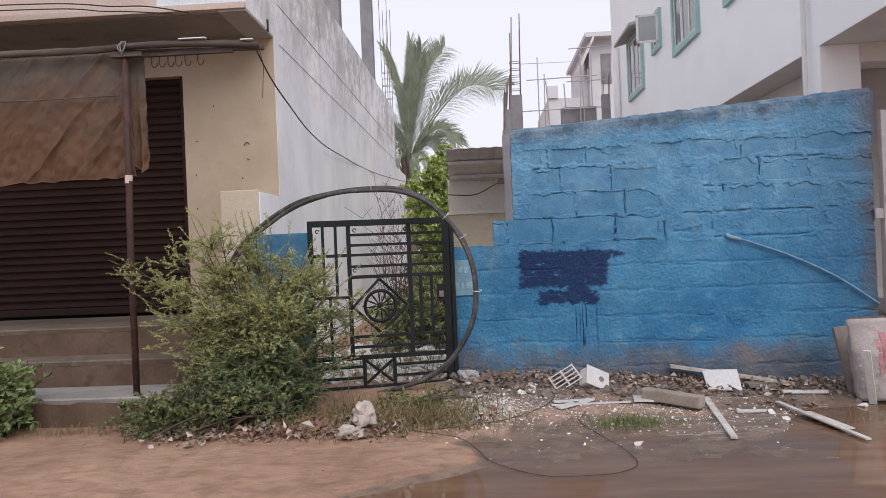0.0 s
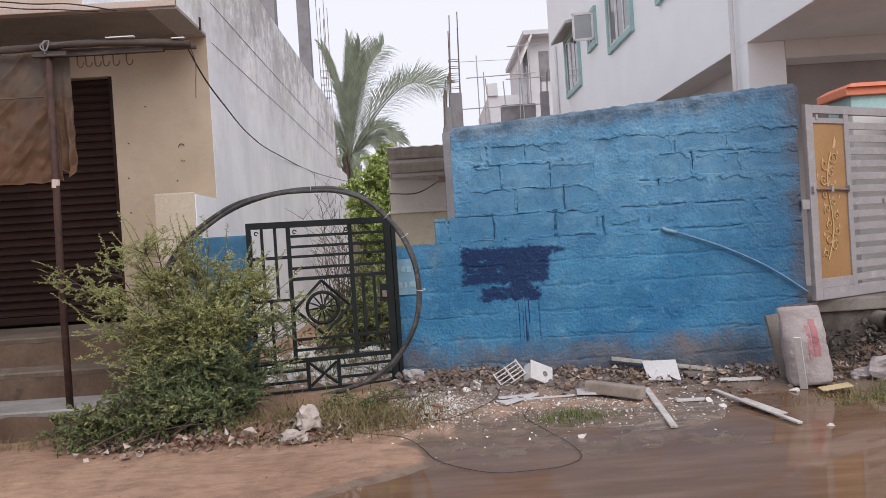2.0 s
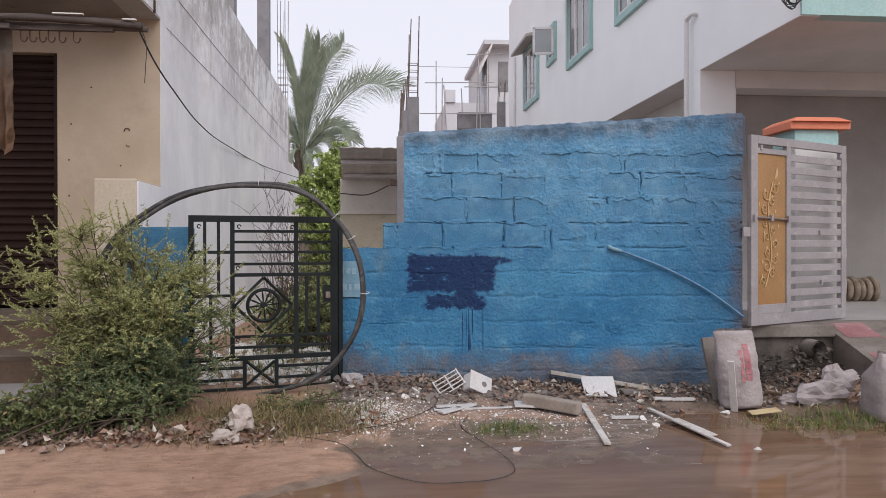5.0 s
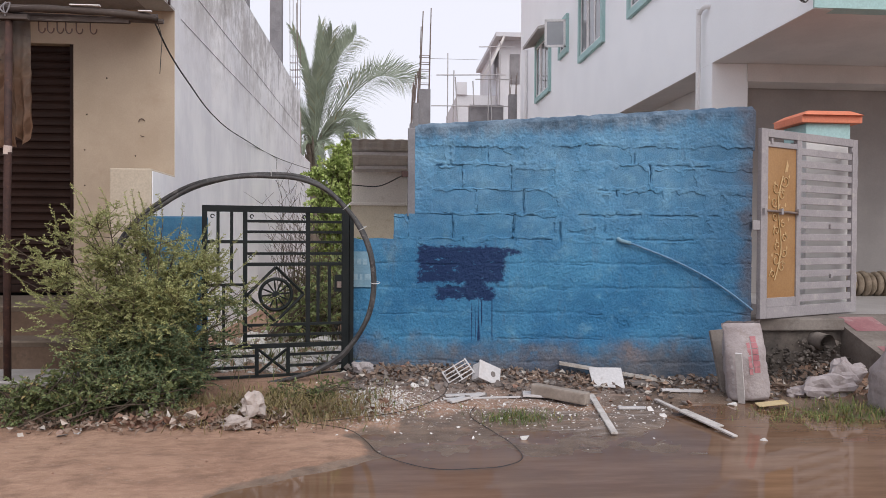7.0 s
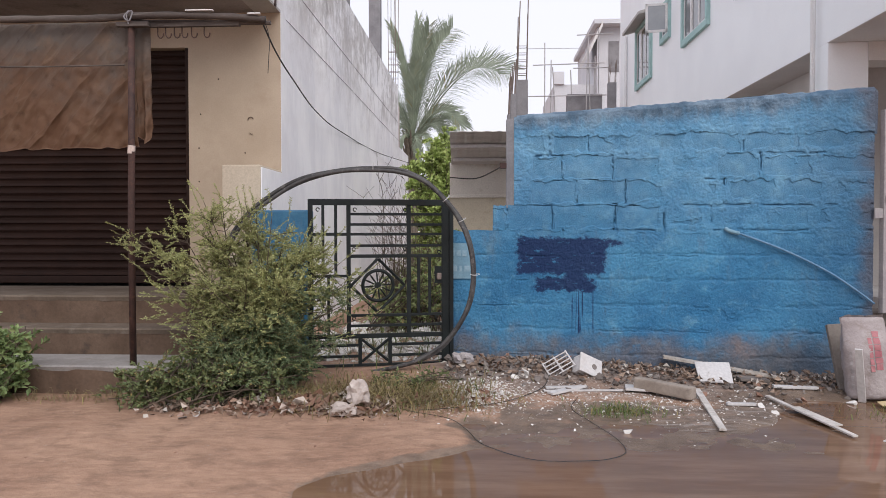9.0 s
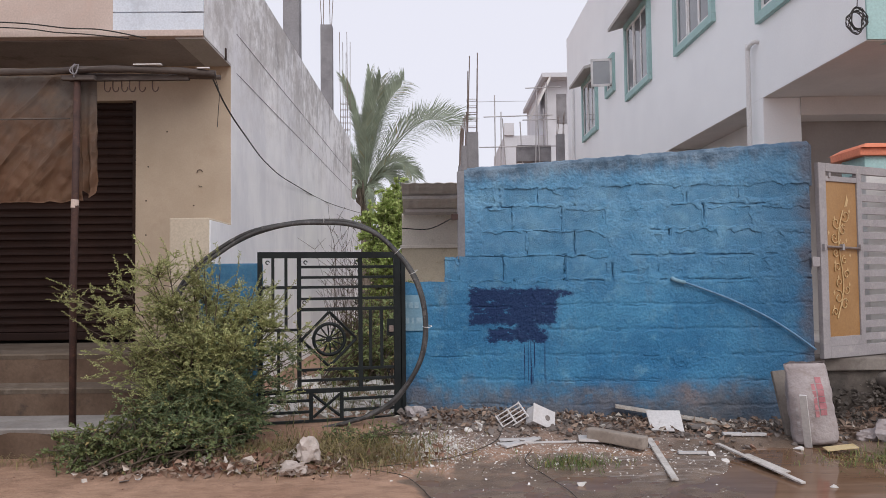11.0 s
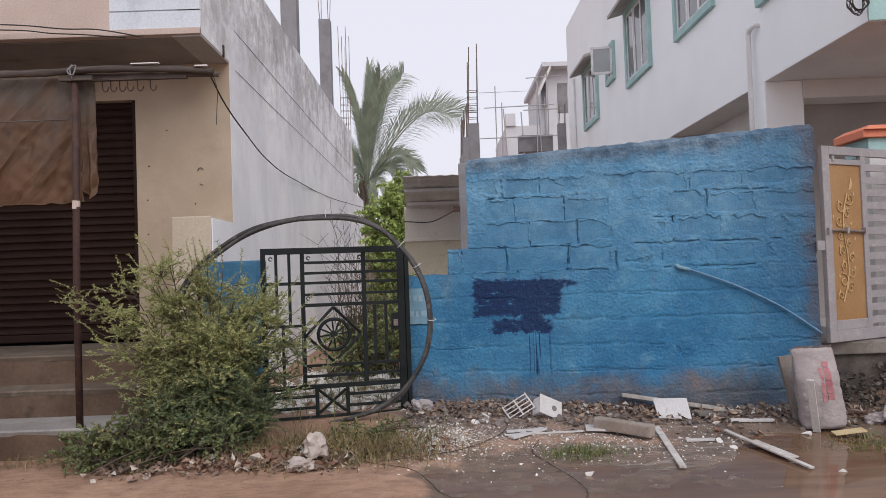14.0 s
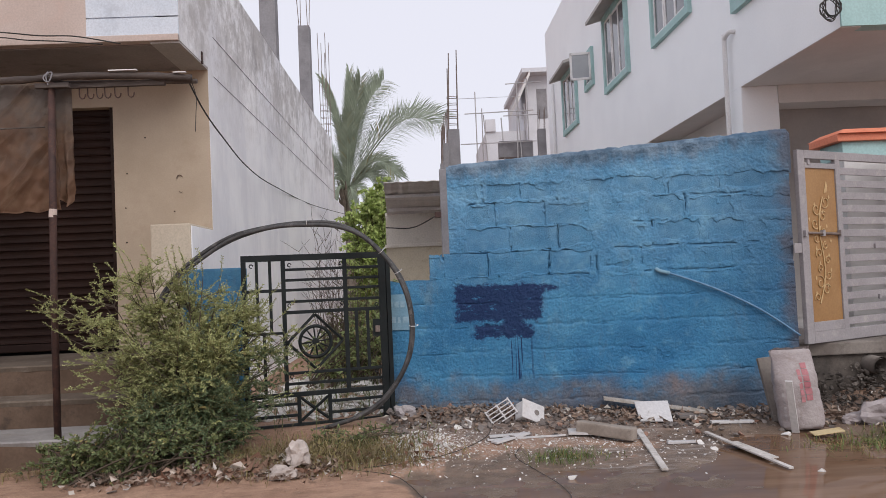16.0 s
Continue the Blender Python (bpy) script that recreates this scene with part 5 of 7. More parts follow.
def build_palm():
    palm = thing("coconut_palm", (-1.95, 21.3, 0), "coconut palm with long drooping green fronds", "tree")
    pts = [(-2.05, 21.3, 0), (-2.0, 21.3, 2.0), (-2.0, 21.25, 3.0), (-2.0, 21.2, 3.85)]
    rings = smooth_path(pts, 14)
    part("trunk", tube(rings, [0.17 - 0.05 * k / len(rings) + (0.012 if k % 2 else 0) for k in range(len(rings))], 12), M_PALMBARK, palm, "ringed grey trunk", smooth=True)
    rng = np.random.default_rng(2)
    crown = np.array((-2.0, 21.2, 3.75))
    # each frond: where its midrib bends and where its tip hangs, from the crown; how wide and how long its leaflets spread
    fronds = [((0.25, -0.2, 2.3), (1.15, -0.2, 3.15), 1.0, 0.85), ((0.0, 0.1, 2.0), (0.15, 0.2, 3.5), 0.35, 0.7), ((-0.1, 0, 1.9), (-0.62, 0, 3.3), 0.35, 0.6), ((1.5, -0.3, 2.6), (2.75, -0.4, 1.9), 0.95, 0.95), ((0.9, -0.4, 1.4), (1.5, -0.6, 0.35), 0.7, 0.6),
              ((0.25, 0.3, 1.8), (0.6, 0.5, 3.0), 0.5, 0.7), ((0.1, -0.1, 2.0), (0.5, -0.3, 3.2), 0.55, 0.8), ((-0.7, 0.3, 1.9), (-1.2, 0.4, 1.7), 0.6, 0.6), ((-0.4, 0.9, 1.5), (-0.9, 1.4, 1.2), 0.6, 0.6), ((0.6, -0.5, 0.9), (1.35, -0.6, -0.1), 0.6, 0.5), ((0.5, -0.4, 0.9), (1.0, -0.6, 0.0), 0.6, 0.5), ((-0.3, -0.4, 0.9), (-0.45, -0.6, -0.2), 0.5, 0.5), ((0.05, -0.5, 1.3), (0.15, -0.9, 2.0), 0.6, 0.6)]
    fronds += [((b[0] * 0.8 + 0.08, b[1] - 0.3, b[2] * 0.93), (t[0] * 0.85 + 0.1, t[1] - 0.5, t[2] * 0.9), w * 0.85, r * 0.9) for b, t, w, r in fronds[:9]]
    fronds += [((0.35, -0.5, 0.5), (0.7, -0.8, -0.6), 0.5, 0.5), ((-0.2, -0.5, 0.5), (-0.4, -0.8, -0.5), 0.5, 0.45), ((0.15, -0.6, 0.4), (0.25, -0.9, -0.7), 0.5, 0.45), ((0.8, -0.3, 0.8), (1.3, -0.4, 0.5), 0.7, 0.5)]
    for k in range(22):
        a = k * 2.4
        part("leaf_sheath", tube([(-2.0 + 0.12 * math.cos(a), 21.2 + 0.12 * math.sin(a), 2.9 + 0.04 * k), (-2.0 + 0.2 * math.cos(a), 21.2 + 0.2 * math.sin(a), 3.25 + 0.035 * k), (-2.0 + 0.3 * math.cos(a), 21.2 + 0.3 * math.sin(a), 3.6 + 0.03 * k)], [0.06, 0.045, 0.015], 6), M_SHEATH, palm, "brown fibrous leaf sheath")
    n = 96
    for bend, tip, spread, reach in fronds:
        b, t = np.array(bend), np.array(tip)
        s = np.linspace(0, 1, n)[:, None]
        mid = crown + 2 * s * (1 - s) * b * 1.05 + s * s * t
        rib = part("frond", tube([tuple(p) for p in mid[::6]], [0.03 - 0.002 * k for k in range(len(mid[::6]))], 5), M_PALM, palm, "long feather-shaped frond", smooth=True)
        d = np.gradient(mid, axis=0)
        d /= np.linalg.norm(d, axis=1, keepdims=True)
        v, f = [], []
        for i in range(8, n):
            for sgn in (-1, 1):
                side = np.cross(d[i], (0.15, -1, 0.25)) * sgn
                side /= np.linalg.norm(side) + 1e-9
                q = i / n
                ln = reach * min(1.0, 3.2 * q + 0.1) * (1 - 0.45 * q ** 3) * rng.uniform(0.85, 1.1)
                gone = rng.uniform() < 0.06
                a = mid[i]
                w1 = side * 0.85 * spread + d[i] * (0.42 + 0.5 * (1 - spread) + 0.25 * q) + np.array((0, rng.normal(0, 0.12), rng.normal(0, 0.04)))
                w2 = w1 * 0.9 + np.array((0, rng.normal(0, 0.08), -0.34 + rng.normal(0, 0.08)))
                if gone:
                    ln *= 0.4
                m, e = a + w1 * ln * 0.5, a + w1 * ln * 0.5 + w2 * ln * 0.5
                wd = np.cross(w1, (0, -1, 0)) * 0.008 + d[i] * 0.005
                k = len(v)
                v += [a - wd * 0.6, a + wd * 0.6, m + wd, m - wd, e]
                f += [(k, k + 1, k + 2, k + 3), (k + 3, k + 2, k + 4)]
        lf = mesh_part("blade", raw("blade", v, f), M_PALM, rib, "narrow drooping leaflets", local=True)
        lf["kind"] = "stuff"


build_palm()


def grass(name, at, label, n, rx, ry, h, mat, seed, category="grass"):
    rng = np.random.default_rng(seed)
    p = rng.normal(size=(n, 2)) * (rx, ry) * 0.5 + at[:2]
    v, f = [], []
    for x, y in p:
        z = ground_z(x, y) - 0.01
        ang, lean, hh, w = rng.uniform(0, 6.28), rng.uniform(0.4, 2.0), h * rng.uniform(0.25, 1.15), rng.uniform(0.0012, 0.003)
        dx, dy = math.cos(ang), math.sin(ang)
        k = len(v)
        v += [(x - dy * w, y + dx * w, z), (x + dy * w, y - dx * w, z), (x + dx * lean * hh * 0.4 + dy * w, y + dy * lean * hh * 0.4 - dx * w, z + hh * 0.7), (x + dx * lean * hh * 0.4 - dy * w, y + dy * lean * hh * 0.4 + dx * w, z + hh * 0.7), (x + dx * lean * hh, y + dy * lean * hh, z + hh * (1 - 0.35 * lean))]
        f += [(k, k + 1, k + 2, k + 3), (k + 3, k + 2, k + 4)]
    return tagged(mesh_part(name, raw(name, v, f), mat), label, category, kind="stuff")


grass("grass_tuft", (0.92, 5.0), "tuft of short green grass on the muddy verge", 420, 0.3, 0.16, 0.075, M_GRASS, 1)
grass("grass_patch", (3.25, 5.05), "patch of straggling grass beside the sacks", 1100, 0.6, 0.3, 0.09, M_GRASS, 2)
grass("dry_grass", (-0.8, 5.25), "tangled dry brown grass under the gate", 3200, 0.8, 0.34, 0.13, M_DRYGRASS, 3)
grass("verge_grass", (-0.45, 5.35), "thin green grass at the gate foot", 600, 0.5, 0.4, 0.09, M_GRASS, 4)
grass("step_grass", (-2.75, 5.2), "dry weeds at the foot of the steps", 300, 1.0, 0.12, 0.09, M_DRYGRASS, 6)
grass("lane_grass", (-0.9, 7.0), "grass growing in the lane", 450, 0.9, 1.0, 0.25, M_GRASS, 5)


# ---- awning on poles in front of the shop ----
def build_awning():
    aw = thing("awning", (-2.63, 5.42, 0.235), "ragged brown tarpaulin awning hung from a log on a rusty pole", "awning")
    part("pole", tube([(-2.625, 5.42, 0.235), (-2.628, 5.42, 1.3), (-2.615, 5.41, 1.8), (-2.6, 5.40, 2.78)], 0.0255, 10), M_RUST, aw, "rusty brown steel pole", smooth=True)
    part("band", tube([(-2.618, 5.411, 1.81), (-2.614, 5.41, 1.87)], 0.028, 10), M_PINK, aw, "pale scuffed band")
    part("log", tube(smooth_path([(-6.4, 5.4, 2.78), (-4.6, 5.38, 2.795), (-3.55, 5.38, 2.805), (-2.9, 5.4, 2.808), (-2.4, 5.39, 2.82), (-1.9, 5.4, 2.806), (-1.60, 5.4, 2.78)], 6), [0.026 + 0.003 * math.sin(k * 2.1) for k in range(37)], 9), M_WOODPOLE, aw, "rough weathered log", smooth=True)
    part("batten", tube([(-2.62, 5.44, 2.79), (-1.57, 5.44, 2.765)], 0.017, 8), M_WOODPOLE, aw)
    part("rail", boxed(-2.68, -1.8, 5.42, 5.455, 2.745, 2.775), M_WOODPOLE, aw)
    part("bracket", boxed(-2.70, -2.46, 5.36, 5.40, 2.735, 2.77, bevel=0.004), M_WOODPOLE, aw)
    part("rag", boxed(-2.18, -1.98, 5.36, 5.39, 2.842, 2.849), M_PVC, aw, "scrap of white plastic")
    part("rag", boxed(-1.72, -1.63, 5.36, 5.385, 2.812, 2.82), M_PVC, aw)
    for x in (-2.42, -2.36, -2.295, -2.237, -2.165, -2.07):
        a = [(x, 5.44, 2.75), (x, 5.44, 2.70)] + [(x + 0.022 - 0.022 * math.cos(t), 5.44, 2.695 - 0.03 * math.sin(t)) for t in np.linspace(0, 3.3, 7)]
        part("hook", tube(a, 0.0045, 5), M_RUST, aw, "bent iron hook")
    bm = tube(smooth_path([(-2.6, 5.36, 2.85), (-2.63, 5.345, 2.80), (-2.59, 5.34, 2.77), (-2.57, 5.35, 2.84), (-2.61, 5.345, 2.82), (-2.6, 5.35, 2.75)], 5), 0.005, 5)
    part("lashing", bm, M_COLUMN, aw, "frayed cord lashing")
    # cloth: pleats below the log, sagging hem, torn free flap past the pole

    def cloth(x0, x1, nx, nz, top, hem, sway, seed, pleat=0.0):
        b = bmesh.new()
        rows = []
        for j in range(nz + 1):
            s = j / nz
            row = []
            for i in range(nx + 1):
                x = x0 + (x1 - x0) * i / nx
                zb = hem(x)
                z = top + (zb - top) * s
                slant, down = 0.75 * x - 0.66 * z, 0.66 * x + 0.75 * z
                crease = 0.05 * (0.5 - abs(h_noise(slant, 0.22 * down, 4.2, seed + 9))) + 0.035 * (0.5 - abs(h_noise(slant + 0.3 * down, 0.3 * down, 9, seed + 3)))
                crease += 0.03 * (0.5 - abs(h_noise(0.8 * x - 0.3 * z, 0.25 * z, 8, seed + 7))) * (1 - s)
                fold = crease + 0.03 * h_noise(x + 0.6 * s, seed, 2.6) + 0.012 * h_noise(x, z, 15, seed) + pleat * math.sin(95 * x + 3 * h_noise(x, z, 2.5, seed)) * (0.5 + 0.5 * s)
                row.append(b.verts.new((x + 0.012 * h_noise(x, z, 5, seed + 2), 5.475 - 0.03 * math.sin(math.pi * s) * sway + fold * (0.25 + s), z + 0.006 * h_noise(x, z, 13, seed))))
            rows.append(row)
        for p, q in zip(rows, rows[1:]):
            for i in range(nx):
                b.faces.new((p[i], p[i + 1], q[i + 1], q[i]))
        r = bmesh.ops.solidify(b, geom=b.faces[:], thickness=0.004)
        return b

    part("tarpaulin", cloth(-6.3, -2.60, 300, 70, 2.80, lambda x: 1.845 + 0.02 * h_noise(x, 0, 7) + 0.02 * math.sin(x * 1.7), 1.0, 1.0), M_TARP, aw, "faded brown tarpaulin sheet", smooth=True)
    part("flap", cloth(-2.63, -2.495, 30, 60, 2.78, lambda x: 1.975 - 0.9 * (x + 2.63) + 2.6 * max(0, x + 2.53) + 0.015 * h_noise(x, 3, 30), 0.4, 4.0, 0.022), M_TARP, aw, "torn hanging flap of tarpaulin", smooth=True)
    part("seam_rope", tube(smooth_path([(-6.3, 5.42, 2.50), (-4.5, 5.415, 2.48), (-3.5, 5.405, 2.46), (-2.66, 5.415, 2.465)], 10), 0.006, 5), M_WOODPOLE, aw)


build_awning()


# ---- overhead and loose wires ----
def wire(name, pts, r, label, steps=10):
    tagged(part(name, tube(smooth_path(pts, steps), r, 6), M_CABLE, smooth=True), label, "cable")


wire("service_cable", [(-1.64, 5.42, 2.79), (-1.66, 5.9, 2.66), (-1.70, 6.6, 2.58), (-1.86, 8.24, 2.56), (-1.93, 10.15, 2.58), (-1.9, 14.5, 2.7), (-1.0, 19.0, 2.75), (0.0, 21, 2.9)], 0.0065, "black service cable slung along the side wall")
wire("loose_cable", [(-1.62, 5.42, 2.80), (-1.585, 5.45, 2.66), (-1.59, 5.45, 2.52), (-1.60, 5.46, 2.40)], 0.003, "frayed loose cable end hanging from the log")
wire("facade_wire", [(-6.5, 6.25, 3.60), (-4.5, 6.24, 3.5), (-3.55, 6.22, 3.46), (-3.09, 6.22, 3.41), (-2.8, 6.24, 3.40), (-2.45, 6.3, 3.345)], 0.0055, "black wire sagging across the shop front")
wire("facade_wire", [(-6.5, 6.28, 3.53), (-4.5, 6.27, 3.46), (-3.55, 6.25, 3.425), (-3.2, 6.25, 3.385), (-2.95, 6.26, 3.37), (-2.6, 6.3, 3.345)], 0.005, "black wire sagging across the shop front")
STREET = [(-0.75, 5.15), (-0.5, 4.98), (-0.36, 4.89), (-0.21, 4.77), (-0.1, 4.5), (-0.03, 4.29), (0.12, 4.09), (0.29, 3.97), (0.5, 3.97), (0.66, 4.01), (0.78, 4.15), (0.77, 4.43), (0.68, 4.77), (0.59, 5.08), (0.66, 5.31)]
wire("street_cable", [(x, y, max(0.008, ground_z(x, y) + 0.006)) for x, y in STREET], 0.0021, "black cable looping through the puddle")
wire("street_cable", [(x, y, ground_z(x, y) + 0.008) for x, y in ((-0.45, 5.0), (-0.26, 5.05), (0.12, 5.19), (0.41, 5.48), (0.5, 5.75))], 0.0026, "thin dark cable lying on the verge")
WC = [(3.88 + (0.075 + 0.03 * math.sin(1.3 * a)) * math.cos(a), 6.70 + 0.004 * (k % 5), 3.585 + (0.10 + 0.028 * math.cos(0.7 * a)) * math.sin(a)) for k, a in enumerate(np.linspace(1.57, 1.57 + 6.28 * 8, 180))]
tagged(part("wire_coil", tube([(3.92, 6.70, 4.4), (3.86, 6.70, 3.95), (3.89, 6.70, 3.80)] + WC, 0.0045, 5), M_CABLE), "coil of black wire hanging on the house corner", "cable")


# ---- iron gate ----
def build_gate():
    g = thing("iron_gate", (-0.323, 6.245, 0.1), "black iron gate with a spoked wheel in a diamond", "gate")
    m = pose(-0.323, 6.245, 0, 0, 0, 13.77)

    def bar(name, u0, u1, z0, z1, t=0.022):
        part(name, boxed(u0, u1, -t / 2, t / 2, z0, z1, bevel=0.002, m=m), M_GATEBLACK, g)

    def hbar(u0, u1, z, w=0.022):
        bar("cross_bar", u0, u1, z - w / 2, z + w / 2)

    def vbar(u, z0, z1, w=0.024):
        bar("upright_bar", u - w / 2, u + w / 2, z0, z1)

    bar("frame_bar", -1.14, 0.02, 1.445, 1.495, 0.04)
    bar("frame_bar", -1.14, -1.10, 0.13, 1.445, 0.04)
    bar("frame_bar", -0.035, 0.02, 0.08, 1.445, 0.04)
    bar("frame_bar", -1.10, -0.035, 0.352, 0.388, 0.03)
    bar("gate_post", 0.025, 0.06, 0.05, 1.44, 0.05)
    vbar(-0.812, 0.388, 1.445, 0.034)
    vbar(-0.315, 0.388, 1.445, 0.034)
    for u in (-1.019, -0.916):
        vbar(u, 0.878, 1.445)
    vbar(-0.975, 0.388, 0.855)
    hbar(-1.1, -0.829, 0.866)
    hbar(-1.1, -0.829, 1.208, 0.026)
    for z in (1.373, 1.288, 1.208, 1.114):
        hbar(-0.795, -0.332, z)
        hbar(-0.298, -0.035, z)
    hbar(-0.795, -0.332, 1.028, 0.028)
    hbar(-0.298, -0.035, 1.028, 0.028)
    for u in (-0.232, -0.139):
        vbar(u, 0.551, 1.014)
    for z in (0.54, 0.455):
        hbar(-0.795, -0.332, z)
        hbar(-0.298, -0.035, z)
    for u in (-0.72, -0.473):
        vbar(u, 0.13, 0.352, 0.03)
    for s in (-1, 1):
        a, b = (-0.705, 0.34 if s > 0 else 0.16), (-0.488, 0.16 if s > 0 else 0.34)
        part("brace", tube([m @ Vector((a[0], 0.012 * s, a[1])), m @ Vector((b[0], 0.012 * s, b[1]))], 0.013, 6), M_GATEBLACK, g)
    for z in (0.295, 0.205):
        hbar(-1.1, -0.735, z)
        hbar(-0.458, -0.035, z)
    hbar(-1.1, -0.035, 0.13)
    # diamond and wheel
    cx, cz = -0.573, 0.785
    d = [(cx - 0.222, cz), (cx, cz + 0.222), (cx + 0.222, cz), (cx, cz - 0.222)]
    for i in range(4):
        a, b = d[i], d[(i + 1) % 4]
        part("diamond_bar", tube([m @ Vector((a[0], -0.012, a[1])), m @ Vector((b[0], -0.012, b[1]))], 0.013, 4), M_GATEBLACK, g)
    ring = [m @ Vector((cx + 0.125 * math.cos(t), -0.014, cz + 0.125 * math.sin(t))) for t in np.linspace(0, 2 * math.pi, 33)]
    wheel = part("wheel_rim", tube(ring, 0.014, 8, caps=False), M_GATEBLACK, g, "round wheel ornament", smooth=True)
    hub = bmesh.new()
    bmesh.ops.create_cone(hub, cap_ends=True, segments=16, radius1=0.028, radius2=0.024, depth=0.03, matrix=m @ pose(cx, -0.014, cz, 90, 0, 0))
    part("hub", hub, M_GATEBLACK, wheel, local=True)
    for i in range(12):
        t = i * math.pi / 6 + 0.1
        pts = [m @ Vector((cx + r * math.cos(t), -0.014, cz + r * math.sin(t))) for r in (0.025, 0.05, 0.085, 0.12)]
        part("spoke", tube(pts, [0.004, 0.0065, 0.008, 0.004], 6), M_GATEBLACK, wheel, local=True)
    for u, z in ((-1.06, 1.41), (-0.76, 1.41), (-0.345, 1.41), (-0.77, 1.085), (-0.345, 1.085), (-0.06, 1.06), (-0.77, 0.515), (-0.345, 0.515), (-0.08, 0.515)):
        part("scroll", tube([m @ Vector((u + 0.014 * math.cos(t), -0.006, z + 0.014 * math.sin(t))) for t in np.linspace(0, 5.2, 9)], 0.0045, 5), M_GATEBLACK, g)
    part("latch_plate", boxed(-0.10, -0.035, -0.024, -0.012, 0.80, 0.94, m=m), M_GATEBLACK, g)
    part("padlock", boxed(-0.085, -0.045, -0.045, -0.02, 0.83, 0.885, bevel=0.008, m=m), M_STEEL, g, "grey steel padlock")


build_gate()


def build_hose():
    """Two turns of hose, open at the ground: one end lies in the grass, the other goes down behind the bush."""
    ring = [(-0.90, 0.10), (-0.774, 0.118), (-0.551, 0.184), (-0.372, 0.277), (-0.267, 0.381), (-0.171, 0.526), (-0.106, 0.689), (-0.082, 0.889), (-0.108, 1.114), (-0.186, 1.318), (-0.31, 1.487), (-0.465, 1.63), (-0.667, 1.718), (-0.892, 1.742), (-1.162, 1.728), (-1.477, 1.655), (-1.737, 1.515), (-1.95, 1.345), (-2.10, 1.10), (-2.13, 0.8), (-2.05, 0.45), (-1.9, 0.14)]
    hose = thing("hose_coil", (-0.9, 5.9, 0.1), "big coil of dusty black plastic hose leaning on the gate", "hose")
    cx, cz = -1.05, 0.95
    for k, (s, dy, lift) in enumerate(((1.0, 0.0, 0.0), (0.975, -0.028, 0.02), (0.99, 0.03, -0.005))):
        pts = []
        for i, (x, z) in enumerate(ring):
            loose = sstep(9, 17, i)
            f = 1 - (1 - s) * (0.45 + 1.3 * loose)
            pts.append((cx + (x - cx) * f, 5.95 + dy * (0.6 + 0.6 * loose) + 0.006 * math.sin(2 * i + k), cz + (z - cz) * f + 0.4 * lift * loose + 0.005 * math.sin(1.7 * i + 2 * k)))
        part("hose_turn", tube(smooth_path(pts[k:], 6), 0.0165, 9), M_HOSE, hose, smooth=True)
    for i in (7, 9, 10, 13):
        x, z = ring[i]
        d = Vector((ring[i + 1][0] - ring[i - 1][0], 0, ring[i + 1][1] - ring[i - 1][1])).normalized()
        n = Vector((-d.z, 0, d.x))
        c = Vector((x, 5.95, z)) - n * 0.006
        part("cord_tie", tube([c + n * 0.036 * math.cos(t) + Vector((0, 0.05 * math.sin(t), 0)) + d * 0.006 * math.sin(t) for t in np.linspace(0, 6.28, 15)], 0.0024, 5), M_PVC, hose, "pale cord tie")


build_hose()


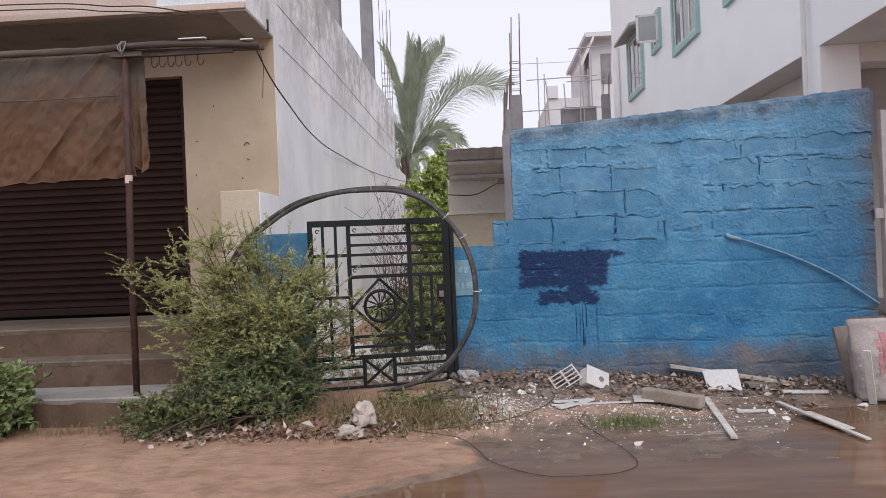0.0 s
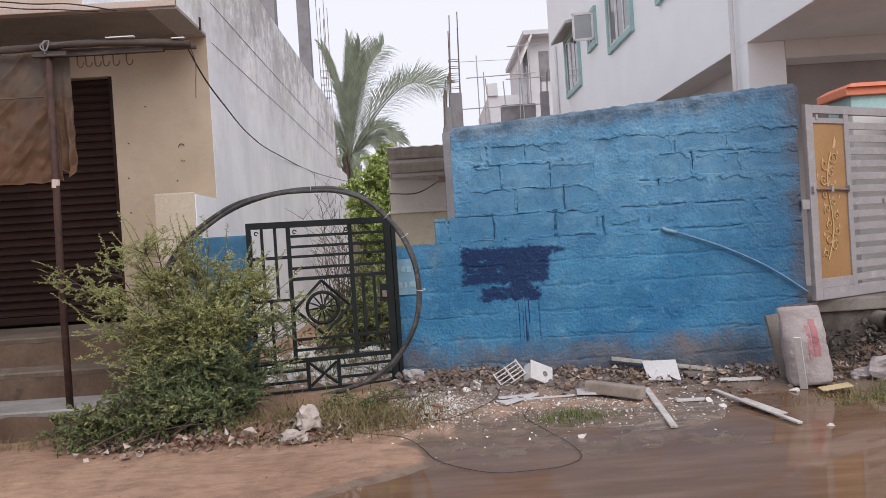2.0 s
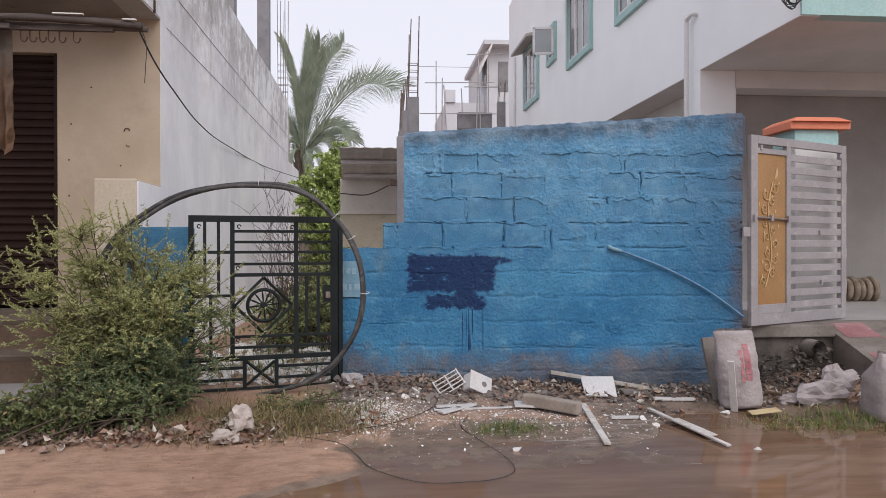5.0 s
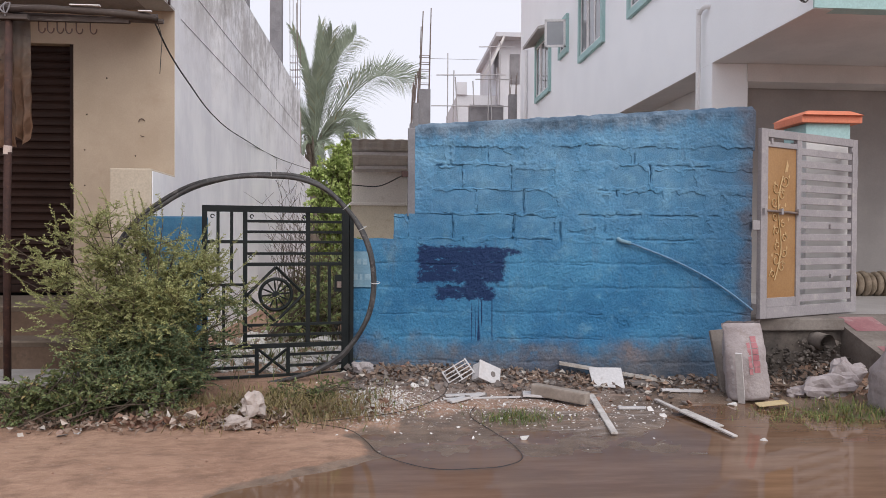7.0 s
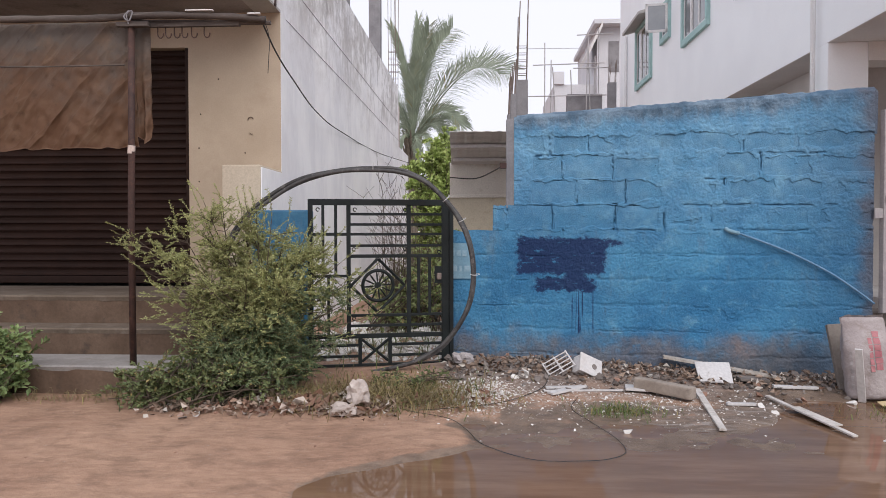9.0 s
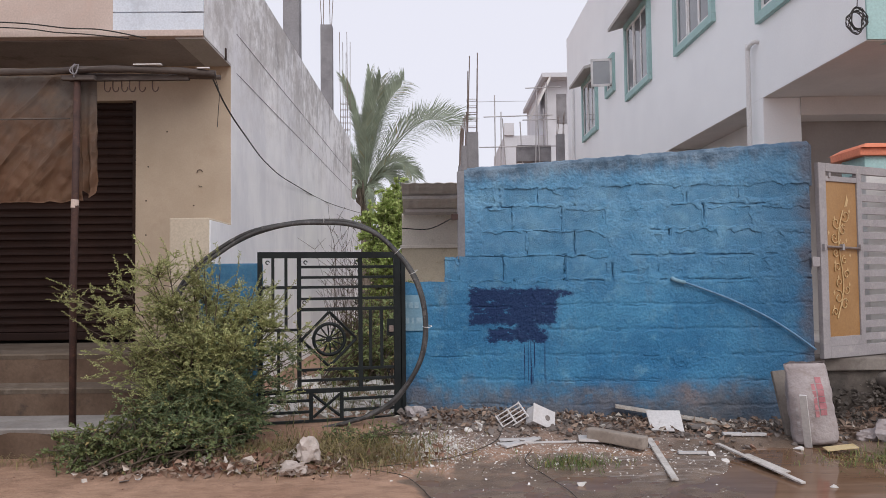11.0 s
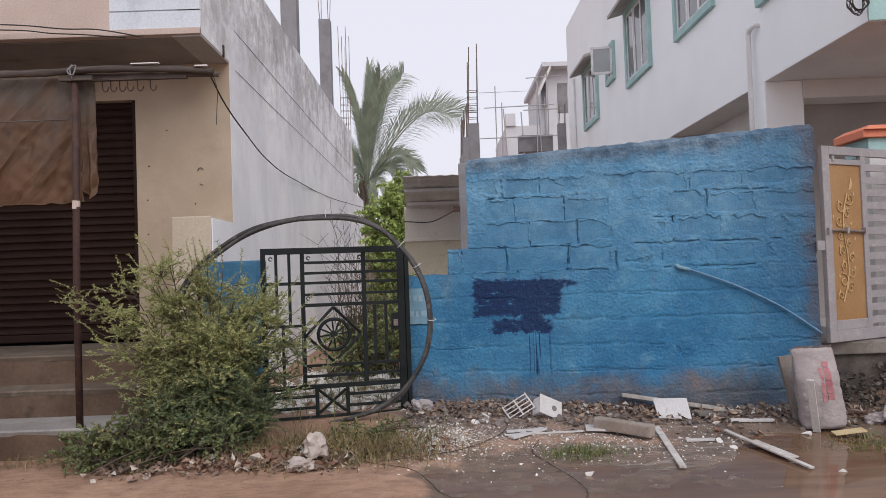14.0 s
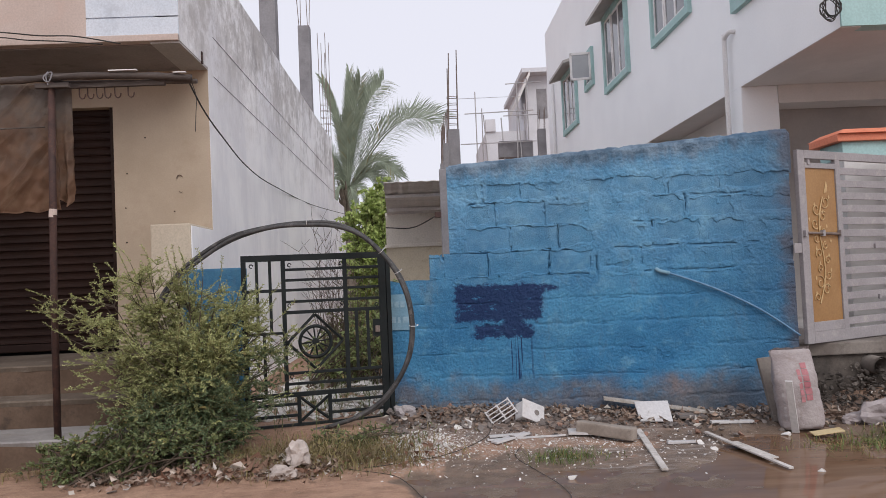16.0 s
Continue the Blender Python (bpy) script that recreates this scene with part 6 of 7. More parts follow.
# ---- white sheet gate ----
def build_white_gate():
    g = thing("white_gate", (3.15, 6.1, 0.57), "off-white steel gate leaf with slats and an amber panel, standing open", "gate")
    m = pose(3.15, 6.1, 0, 0, 0, 27.05)

    def piece(name, u0, u1, z0, z1, y0=-0.02, y1=0.02, mat=M_GATEWHITE, label="", bev=0.004):
        return part(name, boxed(u0, u1, y0, y1, z0, z1, bevel=bev, m=m), mat, g, label)

    piece("stile", 0.0, 0.09, 0.575, 2.19)
    piece("stile", 1.35, 1.43, 0.575, 2.19)
    piece("rail", 0.09, 1.35, 2.12, 2.19)
    piece("rail", 0.09, 1.35, 0.575, 0.67)
    piece("mullion", 0.495, 0.56, 0.67, 2.12)
    piece("panel_rail", 0.09, 0.495, 0.67, 0.75)
    piece("panel_rail", 0.09, 0.495, 2.04, 2.085)
    panel = piece("panel", 0.09, 0.495, 0.75, 2.04, -0.006, 0.006, M_AMBER, "amber panel with pale vine ornament", 0.0)
    for i in range(13):
        z = 0.70 + i * 0.108
        piece("slat", 0.56, 1.35, z, z + 0.062, -0.012, 0.008)
    rng = random.Random(8)

    def curl(u, z, r, a0, turns, side):
        return [m @ Vector((u + side * r * (1 - 0.75 * t) * math.cos(a0 + turns * 6.28 * t), -0.012, z + r * (1 - 0.75 * t) * math.sin(a0 + turns * 6.28 * t))) for t in np.linspace(0, 1, 16)]

    part("vine_stem", tube(smooth_path([m @ Vector((0.2 + 0.12 * f + 0.05 * math.sin(6 * f), -0.012, 0.9 + 0.9 * f)) for f in np.linspace(0, 1, 8)], 4), 0.006, 4), M_FIGURE, panel, local=True)
    for i in range(14):
        z = 0.95 + i * 0.062
        u = 0.2 + 0.12 * (z - 0.9) / 0.9 + 0.05 * math.sin(6 * (z - 0.9) / 0.9)
        s = 1 if i % 2 else -1
        part("vine_curl", tube(curl(u + 0.05 * s, z, rng.uniform(0.035, 0.06), rng.uniform(0, 6), 1.1, s), 0.0045, 4), M_FIGURE, panel, local=True)
        leaf = bmesh.new()
        p = Vector((min(0.46, max(0.12, u + s * rng.uniform(0.05, 0.13))), -0.01, z + 0.04))
        leaf.faces.new([leaf.verts.new(m @ (p + Vector(c))) for c in ((0, 0, -0.02), (0.012, 0, 0.0), (0, 0, 0.022), (-0.012, 0, 0.0))])
        part("vine_leaf", leaf, M_FIGURE, panel, local=True)
    bm = bmesh.new()
    bm.faces.new([bm.verts.new(m @ Vector(c)) for c in ((0.33, -0.01, 1.83), (0.37, -0.01, 1.84), (0.385, -0.01, 1.89), (0.37, -0.01, 1.94), (0.35, -0.01, 1.88))])
    part("vine_bud", bm, M_FIGURE, panel, local=True)
    part("bolt", tube([m @ Vector((0.03, -0.03, 1.495)), m @ Vector((0.52, -0.03, 1.48))], 0.011, 8), M_STEEL, g, "sliding steel bolt")
    for u in (0.03, 0.26, 0.5):
        part("bolt_keeper", boxed(u - 0.015, u + 0.015, -0.045, -0.015, 1.465, 1.515, m=m), M_GATEWHITE, g)
    for z in (1.75, 1.95, 1.15, 0.85):
        part("hinge", tube([m @ Vector((1.445, 0.0, z)), m @ Vector((1.445, 0.0, z + 0.08))], 0.014, 8), M_GATEWHITE, g)
    part("catch", boxed(-0.09, -0.0, -0.012, 0.0, 1.33, 1.41, bevel=0.004, m=m), M_GATEWHITE, g, "pale catch plate")
    for u, z in ((1.0, 1.37), (1.02, 0.92), (0.13, 2.09), (1.32, 2.09)):
        part("stud", boxed(u - 0.012, u + 0.012, -0.03, -0.01, z - 0.02, z + 0.02, m=m), M_GATEWHITE, g)


build_white_gate()


# ---- on the blue wall: conduit and the painted-over plate ----
M_MARK = plain("worn_pale_marking", (0.2, 0.33, 0.42), (0.3, 0.42, 0.49), 14.0, 0.8)
M_CONDUIT = plain("chalky_blue_pipe_paint", (0.10, 0.21, 0.34), (0.16, 0.28, 0.41), 12.0, 0.7, 60, 0.2, 0.002)
M_PLATE = plain("faded_grey_blue_paint", (0.15, 0.28, 0.37), (0.22, 0.36, 0.45), 9.0, 0.8, 60, 0.2, 0.002)


def build_wall_items():
    bars = [(1.97, 1.235), (2.05, 1.215), (2.4, 1.08), (2.7, 0.93), (2.9, 0.80), (3.09, 0.655)]
    pts = [WALL @ Vector((u, -0.035, z)) for u, z in bars]
    c = thing("conduit", tuple(pts[-1]), "blue-grey bent conduit fixed across the blue wall", "pipe")
    part("tube", tube(smooth_path(pts, 6), 0.0085, 8), M_CONDUIT, c, smooth=True)
    part("elbow", tube(smooth_path([WALL @ Vector(v) for v in ((1.97, 0.01, 1.25), (1.965, -0.02, 1.245), (1.99, -0.036, 1.23), (2.06, -0.036, 1.211))], 5), 0.016, 8), M_PLATE, c, "pale elbow", smooth=True)
    p = thing("painted_plate", tuple(WALL @ Vector((-0.2, 0, 0.8))), "faded grey-blue number plate with illegible marks on the wall", "sign")
    part("plate", boxed(-0.32, -0.10, -0.02, -0.013, 0.83, 1.13, m=WALL), M_PLATE, p)
    for u0, u1, z in ((-0.30, -0.25, 1.02), (-0.235, -0.20, 1.02), (-0.185, -0.15, 1.02), (-0.27, -0.23, 0.89), (-0.21, -0.19, 0.89), (-0.17, -0.12, 0.89)):
        part("mark", boxed(u0, u1, -0.0235, -0.02, z, z + 0.05, m=WALL), M_MARK, p, "pale worn mark")


build_wall_items()


# ---- building waste along the wall ----
M_STONE = plain("mixed_grey_rubble", (0.10, 0.08, 0.07), (0.27, 0.235, 0.215), 3.0, 0.9, 40, 0.5, 0.006, stain=((0.1, 0.08, 0.07), 0.6))
M_BRICKBIT = plain("red_brown_brick_bits", (0.19, 0.10, 0.07), (0.32, 0.19, 0.14), 5.0, 0.9, 40, 0.5, 0.005, stain=((0.4, 0.34, 0.3), 0.6))
M_CHIP = plain("white_plaster_chips", (0.62, 0.59, 0.56), (0.74, 0.71, 0.68), 6.0, 0.85, 40, 0.3, 0.003, stain=((0.4, 0.35, 0.3), 0.6))
M_BOARD = plain("dirty_white_board", (0.5, 0.475, 0.465), (0.6, 0.575, 0.565), 2.5, 0.6, 50, 0.15, 0.002, stain=((0.45, 0.4, 0.37), 0.5))


def sack_material():
    k = Nodes("creased_woven_sack")
    c = k.mix(k.ramp(k.noise(5, 6, 0.65), 0.3, 0.7), (0.30, 0.255, 0.25), (0.41, 0.36, 0.355))
    c = k.mix(k.math("MULTIPLY", k.ramp(k.noise(9, 7, 0.75), 0.5, 0.7), 0.6), c, (0.24, 0.19, 0.165))
    crease = k.noise(10, 4, 0.55)
    k.bump(k.math("ADD", crease, k.math("MULTIPLY", k.noise(220, 2), 0.06)), 0.7, 0.03)
    return k.done(c, 0.7, 0, 0.35)


M_SACK = sack_material()
M_SACKRED = plain("faded_red_sack_print", (0.36, 0.12, 0.14), (0.45, 0.2, 0.21), 8.0, 0.75, 160, 0.2, 0.002)
M_SACKGREY = plain("faded_grey_sack_print", (0.3, 0.27, 0.27), (0.4, 0.36, 0.35), 8.0, 0.75, 160, 0.2, 0.002)
M_SACKGREEN = plain("faded_green_sack_print", (0.16, 0.34, 0.22), (0.25, 0.42, 0.3), 8.0, 0.75, 160, 0.2, 0.002)
M_PLANK = plain("grey_weathered_plank", (0.3, 0.26, 0.22), (0.45, 0.41, 0.37), 4.0, 0.8, 60, 0.4, 0.003, stain=((0.62, 0.58, 0.54), 0.6), stretch=(3, 0.6, 1))
M_BOARDWOOD = plain("limewashed_plank", (0.46, 0.42, 0.385), (0.62, 0.575, 0.54), 9.0, 0.8, 60, 0.4, 0.003, stain=((0.24, 0.19, 0.15), 0.7))
M_BEIGEBLOCK = plain("buff_concrete_block", (0.25, 0.205, 0.17), (0.36, 0.305, 0.26), 6.0, 0.9, 45, 0.5, 0.005, stain=((0.17, 0.135, 0.11), 0.6))
M_FILM = plain("crumpled_pale_plastic", (0.36, 0.295, 0.26), (0.46, 0.395, 0.355), 6.0, 0.35, 50, 0.2, 0.003, spec=0.6)
M_CARD = plain("buff_cardboard", (0.55, 0.42, 0.22), (0.62, 0.5, 0.3), 5.0, 0.8, 60, 0.2, 0.002)
M_ROPE = plain("brown_coir_bundle", (0.17, 0.13, 0.09), (0.3, 0.24, 0.18), 9.0, 0.9, 70, 0.5, 0.006)


def lump(rng, r, flat=0.6, sub=1):
    """An angular stone: a ball pulled out of shape, then cut by random planes."""
    bm = bmesh.new()
    bmesh.ops.create_icosphere(bm, subdivisions=sub, radius=1.0)
    cuts = [(Vector((rng.gauss(0, 1), rng.gauss(0, 1), rng.gauss(0, 1))).normalized(), rng.uniform(0.15, 0.6)) for _ in range(8)]
    for v in bm.verts:
        for n, d in cuts:
            k = v.co.dot(n) - d
            if k > 0:
                v.co -= n * k
        v.co = Vector((v.co.x * r * rng.uniform(0.95, 1.05), v.co.y * r * 0.8, v.co.z * r * flat))
    return bm


def rubble(name, count, region, size, mat, seed, label, flat=0.55):
    """A spread of small broken pieces in one mesh; region gives a place from two random numbers."""
    rng = random.Random(seed)
    shapes = []
    for k in range(10):
        bm = lump(rng, 1.0, flat)
        bm.verts.index_update()
        shapes.append((np.array([v.co[:] for v in bm.verts]), [[v.index for v in f.verts] for f in bm.faces]))
        bm.free()
    vs, fs, n = [], [], 0
    for _ in range(count):
        x, y, lift = region(rng)
        v, f = rng.choice(shapes)
        r = size * rng.choice((0.4, 0.5, 0.6, 0.8, 1.0, 1.5))
        rot = np.array(Euler((rng.gauss(0, 0.35), rng.gauss(0, 0.35), rng.uniform(0, 6.28))).to_matrix())
        q = (v * r) @ rot.T + (x, y, ground_z(x, y) + lift + r * flat * 0.3)
        vs.append(q)
        fs += [[n + i for i in g] for g in f]
        n += len(v)
    return tagged(mesh_part(name, raw(name, np.concatenate(vs), fs), mat), label, "rubble", kind="stuff")


def heap(rng):
    x, y = rng.uniform(-0.3, 3.2), 6.2 - abs(rng.gauss(0, 0.28))
    y = max(5.45, min(y, 6.24 - 0.075 * x))
    return x, y, 0.05 * max(0, (y - 5.8)) * rng.random() * 2


rubble("rubble", 1400, heap, 0.036, M_STONE, 1, "grey broken masonry heaped along the foot of the wall")
rubble("brick_bits", 220, heap, 0.034, M_BRICKBIT, 2, "brown brick bits mixed into the rubble")
rubble("plaster_chips", 1300, lambda r: (r.gauss(0.75, 0.75), min(6.0, r.gauss(5.25, 0.28)), 0), 0.012, M_CHIP, 3, "white plaster chips strewn over the verge", 0.35)
rubble("white_gravel", 1700, lambda r: (r.gauss(-0.08, 0.17), r.gauss(5.42, 0.16), 0), 0.013, M_CHIP, 4, "small heap of white gravel and lime")
rubble("earth_clods", 130, lambda r: (r.uniform(-2.05, -0.75), r.gauss(4.98, 0.08), 0), 0.042, M_BRICKBIT, 5, "brown clods and brick bits along the verge", 0.5)
rubble("pebbles", 260, lambda r: (r.uniform(-4, 0.6), r.gauss(4.3, 0.45), -0.003), 0.009, M_BRICKBIT, 6, "brown pebbles scattered on the street", 0.5)
rubble("dark_rubble", 800, lambda r: (lambda x, y: (x, y, 0.55 * max(0.0, y - 5.85) * r.random()))(r.uniform(3.05, 3.95), r.uniform(5.8, 6.3)), 0.03, M_DARKSTONE, 7, "dark rubble under the waste pipe")
rubble("lane_rubble", 700, lambda r: (r.uniform(-1.6, -0.3), r.uniform(6.3, 9.0), 0), 0.075, M_CHIP, 8, "pale broken stone lying in the lane", 0.4)

rng0 = random.Random(31)
for x, y, r, mat, label in ((-1.5, 4.93, 0.065, M_BRICKBIT, "half a worn red-brown brick"), (-1.42, 4.98, 0.05, M_CHIP, "pale stone on the verge"), (0.88, 4.56, 0.045, M_CHIP, "white stone on the wet street"), (-1.9, 4.8, 0.05, M_CHIP, "flat pale stone on the verge"), (-1.98, 4.74, 0.04, M_STONE, "flat grey stone on the verge"), (0.31, 5.75, 0.075, M_CHIP, "broken piece of white plaster"), (0.24, 5.72, 0.06, M_CHIP, "broken piece of white plaster"), (-0.2, 6.1, 0.1, M_STONE, "grey stone at the gate foot"), (1.90, 5.18, 0.05, M_CHIP, "broken white tile piece in mud"), (1.95, 5.10, 0.045, M_CHIP, "broken white tile piece in mud"), (2.35, 4.45, 0.035, M_CHIP, "small round pale lid"), (2.6, 5.4, 0.05, M_CHIP, "white plaster lump in mud"), (-0.05, 5.0, 0.03, M_CHIP, "small pale stone on the street"), (-1.0, 5.0, 0.07, M_BRICKBIT, "brown clod of earth"), (-1.15, 5.02, 0.08, M_BRICKBIT, "brown clod of earth"), (-1.3, 5.0, 0.06, M_BRICKBIT, "brown clod of earth"), (-0.28, 5.9, 0.07, M_STONE, "grey stone at the gate foot"), (0.0, 6.0, 0.07, M_STONE, "grey broken block in the rubble"), (1.05, 6.05, 0.08, M_STONE, "grey broken block in the rubble"), (2.6, 6.0, 0.07, M_STONE, "grey broken block in the rubble")):
    bm = lump(rng0, r, 0.5, 2)
    z = max(0.0, ground_z(x, y)) + r * 0.2
    t = pose(x, y, z, rng0.uniform(-10, 10), rng0.uniform(-10, 10), rng0.uniform(0, 360))
    for v in bm.verts:
        v.co = t @ v.co
    tagged(part("stone", bm, mat), label, "stone", "loose stones")


def plank(name, a, b, w, t, mat, label, category="plank", tilt=0.0):
    """A board from a to b, its ends ragged."""
    a, b = Vector(a), Vector(b)
    a.z, b.z = max(a.z, ground_z(a.x, a.y) + 0.006), max(b.z, ground_z(b.x, b.y) + 0.006)
    d = b - a
    ln = d.length
    bm = boxed(0, ln, -w / 2, w / 2, 0, t, bevel=0.002)
    m = Matrix.Translation(a) @ d.to_track_quat("X", "Z").to_matrix().to_4x4() @ pose(0, 0, 0, tilt)
    for v in bm.verts:
        v.co.y += 0.006 * h_noise(v.co.x, v.co.y, 9)
        v.co = m @ v.co
    return tagged(part(name, bm, mat), label, category)


plank("plank", (1.57, 5.59, 0.05), (1.45, 4.6, 0.012), 0.046, 0.014, M_BOARDWOOD, "paint-spattered wooden plank slanting off the rubble")
plank("plank", (2.02, 5.42, 0.045), (2.19, 4.5, 0.01), 0.034, 0.012, M_BOARDWOOD, "long weathered plank lying in the puddle")
plank("plank", (2.12, 5.2, 0.02), (2.2, 4.75, 0.012), 0.08, 0.008, M_BOARDWOOD, "thin broken board lying in the mud")
plank("strip", (2.18, 5.74, 0.03), (2.50, 5.71, 0.03), 0.05, 0.02, M_BOARD, "white plaster strip on the mud", "strip")
plank("strip", (0.43, 5.43, 0.055), (1.01, 5.49, 0.06), 0.018, 0.012, M_BOARD, "thin white strip lying on the verge", "strip")
plank("strip", (0.47, 5.37, 0.05), (0.73, 5.53, 0.06), 0.07, 0.014, M_BOARD, "white broken strip on the verge", "strip")
plank("strip", (0.45, 5.5, 0.06), (0.75, 5.52, 0.07), 0.05, 0.012, M_BOARD, "white broken strip on the verge", "strip")
plank("strip", (1.67, 5.22, 0.02), (1.865, 5.22, 0.02), 0.04, 0.016, M_BOARD, "white broken strip in the mud", "strip")
plank("strip", (2.7, 5.46, 0.0), (2.61, 5.34, 0.4), 0.05, 0.016, M_BOARD, "white strip leaning on the sack", "strip", 0)
plank("plank", (1.45, 6.13, 0.20), (2.36, 5.98, 0.06), 0.09, 0.02, M_PLANK, "grey plank lying along the rubble")
plank("tile", (1.04, 5.56, 0.06), (1.31, 5.52, 0.06), 0.16, 0.016, M_BOARD, "white tile lying on the verge", "tile")
plank("slab", (1.97, 5.92, 0.075), (2.19, 5.92, 0.065), 0.2, 0.02, M_STONE, "dark flat slab on the rubble", "slab")
plank("card", (2.75, 5.32, 0.02), (2.95, 5.28, 0.05), 0.12, 0.008, M_CARD, "yellowed scrap of cardboard", "scrap")


def slanted(name, corners, t, mat, label, category):
    """A flat sheet through four corners, with thickness."""
    bm = bmesh.new()
    f = bm.faces.new([bm.verts.new(c) for c in corners])
    bm.normal_update()
    bmesh.ops.solidify(bm, geom=[f], thickness=t)
    bmesh.ops.bevel(bm, geom=bm.edges[:], offset=0.003, segments=1, affect="EDGES")
    return tagged(part(name, bm, mat), label, category)


slanted("board", [(1.664, 6.0, 0.185), (1.937, 6.0, 0.18), (1.894, 5.76, 0.062), (1.656, 5.82, 0.065)], 0.014, M_BOARD, "square white board leaning on the rubble", "board")
slanted("stone_slab", [(2.63, 5.90, 0.50), (2.75, 5.90, 0.51), (2.77, 5.74, 0.03), (2.66, 5.74, 0.03)], 0.035, M_CEMENT, "grey stone slab leaning behind the sack", "slab")
k0 = pose(1.29, 5.42, 0.06, 0, 3, -38)
bm = boxed(-0.22, 0.22, -0.045, 0.045, 0.0, 0.085, bevel=0.012, m=k0)
tagged(part("concrete_block", bm, M_BEIGEBLOCK), "grey broken concrete block lying on the rubble", "block")


def build_rack():
    rack = thing("wire_rack", (0.56, 5.85, 0.085), "white plastic rack lying broken on the rubble", "rack")
    m = pose(0.58, 5.80, 0.20, 55, -28, 12) @ Matrix.Scale(0.8, 4)
    for i in range(5):
        part("slat", tube([m @ Vector((-0.14, -0.08 + 0.04 * i, 0)), m @ Vector((0.12, -0.08 + 0.04 * i, 0))], 0.005, 6), M_BOARD, rack)
    for u in (-0.14, -0.01, 0.12):
        part("rail", tube([m @ Vector((u, -0.09, 0)), m @ Vector((u, 0.09, 0))], 0.007, 6), M_BOARD, rack)
    for u in (-0.12, 0.1):
        part("leg", tube([m @ Vector((u, 0.08, 0)), m @ Vector((u + 0.02, 0.06, -0.14))], 0.006, 6), M_BOARD, rack)
    basin = thing("cistern", (0.8, 5.82, 0.1), "broken white toilet cistern lying on its side", "cistern")
    m = pose(0.79, 5.84, 0.165, 62, 25, 25)
    bm = boxed(-0.1, 0.1, -0.07, 0.07, -0.05, 0.05, bevel=0.018, m=m)
    part("body", bm, M_BOARD, basin, smooth=False)
    part("lid", boxed(-0.108, 0.108, -0.078, 0.078, 0.05, 0.062, bevel=0.005, m=m), M_BOARD, basin)
    bm = bmesh.new()
    bmesh.ops.create_cone(bm, cap_ends=True, segments=14, radius1=0.022, radius2=0.022, depth=0.006, matrix=m @ pose(0.03, -0.0, 0.064))
    part("button", bm, M_STONE, basin)


build_rack()


def build_sack(name, at, w, d, h, label, seed, lean=(0, 0), turn=0.0, slump=0.0):
    """A filled woven sack: swollen body with creases, tied or folded top; printed bars on its front."""
    s = thing(name, at, label, "sack", "cement sacks")
    m = pose(*at, lean[0], lean[1], turn)
    bm = bmesh.new()
    nz, na = 22, 36
    rows = []

    def shape(a, f):
        sq = 1 / max(abs(math.cos(a)) ** 3 + abs(math.sin(a)) ** 3, 0.2) ** (1 / 3)
        pinch = 1.0 - 0.05 * f + 0.03 * math.sin(math.pi * f) - 0.10 * sstep(0.07, 0.0, f) - 0.05 * sstep(0.7, 0.95, f)
        fat = 1 + 0.05 * h_noise(a * 2.6 + seed, f * 1.3, 1.9) + 0.07 * h_noise(a * 0.8 + seed, f * 2, 1.5) + 0.05 * h_noise(math.cos(a) * 2 + seed, f * 9, 1.6) + 0.02 * h_noise(math.sin(a) * 3, f * 4 + seed, 3)
        thin = 1 - 0.72 * sstep(0.6, 1.0, f)
        x, y = w / 2 * sq * math.cos(a) * pinch * fat, d / 2 * sq * math.sin(a) * pinch * fat * thin
        return Vector((x + slump * f * f, y, h * f + 0.012 * h_noise(math.cos(a) * 2, seed, 2) * f))

    for j in range(nz + 1):
        f = j / nz
        rows.append([bm.verts.new(m @ shape(2 * math.pi * i / na, f)) for i in range(na)])
    for p, q in zip(rows, rows[1:]):
        for i in range(na):
            bm.faces.new((p[i], p[(i + 1) % na], q[(i + 1) % na], q[i]))
    bm.faces.new(rows[0][::-1])
    bm.faces.new(rows[-1])
    part("body", bm, M_SACK, s, smooth=True)
    bm = bmesh.new()
    top = []
    for i in range(15):
        u = (i / 14 - 0.5) * w * 0.88
        top.append([bm.verts.new(m @ Vector((u + slump, 0.01 + 0.02 * h_noise(u * 20, seed, 1), h - 0.03))), bm.verts.new(m @ Vector((u * 1.03 + slump, -0.012 + 0.03 * h_noise(u * 16, seed, 1.7), h + 0.018 + 0.02 * h_noise(u * 9, seed, 2))))])
    for p, q in zip(top, top[1:]):
        bm.faces.new((p[0], q[0], q[1], p[1]))
    bmesh.ops.solidify(bm, geom=bm.faces[:], thickness=0.004)
    part("seam", bm, M_SACK, s)

    def print_bar(u0, u1, f0, f1, mat):
        b = bmesh.new()
        grid = [[b.verts.new(m @ (shape(-math.pi / 2 + (u0 + (u1 - u0) * i / 4), f0 + (f1 - f0) * j / 8) * 1.0 + Vector((0, -0.004, 0)))) for i in range(5)] for j in range(9)]
        for p, q in zip(grid, grid[1:]):
            for i in range(4):
                b.faces.new((p[i], p[i + 1], q[i + 1], q[i]))
        part("printed_bar", b, mat, s, "faded printed lettering bar")

    return s, print_bar


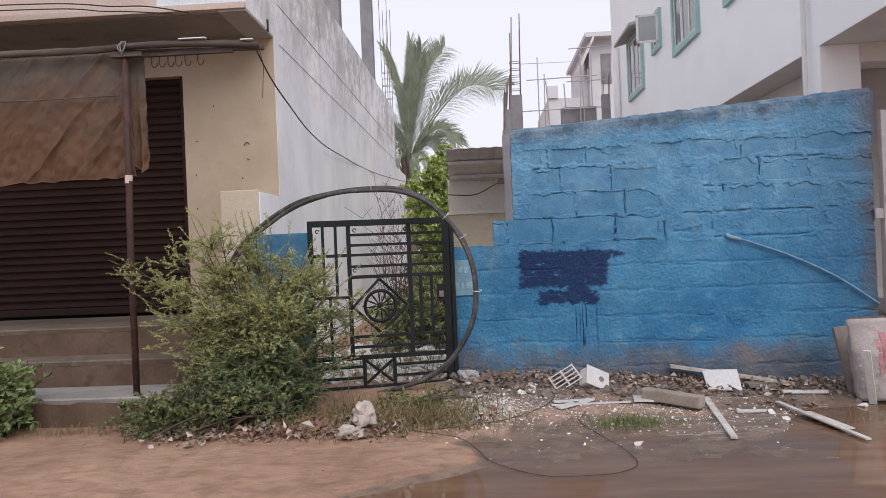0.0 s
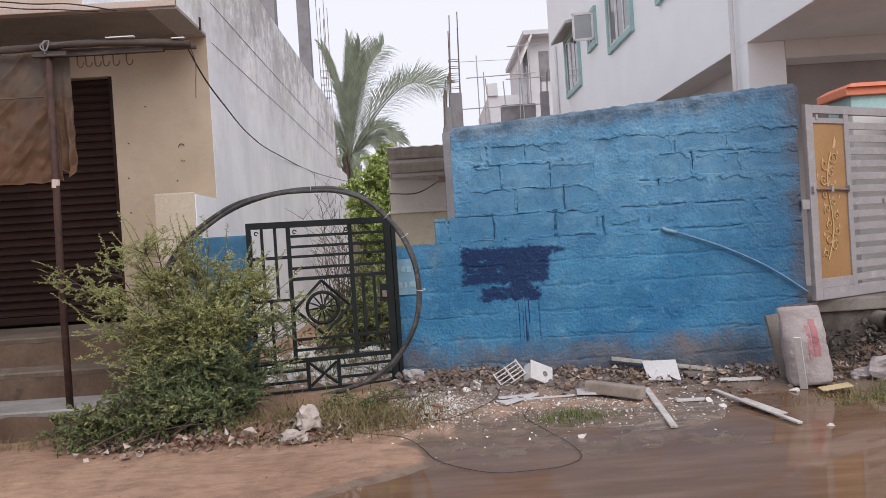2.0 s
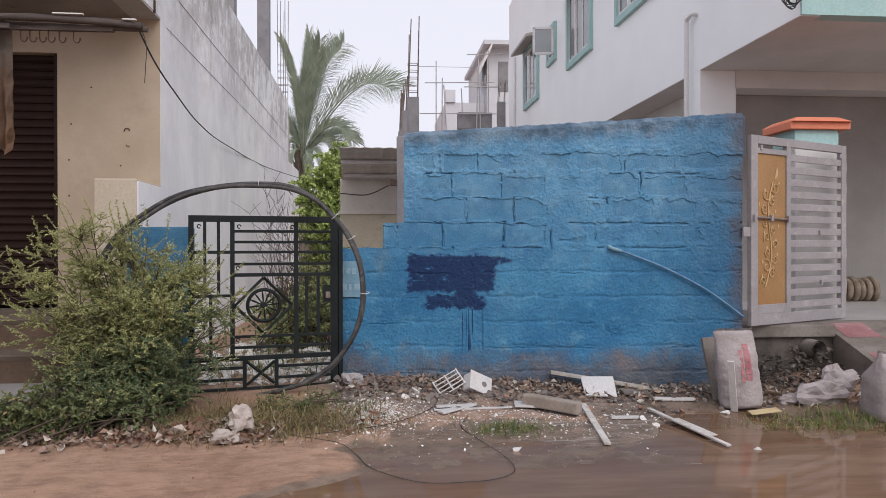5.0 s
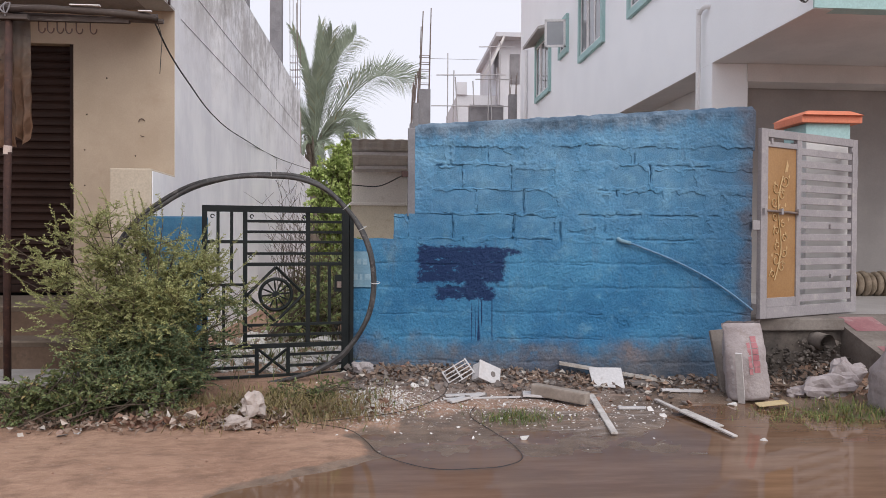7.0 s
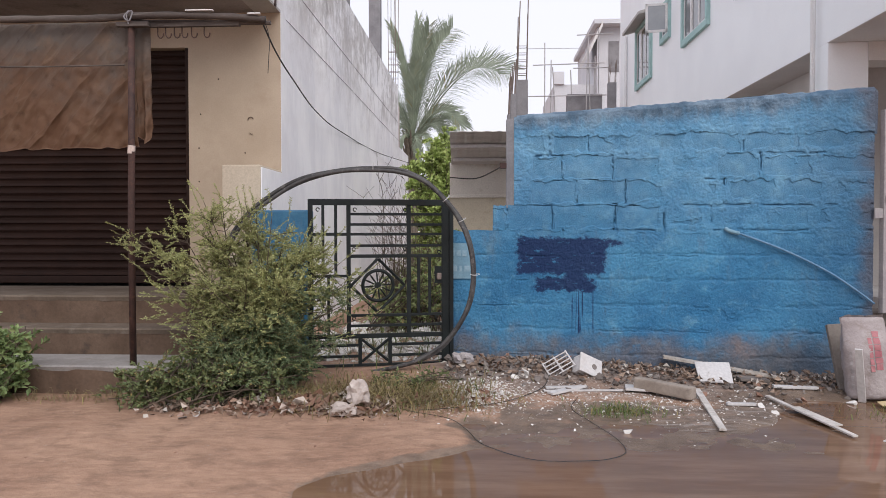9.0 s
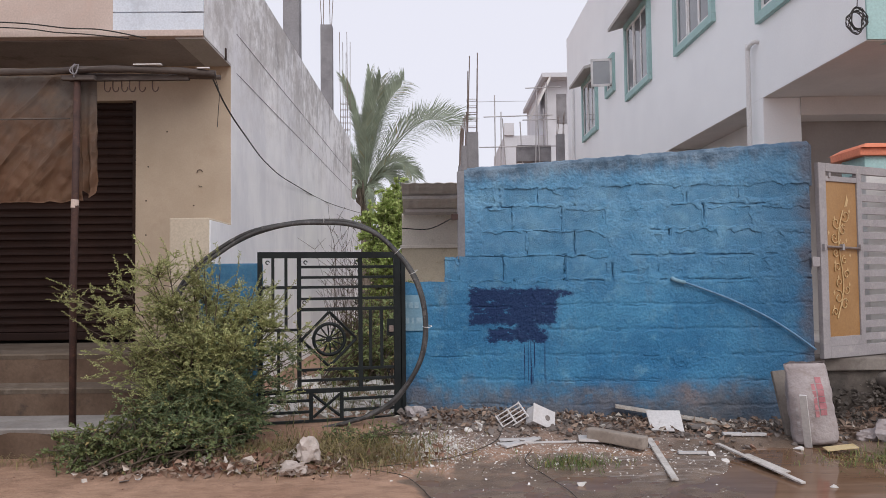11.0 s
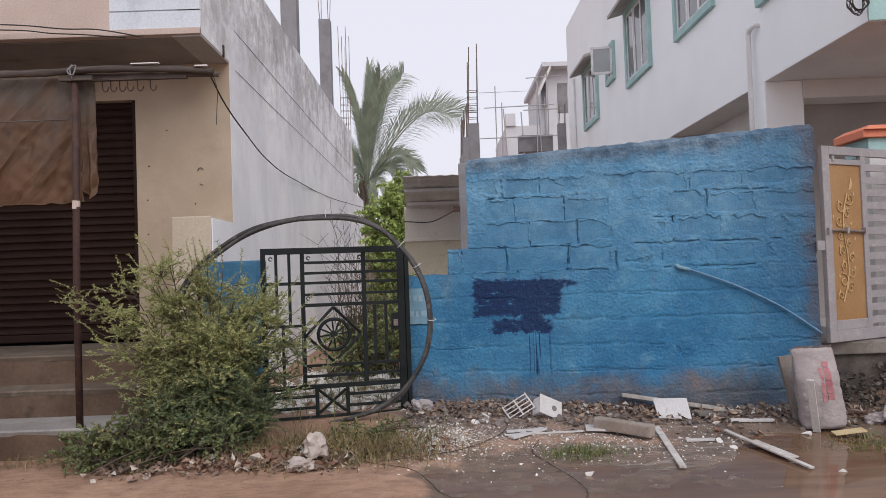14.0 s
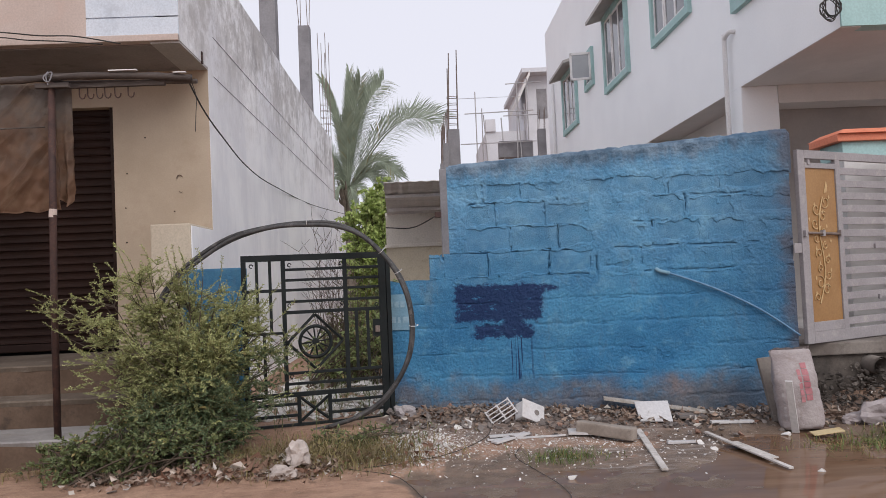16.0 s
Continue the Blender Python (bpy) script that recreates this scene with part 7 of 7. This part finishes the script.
s1, bar1 = build_sack("cement_sack", (2.79, 5.54, 0.02), 0.31, 0.19, 0.58, "dusty white cement sack with red print standing by the wall", 3.0, (-4, -3), -14, -0.02)
for k in range(6):
    bar1(0.26, 0.52, 0.36 + 0.08 * k, 0.432 + 0.08 * k, M_SACKRED)
for k in range(5):
    bar1(0.04, 0.20, 0.34 + 0.085 * k, 0.415 + 0.085 * k, M_SACKRED)
for k in range(5):
    bar1(-0.78, -0.66, 0.12 + 0.1 * k, 0.19 + 0.1 * k, M_SACKGREY)
s2, bar2 = build_sack("sand_sack", (3.73, 5.12, 0.0), 0.44, 0.34, 0.48, "full brown-stained sack with red print on the verge", 8.0, (3, 2), 8, 0.02)
for k in range(4):
    bar2(-0.1, 0.12, 0.2 + 0.16 * k, 0.32 + 0.16 * k, M_SACKRED)
for k in range(3):
    bar2(-0.75, -0.6, 0.3 + 0.16 * k, 0.42 + 0.16 * k, M_SACKGREEN)


def crumple(name, at, size, mat, label, category, seed, sub=3):
    bm = bmesh.new()
    bmesh.ops.create_icosphere(bm, subdivisions=sub, radius=1.0)
    for v in bm.verts:
        n = v.co.normalized()
        k = 1 + 0.55 * noise.noise(n * 1.7 + Vector((seed, 0, 0))) + 0.35 * abs(noise.noise(n * 4 + Vector((0, seed, 0)))) - 0.4 * abs(noise.noise(n * 6 + Vector((0, 0, seed))))
        v.co = Vector(at) + Vector((n.x * size[0] * k, n.y * size[1] * k, max(-0.6, n.z) * size[2] * k))
    return tagged(part(name, bm, mat), label, category)


crumple("plastic_bag", (-0.86, 4.94, 0.14), (0.085, 0.06, 0.085), M_FILM, "crumpled pale plastic bag on the verge", "plastic bag", 3)
crumple("plastic_sheet", (-0.93, 4.84, 0.055), (0.095, 0.05, 0.05), M_FILM, "crumpled buff plastic sheet on the verge", "plastic sheet", 9)
crumple("empty_sack", (3.42, 5.5, 0.10), (0.2, 0.1, 0.11), M_SACK, "crumpled empty white sack lying in the grass", "sack", 14)
crumple("empty_sack", (3.62, 5.62, 0.16), (0.14, 0.09, 0.15), M_SACK, "crumpled empty white sack with green print", "sack", 19)
crumple("plastic_bag", (-0.18, 6.0, 0.2), (0.08, 0.05, 0.06), M_SACKGREY, "grey crumpled plastic bag at the gate foot", "plastic bag", 25)
crumple("plastic_bag", (3.2, 5.55, 0.06), (0.08, 0.06, 0.05), M_SACK, "small crumpled white bag in the grass", "plastic bag", 33)

bm = bmesh.new()
for i in range(9):
    r = 0.11 + 0.012 * (i % 3)
    tube([(5.5 + 0.085 * i, 8.9 + r * math.cos(t), 0.70 + r * math.sin(t)) for t in np.linspace(0, 6.28, 17)], 0.04, 7, bm, caps=False)
tagged(part("rope_bundle", bm, M_ROPE, smooth=True), "bundle of brown coir rope lying on the porch", "rope")
for x, y, r in ((-0.9, 7.3, 0.22), (-0.6, 7.9, 0.2), (-0.75, 6.9, 0.16)):
    bm = lump(rng0, r, 0.3, 2)
    for v in bm.verts:
        v.co += Vector((x, y, ground_z(x, y) + 0.04))
    tagged(part("paving_stone", bm, M_CHIP), "flat pale stone slab lying in the lane", "stone", "lane stones")


def litter(name, n, place, size, label, seed):
    """Curled dry leaves and scraps lying about."""
    rng, nr = random.Random(seed), np.random.default_rng(seed)
    at, way = [], []
    for _ in range(n):
        x, y = place(rng)
        at.append((x, y, max(0.0, ground_z(x, y)) + rng.uniform(0.005, 0.05)))
        way.append((rng.gauss(0, 1), rng.gauss(0, 1), rng.gauss(0.1, 0.35)))
    me = leaf_cloud(name, np.array(at), np.array(way), size, size * 0.33, nr, 0.7)
    tagged(mesh_part(name, me, M_LITTER), label, "litter", kind="stuff")


M_LITTER = leafy("dead_brown_leaf", (0.15, 0.10, 0.075), (0.34, 0.25, 0.19), dry=(0.5, 0.45, 0.4), dryness=0.12)
litter("dead_leaves", 900, lambda r: (r.uniform(-0.3, 3.3), 6.1 - abs(r.gauss(0, 0.22))), 0.055, "curled dead leaves caught in the rubble", 1)
litter("leaf_litter", 800, lambda r: (r.uniform(-2.3, -0.6), r.gauss(5.05, 0.13)), 0.06, "dead leaves and scraps along the verge", 2)
litter("scraps", 260, lambda r: (r.uniform(3.05, 3.9), r.gauss(5.7, 0.18)), 0.06, "dead leaves and scraps by the sacks", 3)
M_BARKSCRAP = leafy("reddish_bark_scrap", (0.17, 0.085, 0.055), (0.36, 0.23, 0.165), dry=(0.5, 0.42, 0.36), dryness=0.15)
for k, (n, x0, x1, y, dy, size) in enumerate(((80, -1.35, -0.75, 5.0, 0.06, 0.095), (40, -2.0, -1.3, 4.93, 0.06, 0.075), (50, -0.7, 0.1, 5.15, 0.12, 0.06))):
    rr, nr = random.Random(50 + k), np.random.default_rng(50 + k)
    at = [(x, q, max(0.0, ground_z(x, q)) + rr.uniform(0.005, 0.06)) for x, q in ((rr.uniform(x0, x1), rr.gauss(y, dy)) for _ in range(n))]
    way = [(rr.gauss(0, 1), rr.gauss(0, 0.6), rr.gauss(0.15, 0.3)) for _ in range(n)]
    tagged(mesh_part("bark_scraps", leaf_cloud("bark_scraps", np.array(at), np.array(way), size, size * 0.3, nr, 0.8), M_BARKSCRAP), "curled reddish brown husks and scraps on the verge", "litter", kind="stuff")
rubble("mud_specks", 420, lambda r: (r.uniform(0.0, 3.4), r.uniform(3.4, 5.3), 0.0), 0.006, M_CHIP, 12, "pale specks floating and lying in the mud", 0.4)
rubble("mud_bits", 160, lambda r: (r.gauss(1.7, 0.5), r.gauss(5.2, 0.22), 0.0), 0.017, M_CHIP, 13, "broken white bits trodden into the mud", 0.35)


# ---- the single blocks of the blue wall ----
build_blocks(blue_wall)
